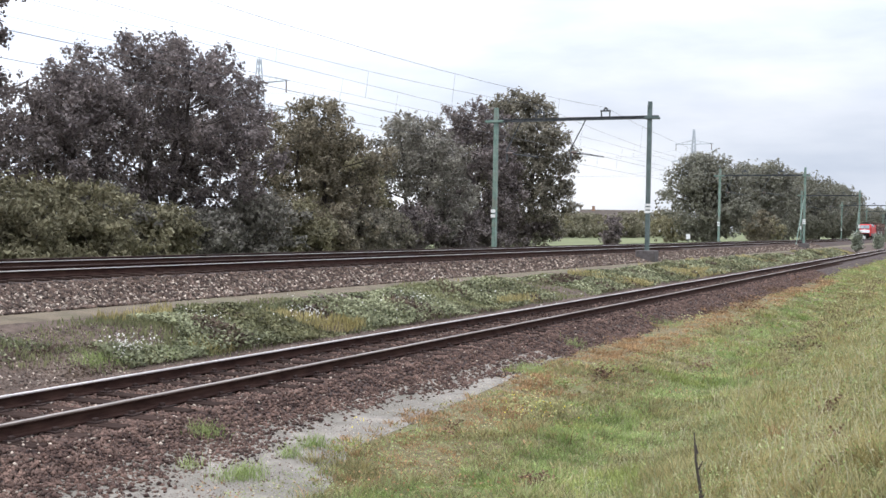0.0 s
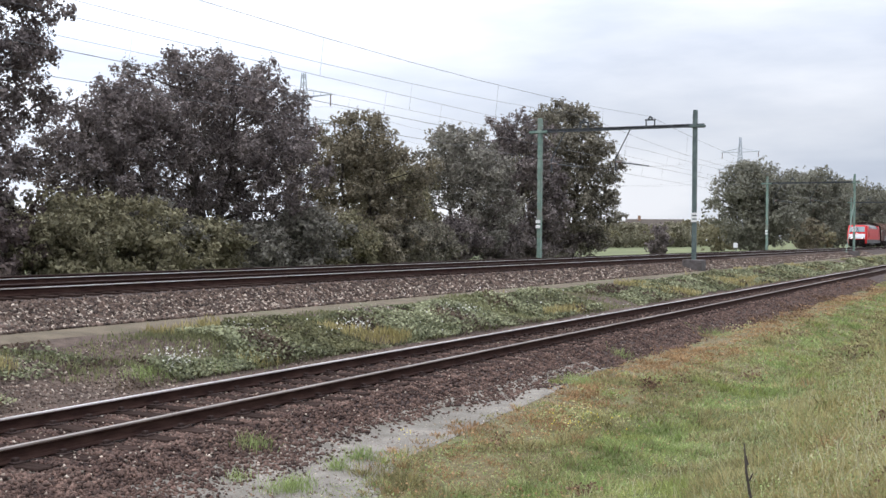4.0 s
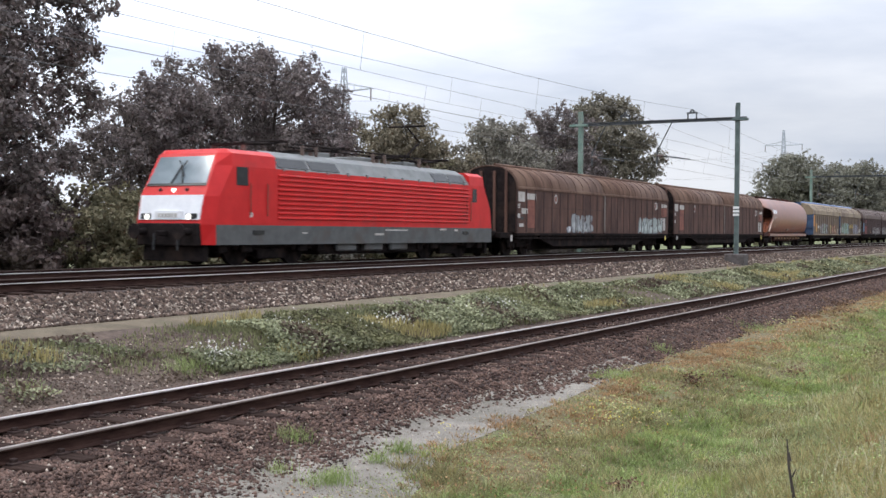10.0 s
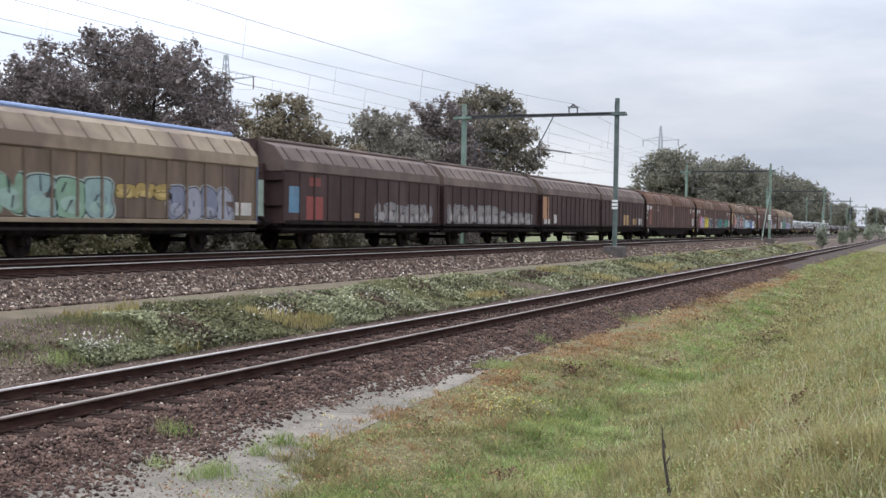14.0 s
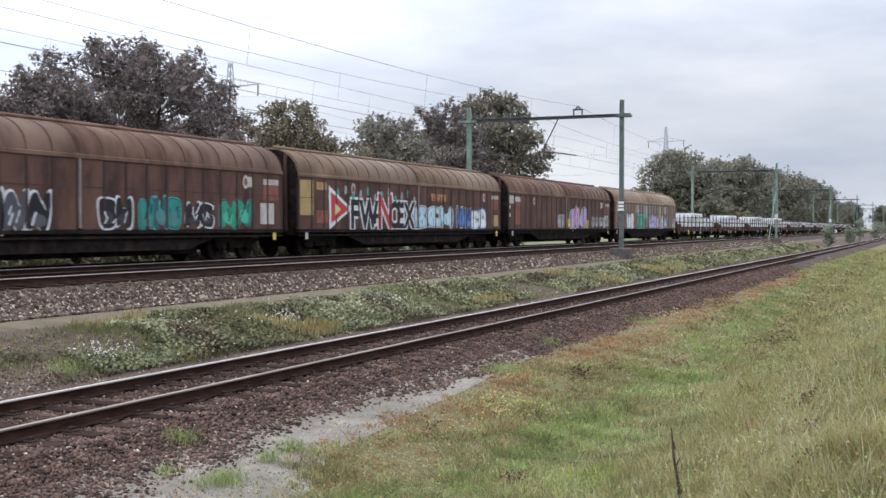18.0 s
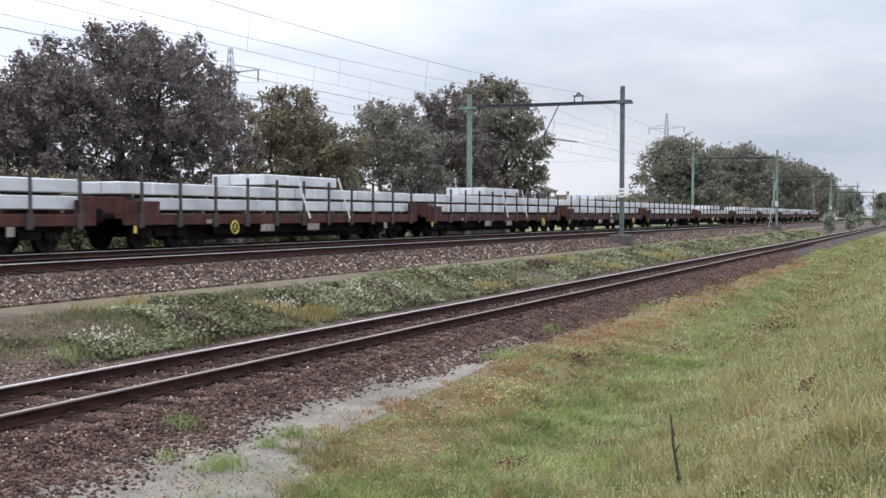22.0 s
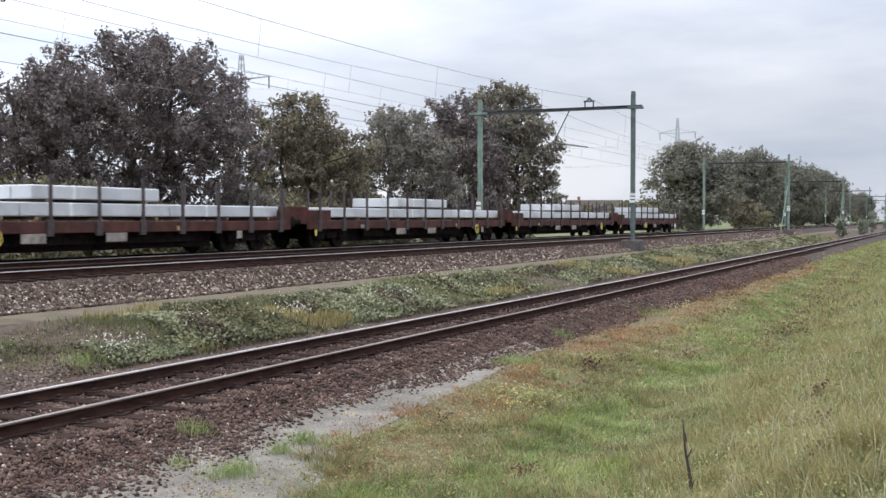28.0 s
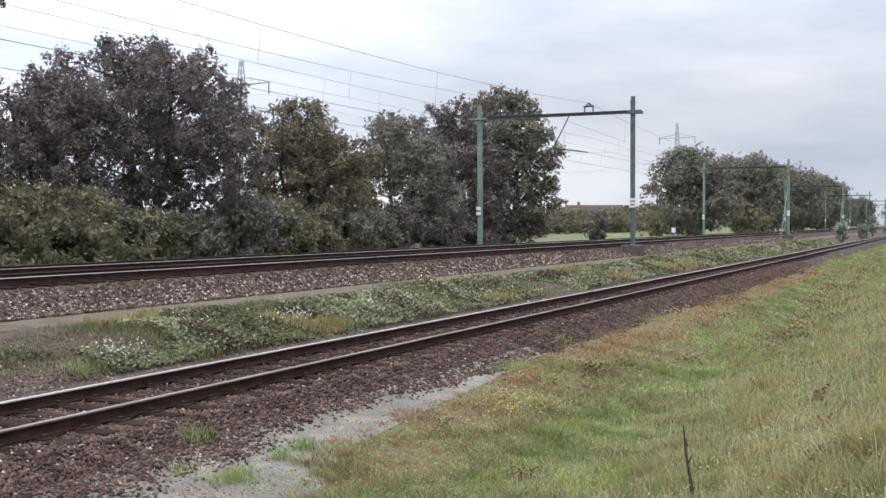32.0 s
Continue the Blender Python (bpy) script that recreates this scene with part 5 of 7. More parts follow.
# ---- the electric locomotive ----
def loco(u):
    v = empty("electric_locomotive", FAR, 0, MAIN_TOP, label="red electric locomotive with a white front band and grey skirt", category="locomotive")
    L = 19.9
    levels = [0.66, 1.26, 2.1, 3.04, 3.42, 3.56]
    fy = [0.62, 0.56, 0.72, 1.22, 1.44, 1.6]
    fw = [1.24, 1.26, 1.27, 1.2, 1.12, 1.0]
    sy = [0.95, 0.95, 1.1, 1.7, 1.7, 1.7]
    sw = [1.5, 1.5, 1.5, 1.5, 1.45, 1.2]

    def ring(k, station):
        if station == 0:
            return fw[k], fy[k]
        if station == 1:
            return sw[k], sy[k]
        if station == 2:
            return sw[k], L - sy[k]
        return fw[k], L - fy[k]

    def skin(ks, stations, ends=(), top=False):
        bm = bmesh.new()
        g = {}

        def vert(k, s, side):
            if (k, s, side) not in g:
                w, y = ring(k, s)
                g[k, s, side] = bm.verts.new((w * side, y, levels[k]))
            return g[k, s, side]
        for k0, k1 in zip(ks, ks[1:]):
            for s0, s1 in zip(stations, stations[1:]):
                for side in (1, -1):
                    bm.faces.new((vert(k0, s0, side), vert(k0, s1, side), vert(k1, s1, side), vert(k1, s0, side)))
            for s in ends:
                bm.faces.new((vert(k0, s, -1), vert(k0, s, 1), vert(k1, s, 1), vert(k1, s, -1)))
        if top:
            for s0, s1 in zip(stations, stations[1:]):
                bm.faces.new((vert(ks[-1], s0, 1), vert(ks[-1], s1, 1), vert(ks[-1], s1, -1), vert(ks[-1], s0, -1)))
        bmesh.ops.recalc_face_normals(bm, faces=bm.faces)
        return bm

    body = part("body_shell", skin([1, 2, 3], [0, 1, 2, 3], (0, 3)), M["red"], v)
    part("skirt", skin([0, 1], [1, 2]), M["loco_grey"], v, "grey lower side panel")
    part("nose_skirt", skin([0, 1], [0, 1], (0,)), M["red"], v)
    part("nose_skirt", skin([0, 1], [2, 3], (3,)), M["red"], v)
    part("cab_roof", skin([3, 4, 5], [0, 1], (0,), True), M["red"], v)
    part("cab_roof", skin([3, 4, 5], [2, 3], (3,), True), M["red"], v)
    part("cab_roof", extrude_y([(1.5, 3.04), (1.45, 3.42), (1.2, 3.56), (-1.2, 3.56), (-1.45, 3.42), (-1.5, 3.04)], 1.7, 3.8), M["red"], v)
    part("cab_roof", extrude_y([(1.5, 3.04), (1.45, 3.42), (1.2, 3.56), (-1.2, 3.56), (-1.45, 3.42), (-1.5, 3.04)], L - 3.0, L - 1.7), M["red"], v)
    roof = part("machine_roof", extrude_y([(1.49, 3.04), (1.19, 3.46), (0.72, 3.66), (-0.72, 3.66), (-1.19, 3.46), (-1.49, 3.04)], 3.8, L - 3.0), M["roof_grey"], v, "pale grey roof section")
    for y0, y1 in ((3.95, 5.6), (5.75, 7.4), (L - 5.9, L - 4.7), (L - 4.6, L - 3.3)):
        bm = bmesh.new()
        vs = [bm.verts.new((1.455 + dx, y, 3.1 + dz) if q == 0 else (1.235 + dx, y, 3.4 + dz)) for dx, dz in ((0, 0), (0.012, 0.012)) for y in (y0, y1) for q in (0, 1)]
        bmesh.ops.convex_hull(bm, input=vs)
        part("roof_grille", bm, M["window_black"], roof)
    for k in range(11):
        y = 4.2 + (L - 7.7) * k / 10
        part("roof_bracket", box(1.44, 1.53, y - 0.05, y + 0.05, 3.0, 3.1), M["roof_grey"], roof)
    # horizontal ribs along the machine room
    for s in (1, -1):
        for k in range(10):
            z = 1.45 + 0.15 * k
            part("side_rib", box(min(s * 1.495, s * 1.535), max(s * 1.495, s * 1.55), 3.9, L - 3.1, z, z + 0.085, 0.025), M["red"], body)
        for y in (2.52, 3.36):
            part("door_handrail", tube((s * 1.53, y, 1.55), (s * 1.53, y, 2.55), 0.016, seg=6), M["patch_red"], v)
        part("cab_door", box(min(s * 1.49, s * 1.505), max(s * 1.49, s * 1.505), 2.6, 3.28, 1.28, 2.98, 0.005), M["red"], v)
        part("cab_window", box(min(s * 1.495, s * 1.512), max(s * 1.495, s * 1.512), 1.86, 2.42, 2.46, 3.02, 0.005), M["window_black"], v)
        part("door_step", box(min(s * 1.4, s * 1.53), max(s * 1.4, s * 1.53), 2.65, 3.2, 0.98, 1.1), M["window_black"], v)
        part("cab_window", box(min(s * 1.495, s * 1.512), max(s * 1.495, s * 1.512), L - 2.75, L - 2.35, 2.34, 2.9, 0.005), M["window_black"], v)
        part("door_step", box(min(s * 1.4, s * 1.53), max(s * 1.4, s * 1.53), L - 3.6, L - 3.1, 1.0, 1.12), M["window_black"], v)
        for y in (L - 3.25, L - 2.9):
            part("door_handrail", tube((s * 1.53, y, 1.55), (s * 1.53, y, 2.5), 0.016, seg=6), M["patch_red"], v)
        for y0, y1, z0, z1 in ((10.3, 11.9, 1.12, 1.17), (9.6, 10.2, 0.95, 1.03), (14.4, 14.9, 1.15, 1.22), (15.6, 15.9, 1.12, 1.2), (2.5, 2.65, 1.5, 1.65), (5.2, 5.5, 1.0, 1.05)):
            plate(v, y0, y1, z0, z1, M["patch_white"], 1.503 if s > 0 else -1.509, "lettering_bar", "small pale lettering bar")
    # front
    for y, d in ((0, 1), (L, -1)):
        def fr(z, w0, w1, z1, out, material, name, label=""):
            bm = bmesh.new()
            vs = []
            for o in (0.0, 0.02):
                for zz, ww in ((z, w0), (z1, w1)):
                    yy = np.interp(zz, levels, fy) - out - o
                    for s in (-1, 1):
                        vs.append(bm.verts.new((ww * s, y + d * yy, zz)))
            bmesh.ops.convex_hull(bm, input=vs)
            return part(name, bm, material, v, label)
        fr(1.4, 1.2, 1.23, 2.14, 0.012, M["loco_white"], "front_band", "white band across the nose")
        glass = fr(2.5, 1.16, 1.06, 3.33, 0.004, M["glass_dark"], "windscreen", "wide sloping windscreen")
        for x, lean in ((-0.2, 0.22), (0.24, -0.2)):
            part("wiper", tube((x, y + d * 0.9, 2.5), (x + lean, y + d * 1.13, 3.05), 0.026, seg=5), M["sign_black"], glass)
            part("wiper", tube((x + lean * 1.9, y + d * 1.0, 2.72), (x + lean * 0.3, y + d * 1.2, 3.2), 0.018, seg=5), M["sign_black"], glass)
        fr(2.42, 1.18, 1.17, 2.5, 0.006, M["window_black"], "windscreen_seal", "black seal under the windscreen")
        for x in (-0.9, 0.9):
            h = part("headlight_housing", box(x - 0.2, x + 0.2, min(y + d * 0.53, y + d * 0.68), max(y + d * 0.53, y + d * 0.68), 1.42, 1.59, 0.03), M["sign_black"], v)
            part("headlight", tube((x - 0.08 * math.copysign(1, x), y + d * 0.53, 1.49), (x - 0.08 * math.copysign(1, x), y + d * 0.515, 1.49), 0.085, seg=14), M["headlight"] if d > 0 else M["glass_dark"], h, "lit round headlight" if d > 0 else "")
        part("top_light", tube((0, y + d * 0.86, 2.28), (0, y + d * 0.76, 2.28), 0.065, seg=14), M["headlight"] if d > 0 else M["glass_dark"], v, "round top headlight")
        for k in range(6):
            part("number_bar", box(-0.38 + 0.13 * k, -0.3 + 0.13 * k, min(y + d * 0.525, y + d * 0.54), max(y + d * 0.525, y + d * 0.54), 1.47, 1.59), M["patch_white"], v)
        part("number_panel", box(-0.52, 0.52, min(y + d * 0.54, y + d * 0.66), max(y + d * 0.54, y + d * 0.66), 1.41, 1.66), M["loco_white"], v)
        for x in (-0.55, 0.5):
            part("marker_hole", tube((x, y + d * 0.88, 2.3), (x, y + d * 0.78, 2.3), 0.05, seg=8), M["sign_black"], v)
        part("buffer_beam", box(-1.235, 1.235, min(y + d * 0.5, y + d * 0.95), max(y + d * 0.5, y + d * 0.95), 0.62, 1.3, 0.04), M["under_black"], v)
        part("rail_guard", box(-1.2, 1.2, min(y + d * 0.75, y + d * 1.0), max(y + d * 0.75, y + d * 1.0), 0.16, 0.62, 0.03), M["under_black"], v)
        for x in (-0.5, 0.45):
            part("air_hose", tube((x, y + d * 0.5, 1.0), (x + 0.05, y + d * 0.4, 0.5), 0.035, seg=6), M["sign_black"], v)
    buffers(v, L)
    # running gear
    for yc in (4.1, L - 4.1):
        b = part("bogie", box(-0.95, 0.95, yc - 0.35, yc + 0.35, 0.5, 0.95), M["under_black"], v)
        for s in (1, -1):
            part("bogie_side_frame", box(min(s * 1.05, s * 1.2), max(s * 1.05, s * 1.2), yc - 2.3, yc + 2.3, 0.55, 0.8, 0.04), M["under_black"], b)
            for dy in (-1.45, 1.45):
                put("wheel", shared("wheel|big", lambda: add_tube(tube((-0.08, 0, 0), (0.08, 0, 0), 0.62, seg=28), (0.06, 0, 0), (0.14, 0, 0), 0.2, seg=12), M["under_black"]), b, m=pose(0.76 * s, yc + dy, 0.62, 0, 0, 0 if s > 0 else 180))
                part("axle_box", box(min(s * 1.15, s * 1.32), max(s * 1.15, s * 1.32), yc + dy - 0.25, yc + dy + 0.25, 0.42, 0.8, 0.04), M["under_black"], b)
                for k in (-0.45, 0.45):
                    part("coil_spring", tube((s * 1.18, yc + dy + k, 0.5), (s * 1.18, yc + dy + k, 0.92), 0.1, seg=10), M["under_black"], b)
            part("damper", tube((s * 1.3, yc - 0.9, 0.7), (s * 1.3, yc + 0.4, 0.72), 0.05, seg=8), M["under_black"], b)
    part("underfloor_box", box(-1.2, 1.2, 6.6, L - 6.6, 0.3, 0.95, 0.05), M["under_black"], v)
    for yc in (4.1, L - 4.1):
        part("traction_motor", box(-0.7, 0.7, yc - 2.2, yc + 2.2, 0.28, 0.9, 0.08), M["under_black"], v)
        for s in (1, -1):
            part("sand_box", box(min(s * 1.0, s * 1.3), max(s * 1.0, s * 1.3), yc - 2.75, yc - 2.35, 0.4, 0.95, 0.04), M["under_black"], v)
            part("sand_box", box(min(s * 1.0, s * 1.3), max(s * 1.0, s * 1.3), yc + 2.3, yc + 2.7, 0.4, 0.95, 0.04), M["under_black"], v)
            part("brake_gear", box(min(s * 0.9, s * 1.12), max(s * 0.9, s * 1.12), yc - 0.7, yc + 0.7, 0.2, 0.55, 0.04), M["under_black"], v)
    for k in range(3):
        part("equipment_box", box(1.2, 1.4, 7.4 + 1.75 * k, 8.6 + 1.75 * k, 0.4, 0.8, 0.05), M["loco_grey"], v)
    # roof gear: folded pantographs, insulators, a busbar
    for yc in (4.4, 8.0, 12.2, L - 4.6):
        bm = bmesh.new()
        for s in (-0.55, 0.55):
            add_tube(bm, (s, yc - 1.1, 3.86), (s * 0.5, yc + 1.0, 4.0), 0.035, seg=6)
        add_tube(bm, (-0.85, yc + 0.9, 4.04), (0.85, yc + 0.9, 4.04), 0.04, seg=6)
        add_tube(bm, (-0.85, yc + 0.6, 4.04), (0.85, yc + 0.6, 4.04), 0.04, seg=6)
        add_box(bm, -0.7, 0.7, yc - 1.2, yc - 1.0, 3.8, 3.88)
        p = part("pantograph", bm, M["under_black"], v)
        for x, y in ((-0.6, yc - 1.1), (0.6, yc - 1.1), (0, yc + 0.7)):
            part("insulator", tube((x, y, 3.62), (x, y, 3.84), 0.08, seg=8), M["porcelain"], p)
    part("busbar", tube((0.35, 6.0, 3.92), (0.35, 14.5, 3.92), 0.025, seg=6), M["under_black"], v)
    part("ac_box", box(-0.6, 0.6, 9.6, 10.9, 3.64, 3.82, 0.03), M["roof_grey"], v)
    # the raised collector
    bm = bmesh.new()
    add_tube(bm, (0, L - 6.0, 3.9), (0, L - 4.6, 4.75), 0.05, seg=6)
    add_tube(bm, (0, L - 4.6, 4.75), (0, L - 5.6, 5.3), 0.04, seg=6)
    add_tube(bm, (-0.85, L - 5.6, 5.32), (0.85, L - 5.6, 5.32), 0.04, seg=6)
    part("raised_pantograph", bm, M["under_black"], v)
    for y in (6.2, 7.0, 10.6, 11.4, 14.0):
        part("roof_insulator", tube((0.75, y, 3.6), (0.75, y, 3.98), 0.07, seg=8), M["porcelain"], v)
    part("busbar", tube((0.75, 5.8, 3.99), (0.75, 14.4, 3.99), 0.03, seg=6), M["under_black"], v)
    for y in (6.9, 10.2, 13.2):
        part("roof_cabinet", box(-0.5, 0.5, y, y + 1.3, 3.64, 3.84, 0.03), M["roof_grey"], v)
    MOVING.append((v, u))
    return v


def lettering(v, word, y0, size, z0, fill, edge, x=1.452, step=0.8):
    """Sprayed capitals, one part a letter, each on a wider outline."""
    for i, ch in enumerate(word):
        for off, colour, dx, name in ((0.11 * min(1.0, size), edge, 0.0, "graffiti_outline"), (0.0, fill[i % len(fill)], 0.006, "graffiti_letter")):
            cu = bpy.data.curves.new("letter", "FONT")
            cu.body, cu.size, cu.extrude, cu.offset = ch, size, 0.002, off + 0.05
            ob = new("letter", cu)
            dg = bpy.context.evaluated_depsgraph_get()
            me = bpy.data.meshes.new_from_object(ob.evaluated_get(dg))
            bpy.data.objects.remove(ob)
            me.materials.clear()
            me.materials.append(paint(*colour))
            put(name, me, v, m=Matrix.Translation((x + dx + 0.002, y0 + i * step, z0)) @ Euler((radians(90), 0, radians(90))).to_matrix().to_4x4() @ Matrix.Diagonal((0.95, 1, 1, 1)))


# ---- the vehicles in order ----
TRAIN = [(k, 323.95 - 28.918 * k + 0.09537 * k * k) for k in range(0, 33)]
MOVING = []


def rows_of(offset):
    """Where a vehicle stands along the line at each time; offset: metres behind the first coupling gap."""
    return [(t, pose(FAR, y + offset, MAIN_TOP)) for t, y in TRAIN]


WHITE, GREY, SKY, BLUE, TEAL, RED_P, PINK, YEL, BLACK, LILAC, ORANGE = (0.7, 0.72, 0.74), (0.32, 0.33, 0.33), (0.42, 0.62, 0.72), (0.06, 0.16, 0.42), (0.03, 0.26, 0.24), (0.5, 0.06, 0.06), (0.6, 0.28, 0.42), (0.68, 0.52, 0.06), (0.015, 0.015, 0.02), (0.42, 0.38, 0.62), (0.5, 0.2, 0.06)
SAGE, MUTE = (0.26, 0.32, 0.26), (0.24, 0.22, 0.21)
BROWN = "brown sliding-wall wagon with rounded roof"
ENDS_F = ((0.75, 1.45, 2.5, 2.95, "patch_white"), (1.7, 2.7, 2.62, 2.9, "patch_white"), (1.75, 2.65, 1.3, 2.6, "patch_red"), (0.7, 0.95, 2.2, 2.4, "patch_white"), (0.7, 0.95, 1.75, 1.95, "patch_white"))


def ends_r(L):
    return ((L - 1.9, L - 0.9, 2.66, 2.86, "patch_white"), (L - 1.9, L - 0.9, 2.1, 2.64, "patch_red"), (L - 2.1, L - 1.2, 1.25, 2.0, "patch_white"), (L - 2.9, L - 2.55, 2.55, 2.9, "patch_white"))


loco(-19.58)
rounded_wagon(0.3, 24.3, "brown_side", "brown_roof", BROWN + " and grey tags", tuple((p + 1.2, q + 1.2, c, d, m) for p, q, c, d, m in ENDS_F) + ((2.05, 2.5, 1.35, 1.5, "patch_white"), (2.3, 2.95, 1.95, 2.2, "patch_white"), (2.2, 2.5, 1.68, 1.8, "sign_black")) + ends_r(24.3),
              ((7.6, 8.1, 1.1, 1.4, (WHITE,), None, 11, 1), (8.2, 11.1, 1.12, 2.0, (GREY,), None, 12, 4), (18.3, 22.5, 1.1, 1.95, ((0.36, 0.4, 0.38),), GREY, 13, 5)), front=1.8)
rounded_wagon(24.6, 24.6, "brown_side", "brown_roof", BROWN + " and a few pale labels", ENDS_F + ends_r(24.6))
tank_wagon(49.2, 17.7)
twin_wagon(66.9, 30.83, "dun_side", "dun_roof", "blue_end", "faded dun twin wagon with blue ends and washed-out graffiti",
           ((1.95, 2.9, 1.85, 2.95, (0.5, 0.24, 0.08)), (3.1, 4.1, 1.35, 2.15, (0.46, 0.25, 0.09)), (4.2, 5.3, 1.7, 1.95, "patch_white"), (14.3, 14.9, 1.25, 1.7, "patch_white"), (16.1, 16.9, 1.25, 1.75, "patch_white"), (28.2, 29.2, 1.3, 1.75, "patch_white"), (29.6, 30.0, 1.3, 2.6, SAGE)),
           ((5.7, 9.2, 1.2, 2.1, ((0.25, 0.25, 0.26), SAGE, (0.22, 0.24, 0.24)), GREY, 21, 3), (10.1, 13.9, 1.2, 2.05, ((0.36, 0.28, 0.12), (0.34, 0.17, 0.11), (0.33, 0.18, 0.12)), (0.3, 0.17, 0.09), 22, 3),
            (17.1, 21.8, 1.2, 2.3, ((0.22, 0.34, 0.24), (0.26, 0.36, 0.34)), (0.36, 0.42, 0.36), 23, 4), (21.9, 24.6, 1.75, 2.2, ((0.36, 0.26, 0.09),), None, 24, 3), (24.4, 28.0, 1.15, 2.15, ((0.2, 0.21, 0.27), (0.3, 0.3, 0.34)), GREY, 25, 4)), front=1.7, back=1.3, mid=0.4)
twin_wagon(97.73, 30.96, "dark_side", "dark_roof", "dark_side", "sooty dark brown twin covered wagon with grey tags",
           ((1.1, 2.0, 1.45, 2.45, (0.13, 0.24, 0.34)), (2.4, 3.7, 1.2, 2.1, (0.27, 0.07, 0.06)), (2.6, 3.5, 2.5, 2.85, (0.2, 0.06, 0.05)), (6.4, 6.8, 1.3, 1.5, "patch_tan")),
           ((8.4, 14.3, 1.15, 1.95, (MUTE,), GREY, 31, 6), (16.4, 23.5, 1.15, 2.05, (MUTE,), GREY, 32, 7), (23.8, 29.4, 1.15, 1.8, (MUTE,), (0.2, 0.19, 0.19), 33, 5)))
twin_wagon(128.69, 28.71, "dark_side", "dark_roof", "dark_side", "sooty dark brown twin covered wagon with tan patches",
           ((0.9, 2.1, 1.5, 2.9, (0.44, 0.24, 0.13)), (1.2, 2.4, 1.2, 1.5, "patch_white"), (3.2, 3.8, 1.25, 1.8, "patch_white"), (24.2, 25.4, 1.25, 1.75, "patch_tan"), (26.2, 27.3, 1.25, 1.75, "patch_white"), (21.2, 22.8, 1.2, 2.0, "patch_tan")))
W = 22.75
rounded_wagon(157.4, W, "brown_side", "brown_roof", BROWN + " and pale labels at its ends", ENDS_F + ends_r(W))
rounded_wagon(157.4 + W, W, "brown_side", "brown_roof", BROWN + " and many small coloured tags", ENDS_F + ends_r(W),
              ((2.7, 5.0, 1.12, 2.2, (PINK, (0.34, 0.4, 0.52)), (0.5, 0.24, 0.26), 41, 2), (5.3, 7.4, 1.15, 2.3, (YEL,), (0.5, 0.38, 0.05), 42, 2), (7.7, 10.2, 1.1, 2.1, (BLACK, (0.08, 0.08, 0.1)), WHITE, 43, 3),
               (12.2, 13.6, 1.15, 2.0, (BLACK,), WHITE, 44, 2), (14.0, 16.0, 1.12, 2.1, (TEAL, (0.03, 0.12, 0.14)), (0.08, 0.4, 0.38), 45, 3), (16.3, 17.8, 1.2, 1.95, (BLACK,), WHITE, 46, 2), (18.2, 20.0, 1.15, 2.05, ((0.04, 0.3, 0.2),), TEAL, 47, 2)))
w8 = rounded_wagon(157.4 + 2 * W, W, "brown_side", "tan_roof", "dark brown sliding-wall wagon with large black and red letters", ((0.75, 1.75, 1.6, 2.95, (0.42, 0.3, 0.13)), (2.0, 2.8, 2.6, 2.9, "patch_tan"), (2.0, 2.9, 1.3, 1.8, "patch_red")) + ends_r(W)[:2] + ((W - 1.7, W - 0.9, 1.2, 1.8, (0.42, 0.33, 0.16)),),
                   ((11.0, 15.4, 1.12, 2.05, (SKY, (0.5, 0.68, 0.76)), (0.72, 0.78, 0.8), 51, 3), (16.0, 17.9, 1.15, 2.1, (BLUE, (0.1, 0.22, 0.5)), WHITE, 52, 3), (17.9, 20.0, 1.12, 2.05, (WHITE,), (0.1, 0.2, 0.5), 53, 2)))
shape_plate(w8, [(3.0, 1.05), (2.95, 2.8), (4.9, 1.9)], 1.456, paint(*WHITE), "graffiti_outline")
shape_plate(w8, [(3.15, 1.3), (3.12, 2.55), (4.63, 1.88)], 1.462, paint(*RED_P), "graffiti_letter")
shape_plate(w8, [(3.45, 1.62), (3.45, 2.1), (3.95, 1.86)], 1.466, paint(0.6, 0.55, 0.3), "graffiti_stroke")
lettering(w8, "FW", 4.75, 1.62, 1.13, (BLACK,), WHITE, step=0.86)
lettering(w8, "+", 6.65, 1.2, 1.2, (BLACK,), WHITE)
lettering(w8, "N", 7.2, 2.05, 1.12, (RED_P,), WHITE)
lettering(w8, "OEX", 8.3, 1.55, 1.14, (BLACK,), WHITE, step=0.8)
for k in range(13):
    y, z = 2.9 + 0.66 * k, 2.25 + 0.14 * (k % 3)
    shape_plate(w8, rounded([(y, z), (y + 0.05, z + 0.3), (y + 0.2, z + 0.34), (y + 0.27, z + 0.1), (y + 0.15, z - 0.08)]), 1.453, paint(*((0.05, 0.34, 0.3) if k % 2 else GREY)), "paint_spot")
rounded_wagon(157.4 + 3 * W, W, "brown_side", "brown_roof", BROWN + " and a lilac and yellow tag", ENDS_F + ends_r(W),
              ((9.6, 11.0, 1.15, 2.0, (GREY,), None, 61, 1), (12.2, 16.0, 1.12, 2.35, (LILAC, PINK, (0.56, 0.5, 0.66)), WHITE, 62, 4), (11.8, 12.3, 1.12, 1.7, (YEL,), None, 63, 1), (16.0, 16.5, 1.12, 1.7, (YEL,), None, 64, 1), (17.2, 19.0, 1.2, 1.9, (MUTE,), None, 65, 2), (19.4, 21.6, 1.2, 1.8, (GREY,), WHITE, 66, 3)))
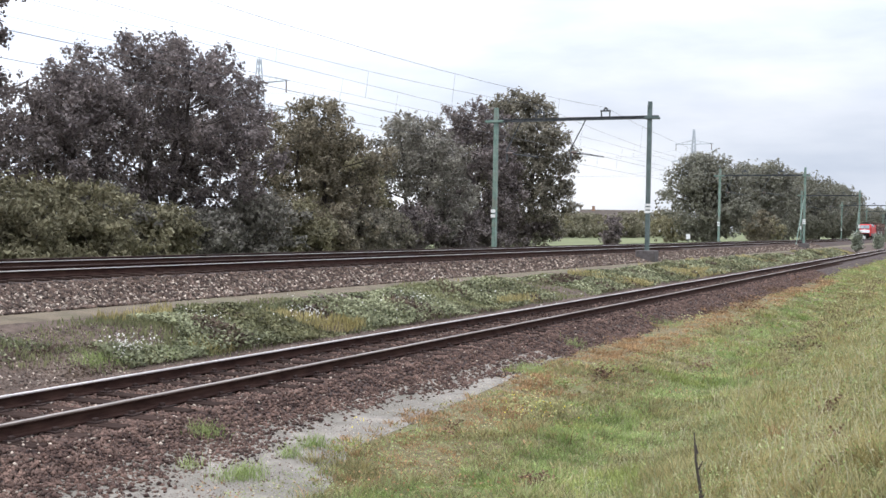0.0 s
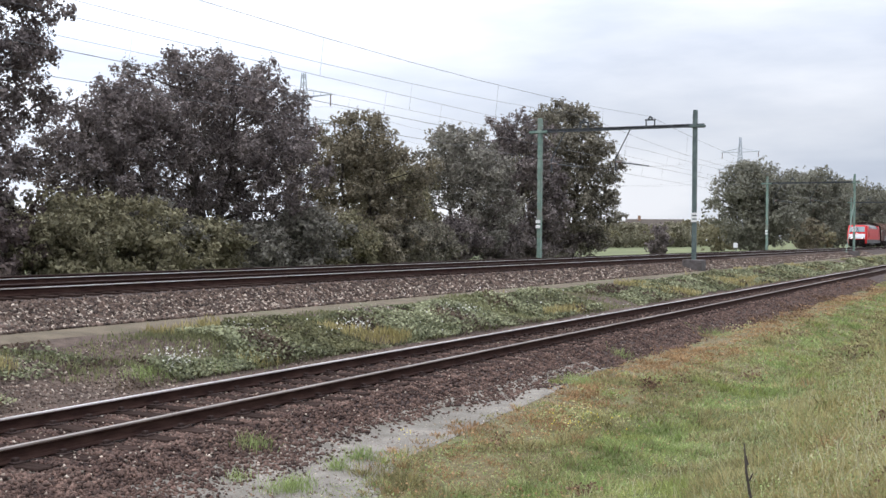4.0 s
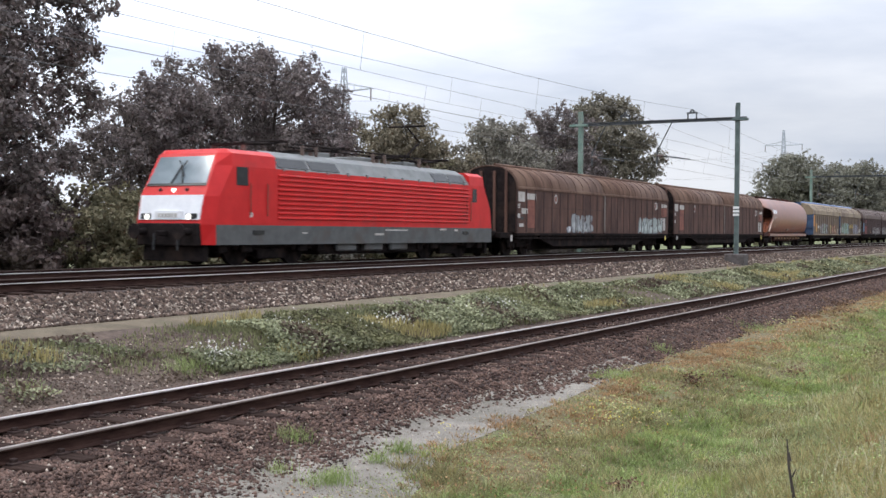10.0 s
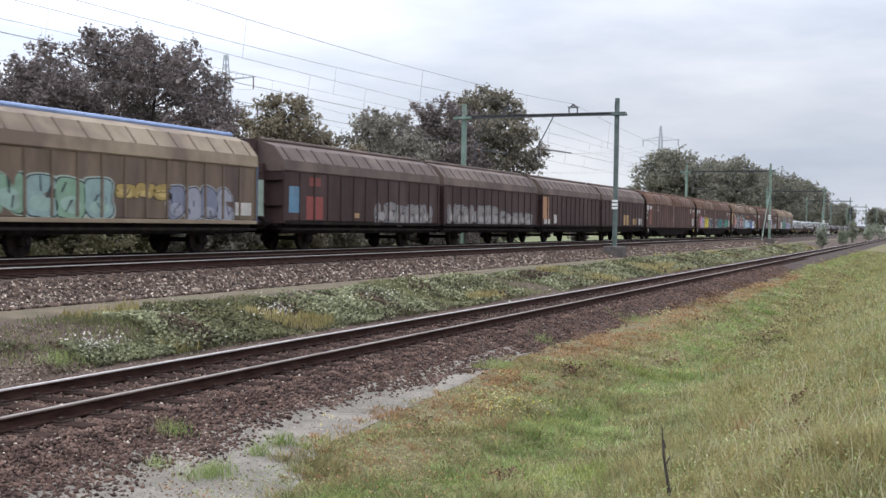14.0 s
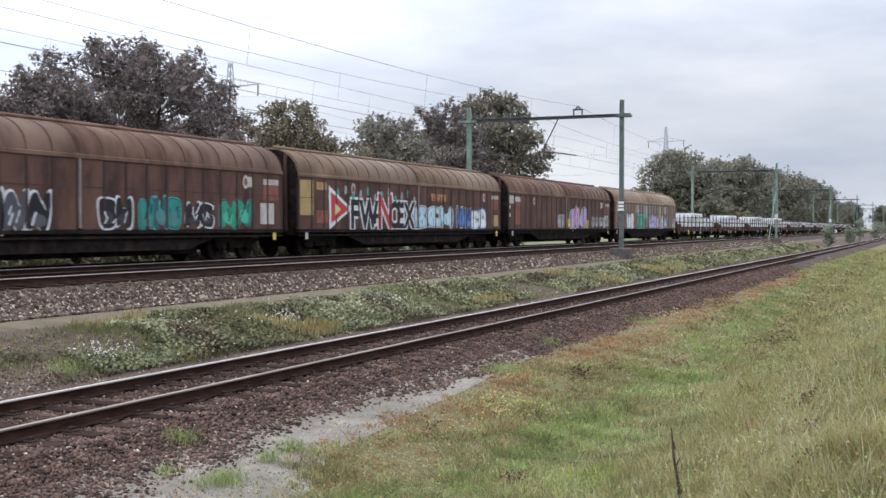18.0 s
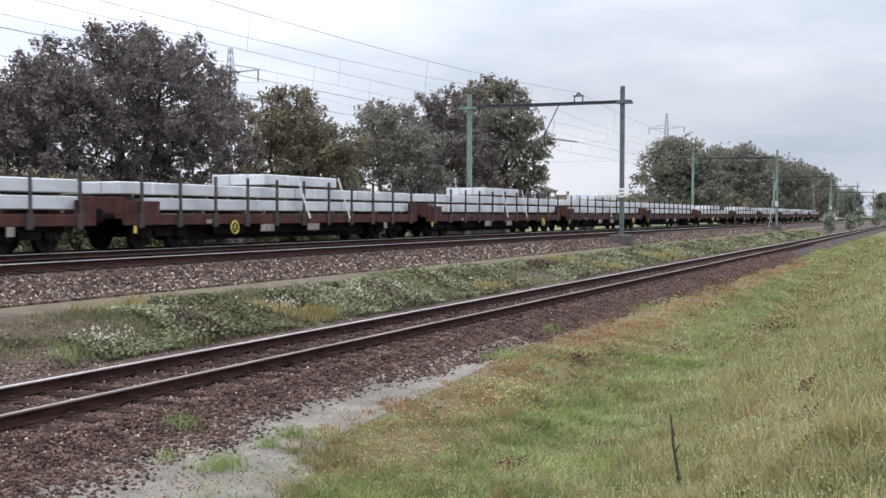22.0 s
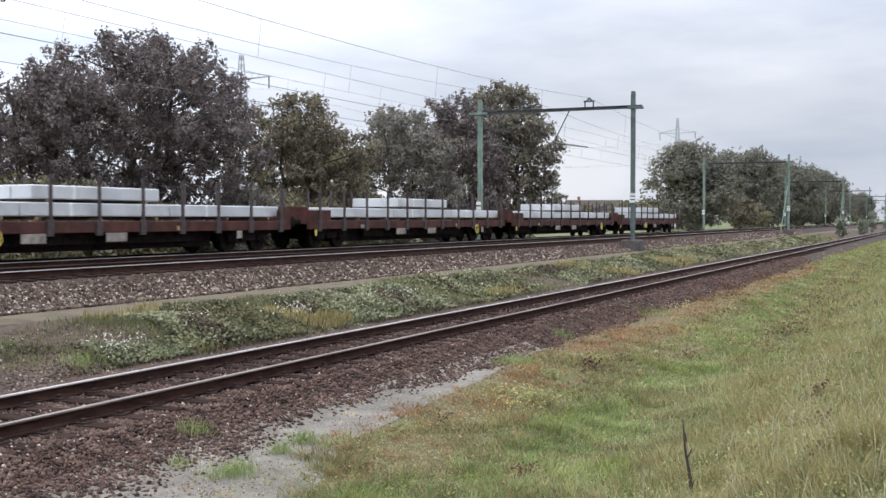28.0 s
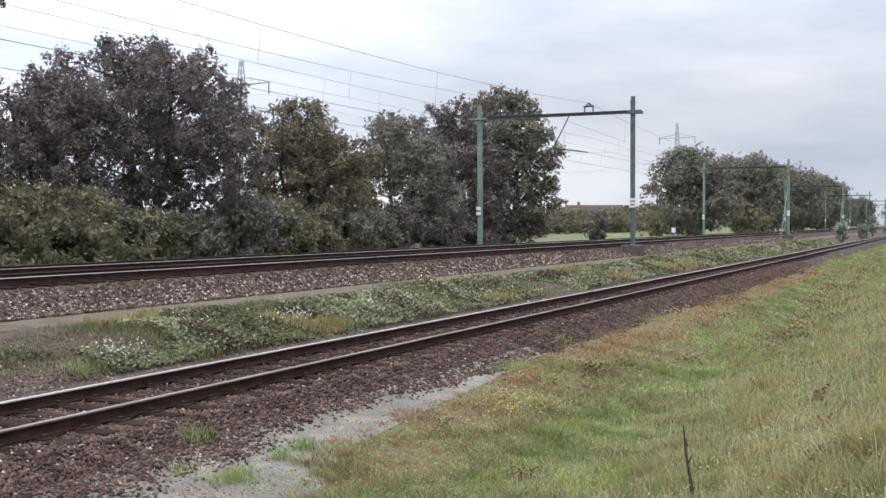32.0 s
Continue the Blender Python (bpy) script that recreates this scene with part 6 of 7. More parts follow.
w10 = rounded_wagon(157.4 + 4 * W, W, "rust_side", "rust_roof", "faded rust-orange sliding-wall wagon with white, green and lilac tags",
              ((1.2, 2.2, 2.3, 2.9, (0.34, 0.36, 0.33)), (7.2, 8.2, 2.3, 2.95, (0.34, 0.38, 0.36)), (10.0, 11.0, 1.9, 2.95, (0.36, 0.38, 0.37)), (15.2, 16.2, 2.2, 2.95, (0.3, 0.34, 0.24)), (17.2, 18.2, 2.3, 2.95, (0.33, 0.34, 0.32)), (8.6, 9.3, 1.5, 1.6, "patch_white"), (21.2, 21.9, 1.1, 1.6, "patch_white")),
              ((1.4, 3.9, 1.12, 2.1, ((0.16, 0.07, 0.05), (0.28, 0.12, 0.08)), None, 71, 3), (4.2, 6.4, 1.1, 2.25, (WHITE,), BLACK, 72, 2),
               (11.8, 15.0, 1.12, 2.1, (LILAC, (0.42, 0.5, 0.74)), PINK, 74, 4), (15.2, 16.9, 1.1, 2.05, (ORANGE, SKY), WHITE, 75, 2), (17.2, 18.4, 1.1, 2.0, ((0.3, 0.42, 0.56),), BLACK, 76, 1), (20.6, 21.8, 1.12, 2.0, (GREY,), None, 77, 1)), rib_mat="dark_side")
lettering(w10, "DEW", 7.4, 1.35, 1.14, ((0.02, 0.2, 0.12), (0.03, 0.26, 0.17)), (0.14, 0.45, 0.36), step=0.85)
lettering(w8, "TRUTH", 12.9, 0.34, 2.45, ((0.5, 0.24, 0.1),), (0.16, 0.08, 0.05), step=0.36)
F0, FL = 157.4 + 5 * W, 21.9
FLAT = "brown flat wagon with stakes carrying white slabs"
for k in range(11):
    hi = FL - 1.1
    top = (8.6, 14.0)
    if k < 4:
        load = [(1.7, hi, 0), (0.7 if k else 1.7, hi, 1), (*top, 2)]
    elif k == 4:
        load = [(1.7, hi, 0), (0.9, hi, 1)]
    else:
        load = [(1.9, hi, 0), (*top, 1)]
    flat_wagon(F0 + FL * k, FL, FLAT + (" three high" if k < 4 else " in two layers" if k < 5 else " in one layer"), load, (5.1, 6.2, 17.4, 17.8, None, 8.3, 17.8, 7.0, 17.0, 17.7, 8.3)[k])


# ---- beyond the railway: pylons and a farmhouse ----
def pylon(x, y, h, label):
    p = empty("pylon", x, y, float(ground_z(x, y)), label=label, category="pylon", group="power line pylons")
    p.rotation_euler[2] = radians(-8)
    legs = [(-1, -1), (1, -1), (1, 1), (-1, 1)]

    def w(z):
        return np.interp(z, [0, h * 0.62, h], [3.4, 1.05, 0.25])
    for sx, sy in legs:
        bm = bmesh.new()
        zs = [0, h * 0.62, h]
        for z0, z1 in zip(zs, zs[1:]):
            add_tube(bm, (sx * w(z0), sy * w(z0), z0), (sx * w(z1), sy * w(z1), z1), 0.11, seg=5)
        part("leg", bm, M["pylon_steel"], p)
    br = bmesh.new()
    zs = [0]
    while zs[-1] < h * 0.97:
        zs.append(min(h, zs[-1] + max(1.6, w(zs[-1]) * 1.7)))
    for z0, z1 in zip(zs, zs[1:]):
        for (ax, ay), (bx, by) in zip(legs, legs[1:] + legs[:1]):
            add_tube(br, (ax * w(z0), ay * w(z0), z0), (bx * w(z1), by * w(z1), z1), 0.05, seg=4)
            add_tube(br, (bx * w(z0), by * w(z0), z0), (ax * w(z1), ay * w(z1), z1), 0.05, seg=4)
    part("bracing", br, M["pylon_steel"], p)
    for z, a in ((h * 0.86, 7.8), (h * 0.70, 9.0)):
        for s in (1, -1):
            bm = bmesh.new()
            for yy in (-0.5, 0.5):
                add_tube(bm, (s * w(z), yy, z), (s * a, 0, z + 0.15), 0.1, seg=5)
                add_tube(bm, (s * w(z), yy, z + 1.5), (s * a, 0, z + 0.15), 0.08, seg=5)
            for q in (0.3, 0.55, 0.78):
                xx = s * (w(z) + (a - w(z)) * q)
                add_tube(bm, (xx, 0, z + 0.1), (xx, 0, z + 1.5 * (1 - q) + 0.1), 0.06, seg=4)
            arm = part("crossarm", bm, M["pylon_steel"], p)
            part("insulator_string", tube((s * a * 0.92, 0, z), (s * a * 0.92, 0, z - 2.2), 0.13, seg=6), M["porcelain"], arm)
    return p


PYL = "grey steel lattice pylon far behind the trees"
PA, PB, PH = (-129.5, 190.5), (-97.0, 439.5), (35.0, 41.4)
pylon(*PA, PH[0], PYL)
pylon(*PB, PH[1], PYL)
for z_share in (0.86, 0.70):
    for s in (-7.2, 7.2):
        pts = []
        ends = [(PA[0] - 32.5, PA[1] - 249, PH[0]), (*PA, PH[0]), (*PB, PH[1]), (PB[0] + 32.5, PB[1] + 249, PH[1])]
        for a, b in zip(ends, ends[1:]):
            for k in range(10):
                q = k / 10
                h = (a[2] * (1 - q) + b[2] * q) * z_share - 2 - 7 * 4 * q * (1 - q)
                pts.append((a[0] + (b[0] - a[0]) * q + s, a[1] + (b[1] - a[1]) * q + 1.0, h))
        cable("power_line", pts, 0.018, "thin grey conductor strung between the pylons", "power line")

house = empty("farmhouse", -116, 390, float(ground_z(-116, 390)) - 0.5, label="long low brick farmhouse with a dark tiled roof beyond the hedge", category="house")
house.rotation_euler[2], house.scale = radians(18), (1.3, 1.3, 1.25)
part("wall", box(-8.5, 8.5, -4, 4, 0, 4.2), M["house_brick"], house)
bm = bmesh.new()
hv = [bm.verts.new(c) for c in ((-8.9, -4.5, 3.9), (8.9, -4.5, 3.9), (8.9, 4.5, 3.9), (-8.9, 4.5, 3.9), (-7.6, 0, 7.6), (7.6, 0, 7.6))]
bmesh.ops.convex_hull(bm, input=hv)
hr = part("roof", bm, M["roof_tile"], house)
part("chimney", box(-4.4, -3.6, -0.5, 0.5, 7.0, 8.6), M["house_brick"], hr)
for k in range(4):
    part("window", box(-6.6 + 3.8 * k, -5.0 + 3.8 * k, -4.05, -3.95, 1.4, 2.9), M["window_black"], house)


# ---- lineside things ----
def signal(x, y, h, label):
    s = empty("railway_signal", x, y, float(ground_z(x, y)), label=label, category="signal")
    part("post", tube((0, 0, -0.2), (0, 0, h), 0.09), M["mast_grey"], s)
    hd = part("signal_head", box(-0.35, 0.35, -0.12, 0.12, h - 1.4, h, 0.06), M["sign_black"], s)
    for k in range(3):
        part("lens", tube((0, -0.12, h - 0.3 - 0.4 * k), (0, -0.2, h - 0.3 - 0.4 * k), 0.12, seg=10), M["glass_dark"], hd)
    lad = bmesh.new()
    for sx in (-0.2, 0.2):
        add_tube(lad, (sx, 0.35, 0), (sx, 0.2, h - 1.5), 0.025, seg=5)
    part("ladder", lad, M["mast_grey"], s)


signal(-16.2, 268, 6.6, "dark railway signal on a post beside the main line")
for x, y, h in ((-16.4, 196, 1.9), (-16.4, 212, 1.4), (-26.4, 118, 1.3)):
    b = empty("marker_board", x, y, float(ground_z(x, y)), label="small white marker board on a short post", category="sign")
    part("post", tube((0, 0, -0.1), (0, 0, h), 0.04), M["mast_grey"], b)
    part("board", box(-0.22, 0.22, -0.06, -0.04, h - 0.5, h), M["sign_white"], b)
for y in (132.1, 203.3):
    st = empty("stay", -16.57, y, 1.0, label="slanting steel stay bracing a catenary post", category="stay")
    part("strut", tube((-0.1, -5.6, -0.1), (-0.05, -0.2, 5.2), 0.045), M["mast_green"], st)

# the dry stalk in the ditch
stalk = empty("dry_stalk", -2.06, 10.06, -0.36, label="single dark dry weed stalk in the grass", category="weed")
part("stem", add_tube(add_tube(tube((0, 0, -0.1), (-0.03, 0.02, 0.22), 0.014, 0.012, 6), (-0.03, 0.02, 0.21), (-0.06, 0, 0.42), 0.012, 0.009, 6), (-0.06, 0, 0.41), (-0.08, 0.02, 0.62), 0.009, 0.004, 6), M["bark"], stalk)
stalk.scale = (1.3, 1.3, 1.25)
for k in range(4):
    z = 0.14 + 0.11 * k
    part("seed_pod", tube((-0.1 * z - 0.005, 0.01, z), (-0.1 * z + 0.018 * (-1) ** k, 0.02, z + 0.06), 0.007, 0.003, 5), M["bark"], stalk)


# ---- grass, weeds, stones ----
def noise2(x, y, s, seed):
    """Smooth patches between 0 and 1."""
    rs = np.random.RandomState(seed)
    v = np.zeros_like(x)
    for k in range(7):
        a, ph = rs.uniform(0, 2 * math.pi), rs.uniform(0, 2 * math.pi)
        f = s * rs.uniform(0.5, 1.9)
        v += np.sin(f * (x * math.cos(a) + y * math.sin(a)) + ph)
    return 0.5 + v / 7.5


def spread(rs, n, x0, x1, y0, y1, power=1.6):
    """Places along the line, thinning out with distance."""
    q = rs.uniform(0, 1, n)
    e = 1 - power
    y = (y0 ** e + q * (y1 ** e - y0 ** e)) ** (1 / e)
    return rs.uniform(x0, x1, n), y


def blades(name, rs, x, y, h, w, material, label, lean=0.35, cat="grass", aim=None):
    """Bent blades of two joined pieces, their feet on the ground; aim: the side to which each one leans."""
    n = len(x)
    z = ground_z(x, y) - 0.015
    a = rs.uniform(0, 2 * math.pi, n)
    d = np.stack([np.cos(a), np.sin(a), np.zeros(n)], 1)
    b = rs.uniform(0, 2 * math.pi, n) if aim is None else aim + rs.normal(0, 0.5, n)
    t = np.stack([np.cos(b), np.sin(b), np.zeros(n)], 1) * (h * lean * rs.uniform(0.2, 1.0, n))[:, None]
    base = np.stack([x, y, z], 1)
    up = np.array([0, 0, 1.0])
    mid = base + up * (h * 0.5)[:, None] + t * 0.3
    tip = base + up * (h * rs.uniform(0.75, 1.0, n))[:, None] + t
    ww = (w * 0.5)[:, None] * d
    v = np.stack([base, mid + ww, tip, mid - ww], 1).reshape(-1, 3)
    return tagged(put(name, soup(name, v, 4, material)), label, cat, kind="stuff")


rs = np.random.RandomState(77)
D = lambda x, y: np.sqrt(x * x + y * y)


def verge_edge(x, y):
    """Where the sand or the ballast ends and the weeds begin."""
    return np.interp(y, [8, 10, 12, 17.4, 22, 150], [-5.8, -6.15, -6.95, -7.45, -7.8, -7.85]) + 0.5 * (noise2(x, y, 1.4, 3) - 0.5) + 0.3 * (noise2(x, y, 5, 33) - 0.5)


# the verge grows in clumps: rusty patches by the path, a green hollow, mixed grey-green and straw up the bank
n_clump, per = 46000, 14
cx, cy = spread(rs, n_clump, -8.2, 1.4, 5.0, 150, 1.5)
edge = verge_edge(cx, cy)
ok = (cx > edge) & (rs.uniform(0, 1, n_clump) < 0.3 + 0.7 * np.clip((cx - edge) / 0.7, 0, 1))
cx, cy, edge = cx[ok], cy[ok], edge[ok]
chance = rs.uniform(0, 1, len(cx))
middle = -4.75 - 0.05 * np.clip(cy - 26, 0, 40)
across = (cx - middle) / (1.15 + 0.25 * np.clip((20 - cy) / 8, 0, 1))
rust = 0.62 * np.clip((middle - 0.9 - cx) / 0.6, 0, 1) * (0.25 + noise2(cx, cy, 2.2, 4))
for px, py, rx, ry in ((-7.1, 26.5, 1.5, 6.0), (-7.0, 34.5, 1.2, 6.0), (-6.35, 15.2, 0.7, 1.6), (-6.0, 12.4, 0.6, 1.0), (-7.0, 19.0, 0.4, 1.4), (-7.1, 45, 1.1, 8), (-7.2, 60, 1.1, 12)):
    rust = np.maximum(rust, 1.3 * (1 - ((cx - px) / rx) ** 2 - ((cy - py) / ry) ** 2))
rust += 0.35 * (noise2(cx, cy, 5.0, 44) - 0.5)
lush = 1.05 - np.abs(across) + 0.7 * (noise2(cx, cy, 1.3, 5) - 0.5) + 0.7 * (noise2(cx, cy, 4.0, 45) - 0.5)
bank = np.clip((cx - middle - 0.7) / 1.2, 0, 1)
straw = 0.14 + 0.75 * bank * (0.35 + 0.75 * noise2(cx, cy, 1.1, 55)) * np.clip((cx + 4.2) / 2.2, 0.25, 1.0)
kind = np.where(rust > 0.75 * chance + 0.1, 2, np.where(lush > 0.15 + 0.9 * chance, 0, 9))
dice = rs.uniform(0, 1, len(cx))
rest = kind == 9
kind[rest & (dice < straw)] = 1
grey = 0.1 + 0.5 * bank + 0.5 * (noise2(cx, cy, 0.8, 57) - 0.5)
kind[rest & (dice >= straw)] = np.where(rs.uniform(0, 1, len(cx)) < grey, 4, 3)[rest & (dice >= straw)]
kind[(kind == 0) & (rs.uniform(0, 1, len(cx)) < 0.16)] = 4
kind[(kind == 4) & (noise2(cx, cy, 1.7, 58) > 0.52) & (rs.uniform(0, 1, len(cx)) < 0.6)] = 0
kind[(kind != 2) & (noise2(cx, cy, 3.1, 81) + 0.5 * (rs.uniform(0, 1, len(cx)) - 0.5) > 0.86) & (cx < -3.2)] = 5
size = rs.uniform(0.6, 1.5, len(cx))
tuft = np.clip(0.55 * noise2(cx, cy, 2.6, 6) + 0.6 * noise2(cx, cy, 6.0, 66) - 0.05, 0.05, 1.1)
tall = (0.04 + 0.14 * tuft ** 1.5 + 0.06 * bank * (0.4 + tuft)) * size * np.where(rust > 0.3, 0.55, 1.0) * np.where(kind == 2, 1.0, np.where(kind == 5, 1.0, np.where(kind == 0, 0.72, 1.0)))
wide = 0.003 + 0.00072 * D(cx, cy)
r = (0.03 + 0.05 * rs.uniform(0, 1, len(cx))) * (1 + cy / 22)
pick = np.repeat(np.arange(len(cx)), per)
a, q = rs.uniform(0, 2 * math.pi, len(pick)), np.abs(rs.normal(0, 1, len(pick)))
bx, by = cx[pick] + np.cos(a) * q * r[pick], cy[pick] + np.sin(a) * q * r[pick] * 1.3
bh = np.clip(tall[pick] * (1.15 - 0.25 * q) * rs.uniform(0.6, 1.25, len(pick)), 0.025, 0.42)
VERGE = (("green_grass", "grass_green", "fresh green grass in the hollow beside the path", 0.8, 1.0, "grass"), ("straw_grass", "grass_straw", "yellowing grass on the bank", 0.6, 0.8, "grass"), ("rusty_weed", "grass_rust", "low rust-coloured weeds along the path", 0.9, 1.0, "weeds"),
         ("olive_weed", "grass_olive", "low olive and yellowish weeds in the verge", 0.9, 1.0, "weeds"), ("grey_grass", "grass_grey", "grey-green grass and herbs on the bank", 0.8, 0.9, "grass"), ("lime_grass", "grass_lime", "bright yellowish green tufts of grass in the verge", 0.6, 0.9, "grass"))
for k, (name, m, label, lean, thin, cat) in enumerate(VERGE):
    sel = kind[pick] == k
    blades(name, rs, bx[sel], by[sel], bh[sel], wide[pick][sel] * thin, M[m], label, lean, cat, a[sel])
# taller seeding stalks on the bank
sx, sy = spread(rs, 5200, -4.0, 1.2, 6.0, 60, 1.5)
blades("seed_stalk", rs, sx, sy, rs.uniform(0.22, 0.5, len(sx)) * (0.6 + 0.4 * np.clip((sx + 3.5) / 2, 0, 1)), 0.003 + 0.0004 * D(sx, sy), M["grass_pale"], "thin dry seeding stalks standing above the grass", 0.5)
# the far side of the bank
x, y = spread(rs, 50000, 0.6, 20, 14, 220, 1.4)
blades("bank_grass", rs, x, y, 0.32 * rs.uniform(0.4, 1.3, len(x)), 0.006 + 0.0009 * D(x, y), M["grass_straw"], "tall yellowing grass on top of the bank")
# tufts on the path and in the ballast
tx, ty = [], []
for cx, cy, n, r in ((-6.85, 10.0, 300, 0.13), (-6.95, 9.75, 120, 0.1), (-7.1, 11.7, 260, 0.09), (-7.0, 11.05, 150, 0.07), (-8.16, 11.0, 160, 0.1), (-7.55, 9.9, 60, 0.06), (-7.3, 19.8, 520, 0.2), (-7.6, 31.6, 320, 0.3), (-7.9, 24.2, 130, 0.15), (-12.95, 14.4, 420, 0.2), (-12.75, 16.0, 200, 0.15), (-12.9, 11.1, 160, 0.14), (-12.9, 17.0, 200, 0.25)):
    tx.append(rs.normal(cx, r, n))
    ty.append(rs.normal(cy, r * 1.2, n))
tx, ty = np.concatenate(tx), np.concatenate(ty)
blades("path_tuft", rs, tx, ty, 0.2 * rs.uniform(0.25, 1.3, len(tx)), 0.007 * np.ones(len(tx)), M["grass_green"], "small grass tufts on the sandy path", 0.8)
# between the tracks
x, y = spread(rs, 66000, -15.9, -12.5, 9, 150, 1.5)
patch = noise2(x, y, 0.9, 8)
bare = ((y < 14.6) & (x > -13.5) & (noise2(x, y, 1.3, 9) > 0.3)) | (rs.uniform(0, 1, len(x)) < np.where(y < 16.5, 0.72, 0.35)) | (x < -15.35 + 0.9 * (noise2(x, y, 1.0, 19) - 0.5))
k = ~bare & (patch < 0.62)
blades("slope_grass", rs, x[k], y[k], (0.05 + 0.17 * patch[k]) * rs.uniform(0.6, 1.3, k.sum()), 0.008 + 0.0009 * D(x[k], y[k]), M["grass_slope"], "rough green grass on the slope between the tracks")
spot = np.maximum.reduce([1 - ((x - px) / 0.35) ** 2 - ((y - py) / ry) ** 2 for px, py, ry in ((-12.9, 22.4, 1.0), (-12.95, 34.0, 2.0), (-12.8, 17.4, 0.6), (-13.3, 61.5, 4.0), (-13.2, 48, 2.6))])
k = (~bare & (patch > 0.7)) | (spot > 0)
blades("slope_weed", rs, x[k], y[k], 0.24 * rs.uniform(0.5, 1.3, k.sum()), 0.007 + 0.0008 * D(x[k], y[k]), M["grass_straw"], "yellow dry weeds on the slope between the tracks", cat="weeds")
x, y = spread(rs, 9000, -30.5, -27.0, 12, 160, 1.3)
blades("trackside_grass", rs, x, y, 0.35 * rs.uniform(0.5, 1.3, len(x)), 0.012 + 0.0009 * D(x, y), M["grass_green"], "rough grass behind the far track")


def leaf_carpet(name, rs, x, y, h, size, material, label, cat="weeds"):
    n = len(x)
    c = np.stack([x, y, ground_z(x, y) + h], 1)
    nrm = rs.normal(size=(n, 3)) * 0.6 + np.array([0.25, 0, 0.9])
    nrm /= np.linalg.norm(nrm, axis=1)[:, None]
    a = np.cross(nrm, rs.normal(size=(n, 3)))
    a /= np.linalg.norm(a, axis=1)[:, None]
    b = np.cross(nrm, a)
    a, b = a * size[:, None], b * (size * 0.7)[:, None]
    v = np.stack([c - a, c - b, c + a, c + b], 1).reshape(-1, 3)
    return tagged(put(name, soup(name, v, 4, material)), label, cat, kind="stuff")


x, y = spread(rs, 24000, -6.9, 0.5, 7, 70, 1.6)
k = noise2(x, y, 1.9, 71) + 0.4 * noise2(x, y, 6, 72) > 0.78
x, y = x[k], y[k]
wr = (x < -4.4) & (rs.uniform(0, 1, len(x)) < 0.55)
hh = rs.uniform(0.02, 0.16, len(x))
leaf_carpet("rusty_leaf", rs, x[wr], y[wr], hh[wr], 0.01 + 0.0007 * D(x[wr], y[wr]), M["grass_rust"], "small rust-coloured leaves of weeds along the path")
# small herb leaves and seed heads give the bank its grain
x, y = spread(rs, 120000, -6.6, 1.2, 6, 90, 1.55)
up = np.clip((x + 4.6) / 2.5, 0.25, 1)
hh = rs.uniform(0.03, 0.26, len(x)) * up
tone = rs.uniform(0, 1, len(x)) + 0.5 * (noise2(x, y, 1.6, 73) - 0.5) + 0.5 * (noise2(x, y, 5.0, 74) - 0.5)
for lo, hi, m, name, label in ((-9, 0.42, "grass_green", "verge_leaf", "small green leaves of herbs among the grass"), (0.42, 0.72, "grass_grey", "herb_leaf", "small grey-green leaves of herbs on the bank"), (0.72, 0.9, "grass_olive", "olive_leaf", "small olive leaves of herbs on the bank"), (1.16, 9, "grass_pale", "seed_head", "pale dry seed heads among the grass")):
    k = (tone >= lo) & (tone < hi)
    leaf_carpet(name, rs, x[k], y[k], hh[k], (0.007 + 0.00055 * D(x[k], y[k])) * rs.uniform(0.5, 1.2, k.sum()), M[m], label)
wx, wy, wh = [], [], []
for py in np.arange(25.0, 74.0, 1.6):
    px, n = -3.75 - 0.3 * np.clip((py - 27) / 8, 0, 2) + rs.normal(0, 0.22), 150
    a, q = rs.uniform(0, 2 * math.pi, n), np.sqrt(rs.uniform(0, 1, n))
    r = rs.uniform(0.2, 0.5)
    wx.append(px + np.cos(a) * q * r)
    wy.append(py + np.sin(a) * q * r * 2.2)
    wh.append(rs.uniform(0.2, 1.0, n) * (1 - 0.6 * q ** 2) * rs.uniform(0.25, 0.5))
wx, wy, wh = np.concatenate(wx), np.concatenate(wy), np.concatenate(wh)
brown = rs.uniform(0, 1, len(wx)) < 0.2 + 0.5 * (noise2(wx, wy, 3.0, 75) - 0.5)
for k, m, name, label in ((brown, "leaf_dock", "brown_bramble", "withered brown leaves of brambles along the bank"), (~brown, "grass_olive", "bank_bramble", "olive brambles in a broken row along the bank")):
    leaf_carpet(name, rs, wx[k], wy[k], wh[k], (0.012 + 0.0006 * D(wx[k], wy[k])) * rs.uniform(0.6, 1.2, k.sum()), M[m], label)
x, y = spread(rs, 98000, -15.25, -12.5, 9, 140, 1.5)
hump = noise2(x, y, 1.5, 11)
k = (noise2(x, y, 0.55, 12) > 0.22) & ~((y < 14.6) & (x > -13.5) & (noise2(x, y, 1.6, 14) > 0.2)) & ~((y < 14.8) & (rs.uniform(0, 1, len(x)) < 0.8))
k &= np.maximum.reduce([1 - ((x - px) / 0.32) ** 2 - ((y - py) / ry) ** 2 for px, py, ry in ((-12.9, 22.4, 0.8), (-12.95, 34.0, 1.7), (-13.3, 61.5, 3.5))]) < 0
x, y, hump = x[k], y[k], hump[k]
dark = noise2(x, y, 0.8, 15) + 0.6 * (rs.uniform(0, 1, len(x)) - 0.5) > 0.72
red = noise2(x, y, 1.7, 13) + 0.5 * (rs.uniform(0, 1, len(x)) - 0.5) > 0.92 - 0.5 * (y < 14.8)
red |= (((x + 14.3) / 0.5) ** 2 + ((y - 42.8) / 1.8) ** 2 < 1) & (rs.uniform(0, 1, len(x)) < 0.85)
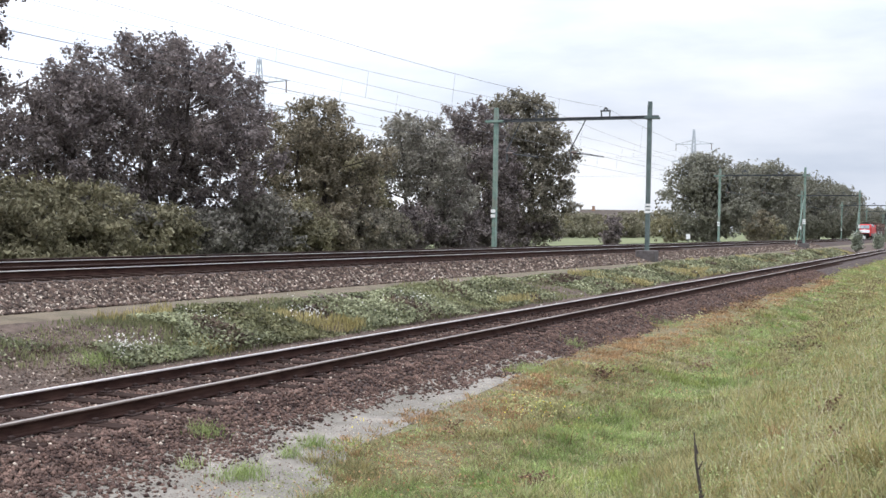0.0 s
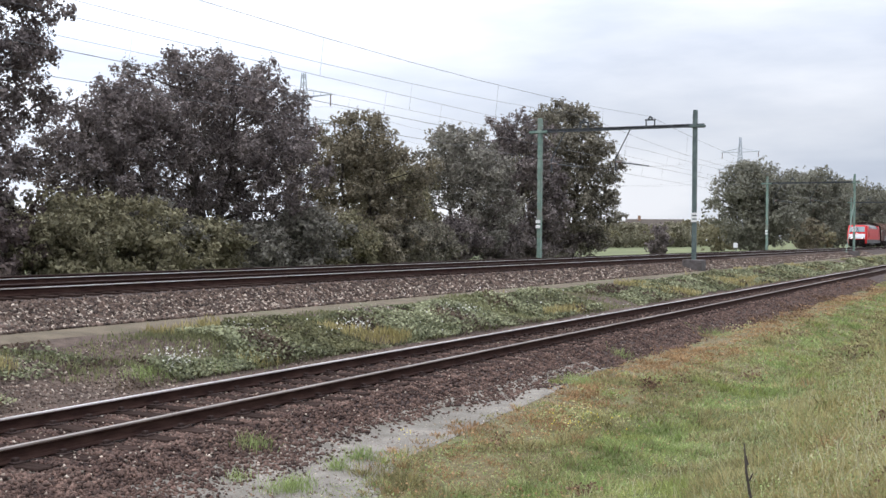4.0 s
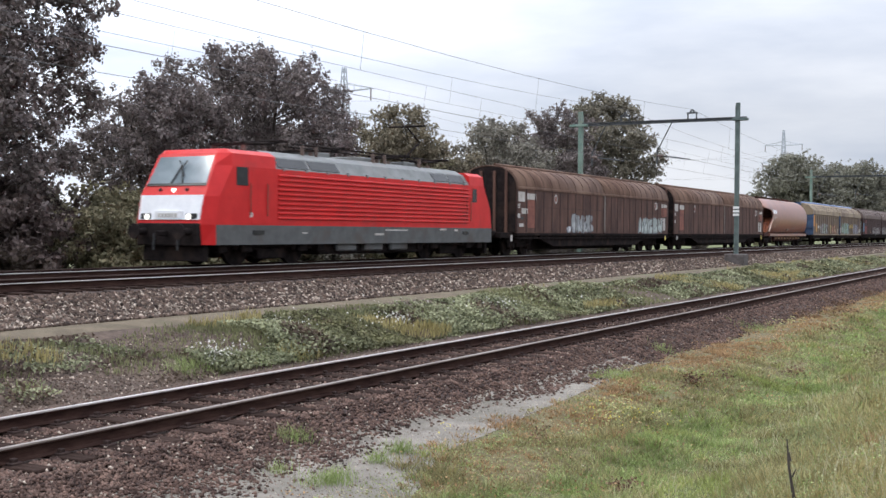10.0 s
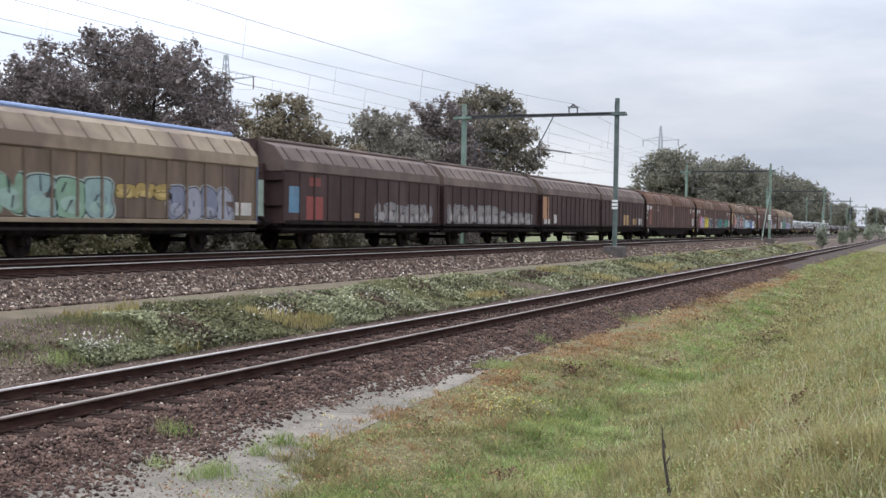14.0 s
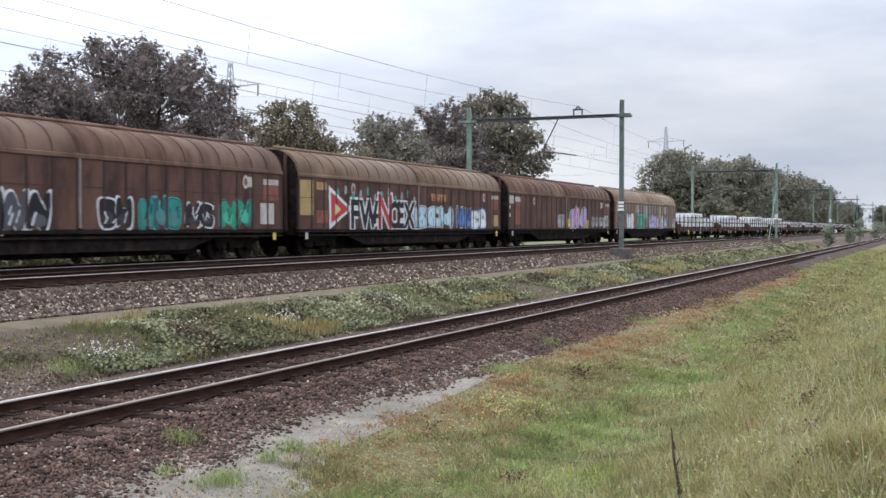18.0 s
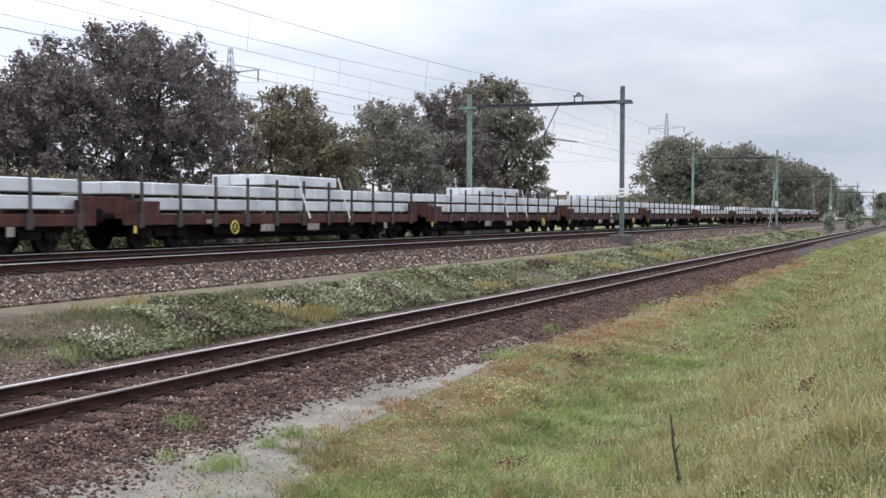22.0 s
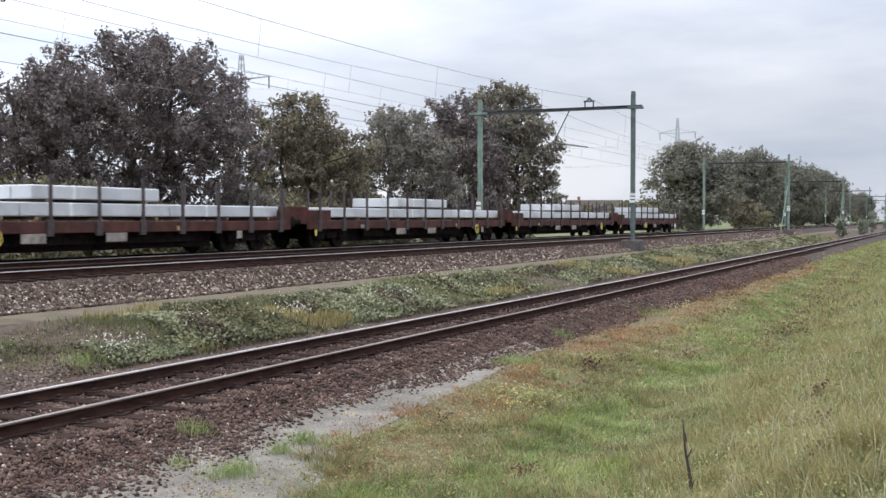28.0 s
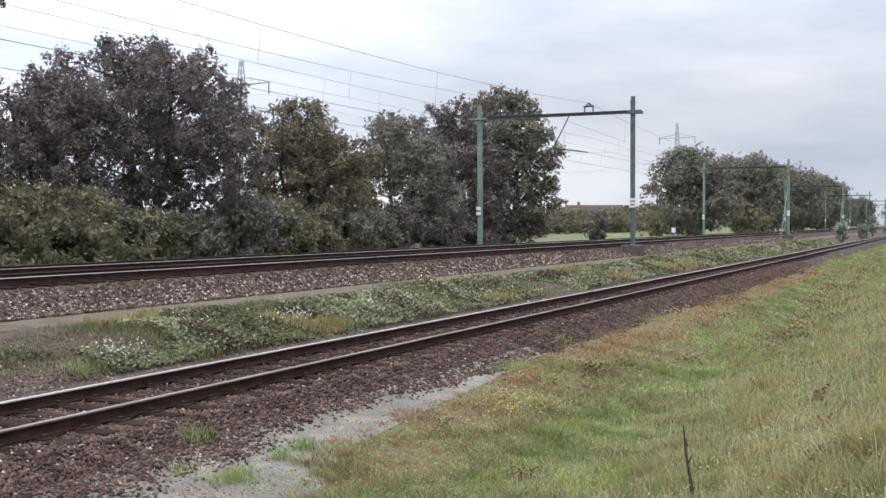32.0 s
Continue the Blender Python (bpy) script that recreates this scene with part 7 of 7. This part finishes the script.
h = np.clip((x + 15.35) / 0.7, 0.1, 1) * np.clip(0.06 + 0.4 * (hump - 0.25), 0.02, 0.32) * rs.uniform(0.3, 1.0, len(x))
sz = 0.026 + 0.0007 * D(x, y)
k = ~red & ~dark
leaf_carpet("bramble", rs, x[k], y[k], h[k], sz[k], M["leaf_bramble"], "tangled pale green brambles on the slope")
k = ~red & dark
leaf_carpet("nettle", rs, x[k], y[k], h[k] * 1.1, sz[k], M["leaf_nettle"], "darker olive nettles and creepers on the slope")
leaf_carpet("russet_bramble", rs, x[red], y[red], h[red], sz[red], M["leaf_russet"], "brambles with russet leaves on the slope")
bx, by = [], []
for cx, cy, n, r in ((-12.95, 15.25, 130, 0.2), (-13.4, 15.9, 90, 0.3), (-14.1, 19.1, 90, 0.35), (-13.1, 17.75, 80, 0.4), (-13.7, 22.2, 130, 0.3), (-13.6, 27.6, 220, 0.45), (-13.9, 20.6, 60, 0.7), (-14.2, 24.5, 50, 1.2), (-14.0, 36, 60, 2.5)):
    bx.append(rs.normal(cx, r * 0.6, n))
    by.append(rs.normal(cy, r, n))
bx, by = np.concatenate(bx), np.concatenate(by)
leaf_carpet("white_blossom", rs, bx, by, rs.uniform(0.03, 0.26, len(bx)), rs.uniform(0.014, 0.03, len(bx)) * np.clip(by / 22, 1, 1.5), M["blossom"], "clusters of small white flowers among the brambles", "flowers")
x, y = np.concatenate([rs.normal(-5.6, 0.3, 50), rs.normal(-6.85, 0.12, 14)]), np.concatenate([rs.normal(15.4, 0.6, 50), rs.normal(12.5, 0.2, 14)])
leaf_carpet("yellow_flower", rs, x, y, rs.uniform(0.18, 0.3, len(x)), rs.uniform(0.01, 0.018, len(x)), M["petal_yellow"], "tiny yellow flowers in the verge", "flowers")


dx, dy, dh = [], [], []
for cx, cy, n, r in ((-6.0, 20.1, 150, 0.2), (-5.6, 20.9, 60, 0.2), (-7.5, 37.5, 150, 0.4), (-7.7, 44, 150, 0.5), (-7.8, 52, 150, 0.6), (-7.4, 63, 160, 0.8), (-6.9, 40.5, 90, 0.5), (-4.45, 12.2, 160, 0.14), (-1.5, 14.9, 160, 0.16), (-0.95, 9.6, 110, 0.12), (-5.0, 24.0, 60, 0.3), (-5.7, 33, 90, 0.5), (-3.65, 29.6, 150, 0.6), (-3.35, 33.0, 170, 0.8), (-3.1, 37.0, 190, 0.9), (-2.7, 43, 170, 1.2), (-1.2, 11.9, 90, 0.15), (-6.1, 13.6, 70, 0.15)):
    dx.append(rs.normal(cx, r * 0.6, n))
    dy.append(rs.normal(cy, r, n))
    dh.append(rs.uniform(0.02, 0.2, n))
dx, dy, dh = np.concatenate(dx), np.concatenate(dy), np.concatenate(dh)
leaf_carpet("dock_weed", rs, dx, dy, dh, 0.014 + 0.0007 * D(dx, dy), M["leaf_dock"], "clumps of dark brown withered dock in the verge")
dx, dy = np.concatenate([rs.normal(-5.85, 0.25, 260), rs.normal(-6.5, 0.2, 70), rs.normal(-7.2, 0.25, 60)]), np.concatenate([rs.normal(15.9, 0.45, 260), rs.normal(18.5, 0.3, 70), rs.normal(33.5, 0.8, 60)])
leaf_carpet("ragwort", rs, dx, dy, rs.uniform(0.08, 0.26, len(dx)), 0.012 + 0.0006 * D(dx, dy), M["leaf_ragwort"], "pale yellow-green ragwort leaves in the verge")


def stones(name, rs, x, y, z, size, material, label):
    """Crushed stones, each an uneven block of eight faces."""
    n = len(x)
    dirs = np.array([(1, 0, 0), (0, 1, 0), (-1, 0, 0), (0, -1, 0), (0, 0, 1), (0, 0, -1)], float)
    faces = np.array([(0, 1, 4), (1, 2, 4), (2, 3, 4), (3, 0, 4), (1, 0, 5), (2, 1, 5), (3, 2, 5), (0, 3, 5)])
    a, t = rs.uniform(0, 2 * math.pi, n), rs.uniform(-0.7, 0.7, n)
    ca, sa, ct, st = np.cos(a), np.sin(a), np.cos(t), np.sin(t)
    rot = np.zeros((n, 3, 3))
    rot[:, 0, 0], rot[:, 0, 1], rot[:, 0, 2] = ca, -sa * ct, sa * st
    rot[:, 1, 0], rot[:, 1, 1], rot[:, 1, 2] = sa, ca * ct, -ca * st
    rot[:, 2, 1], rot[:, 2, 2] = st, ct
    v = dirs[None] * (size[:, None] * rs.uniform(0.45, 1.3, (n, 6)))[:, :, None]
    v[:, 4:, 2] *= 0.8
    v = np.einsum("nij,nkj->nki", rot, v) + np.stack([x, y, z], 1)[:, None, :]
    f = faces[None] + (np.arange(n) * 6)[:, None, None]
    return tagged(put(name, indexed(name, v.reshape(-1, 3), f.reshape(-1, 3), material)), label, "ballast", kind="stuff")


x, y = spread(rs, 95000, -12.3, -7.1, 6.5, 75, 1.5)
toe = -7.85 + 0.03 * np.clip(y - 13, 0, 8) + 0.25 * (noise2(x, y, 2.5, 91) - 0.5)
k = (x < toe) | (rs.uniform(0, 1, len(x)) < np.where(y < 12, 0.55, 0.3) * np.clip(1 - (x - toe) / np.where(y < 12, 0.9, 0.4), 0, 1) ** 2)
x, y = x[k], y[k]
z = ground_z(x, y)
inside = (x < -8.75) & (x > -11.45)
off = np.abs((y - 4 + 0.315) % 0.63 - 0.315)
keep = (~inside) | ((off > 0.16) & (rs.uniform(0, 1, len(x)) < np.where(np.abs(x - FRONT) < 0.7, 0.6, 1.0))) | (rs.uniform(0, 1, len(x)) < 0.06)
keep &= (np.abs(x - (FRONT - 0.7525)) > 0.1) & (np.abs(x - (FRONT + 0.7525)) > 0.1)
x, y, z = x[keep], y[keep], z[keep]
stones("dark_ballast", rs, x, y, z + rs.uniform(0.0, 0.02, len(x)), rs.uniform(0.012, 0.036, len(x)) + 0.0005 * y, M["stone_dark"], "dark brown crushed stone under the single track")
x, y = spread(rs, 34000, -17.72, -16.15, 11, 150, 1.5)
stones("brown_ballast", rs, x, y, ground_z(x, y) + rs.uniform(-0.01, 0.03, len(x)), rs.uniform(0.025, 0.07, len(x)) + 0.0003 * y, M["stone_mid"], "rusty brown crushed stone on the shoulder of the main line")
x, y = spread(rs, 8200, -17.7, -16.2, 11, 150, 1.5)
k = rs.uniform(0, 1, len(x)) < np.clip((x + 17.9) / 1.1, 0.12, 1)
x, y = x[k], y[k]
stones("pale_ballast", rs, x, y, ground_z(x, y) + rs.uniform(0.0, 0.035, len(x)), rs.uniform(0.025, 0.062, len(x)) + 0.0003 * y, M["stone_light"], "pale crushed stones among the brown ballast")
x, y = spread(rs, 2500, -12.2, -7.8, 6.5, 60, 1.5)
stones("pale_chips", rs, x, y, ground_z(x, y) + 0.02, rs.uniform(0.012, 0.03, len(x)), M["stone_light"], "few pale stones among the dark ballast")
x, y = spread(rs, 1800, -14.9, -12.3, 10, 24, 1.5)
stones("pale_rubble", rs, x, y, ground_z(x, y) + 0.004, rs.uniform(0.01, 0.035, len(x)), M["stone_light"], "pale rubble on the bare foot of the slope")
x, y = spread(rs, 12000, -14.9, -12.3, 10, 30, 1.5)
stones("slope_rubble", rs, x, y, ground_z(x, y) + 0.002, rs.uniform(0.01, 0.03, len(x)), M["stone_mid"], "loose rubble on the bare foot of the slope")
x, y = spread(rs, 9000, -8.2, -6.6, 6.5, 40, 1.5)
k = rs.uniform(0, 1, len(x)) < 0.15 + 0.35 * np.clip((12.5 - y) / 2, 0, 1)
stones("path_chips", rs, x[k], y[k], ground_z(x[k], y[k]) + 0.004, rs.uniform(0.008, 0.024, k.sum()), M["stone_dark"], "dark chips trodden into the sandy path")
x, y = x[~k], y[~k]
stones("path_gravel", rs, x, y, ground_z(x, y) + 0.008, rs.uniform(0.005, 0.014, len(x)), M["stone_light"], "loose gravel scattered on the sandy path")

# ---- the tracks, piece by piece ----
track(FRONT, 0.0, "branch_track", "single track with one shiny rail on dark sleepers", ("rail_head", "rail_worn"), -1.3, 4, 95, 30)
track(NEAR, MAIN_TOP, "main_track", "near track of the main line on pale ballast", ("rail_dull", "rail_head"), -1.3, 10, 80, 0)
track(FAR, MAIN_TOP, "main_track", "far track of the main line on pale ballast", ("rail_dull", "rail_head"), -1.3, 10, 80, 0)


def slack(u):
    """How far the couplings behind the engine are pressed in or drawn out."""
    return float(np.interp(u, [-20, 0, 50, 67, 97, 99, 128.7, 157.4, 180, 203, 248, 271, 315, 359, 402, 424, 512], [0.12, 0.05, 0.0, 0.25, 0.2, -0.1, -0.3, -0.6, -0.8, -0.9, -0.6, -0.5, -0.5, -0.1, 0.65, 1.0, 1.3]))


def motions():
    for thing, u in MOVING:
        walk(thing, rows_of(u + slack(u)))


motions()
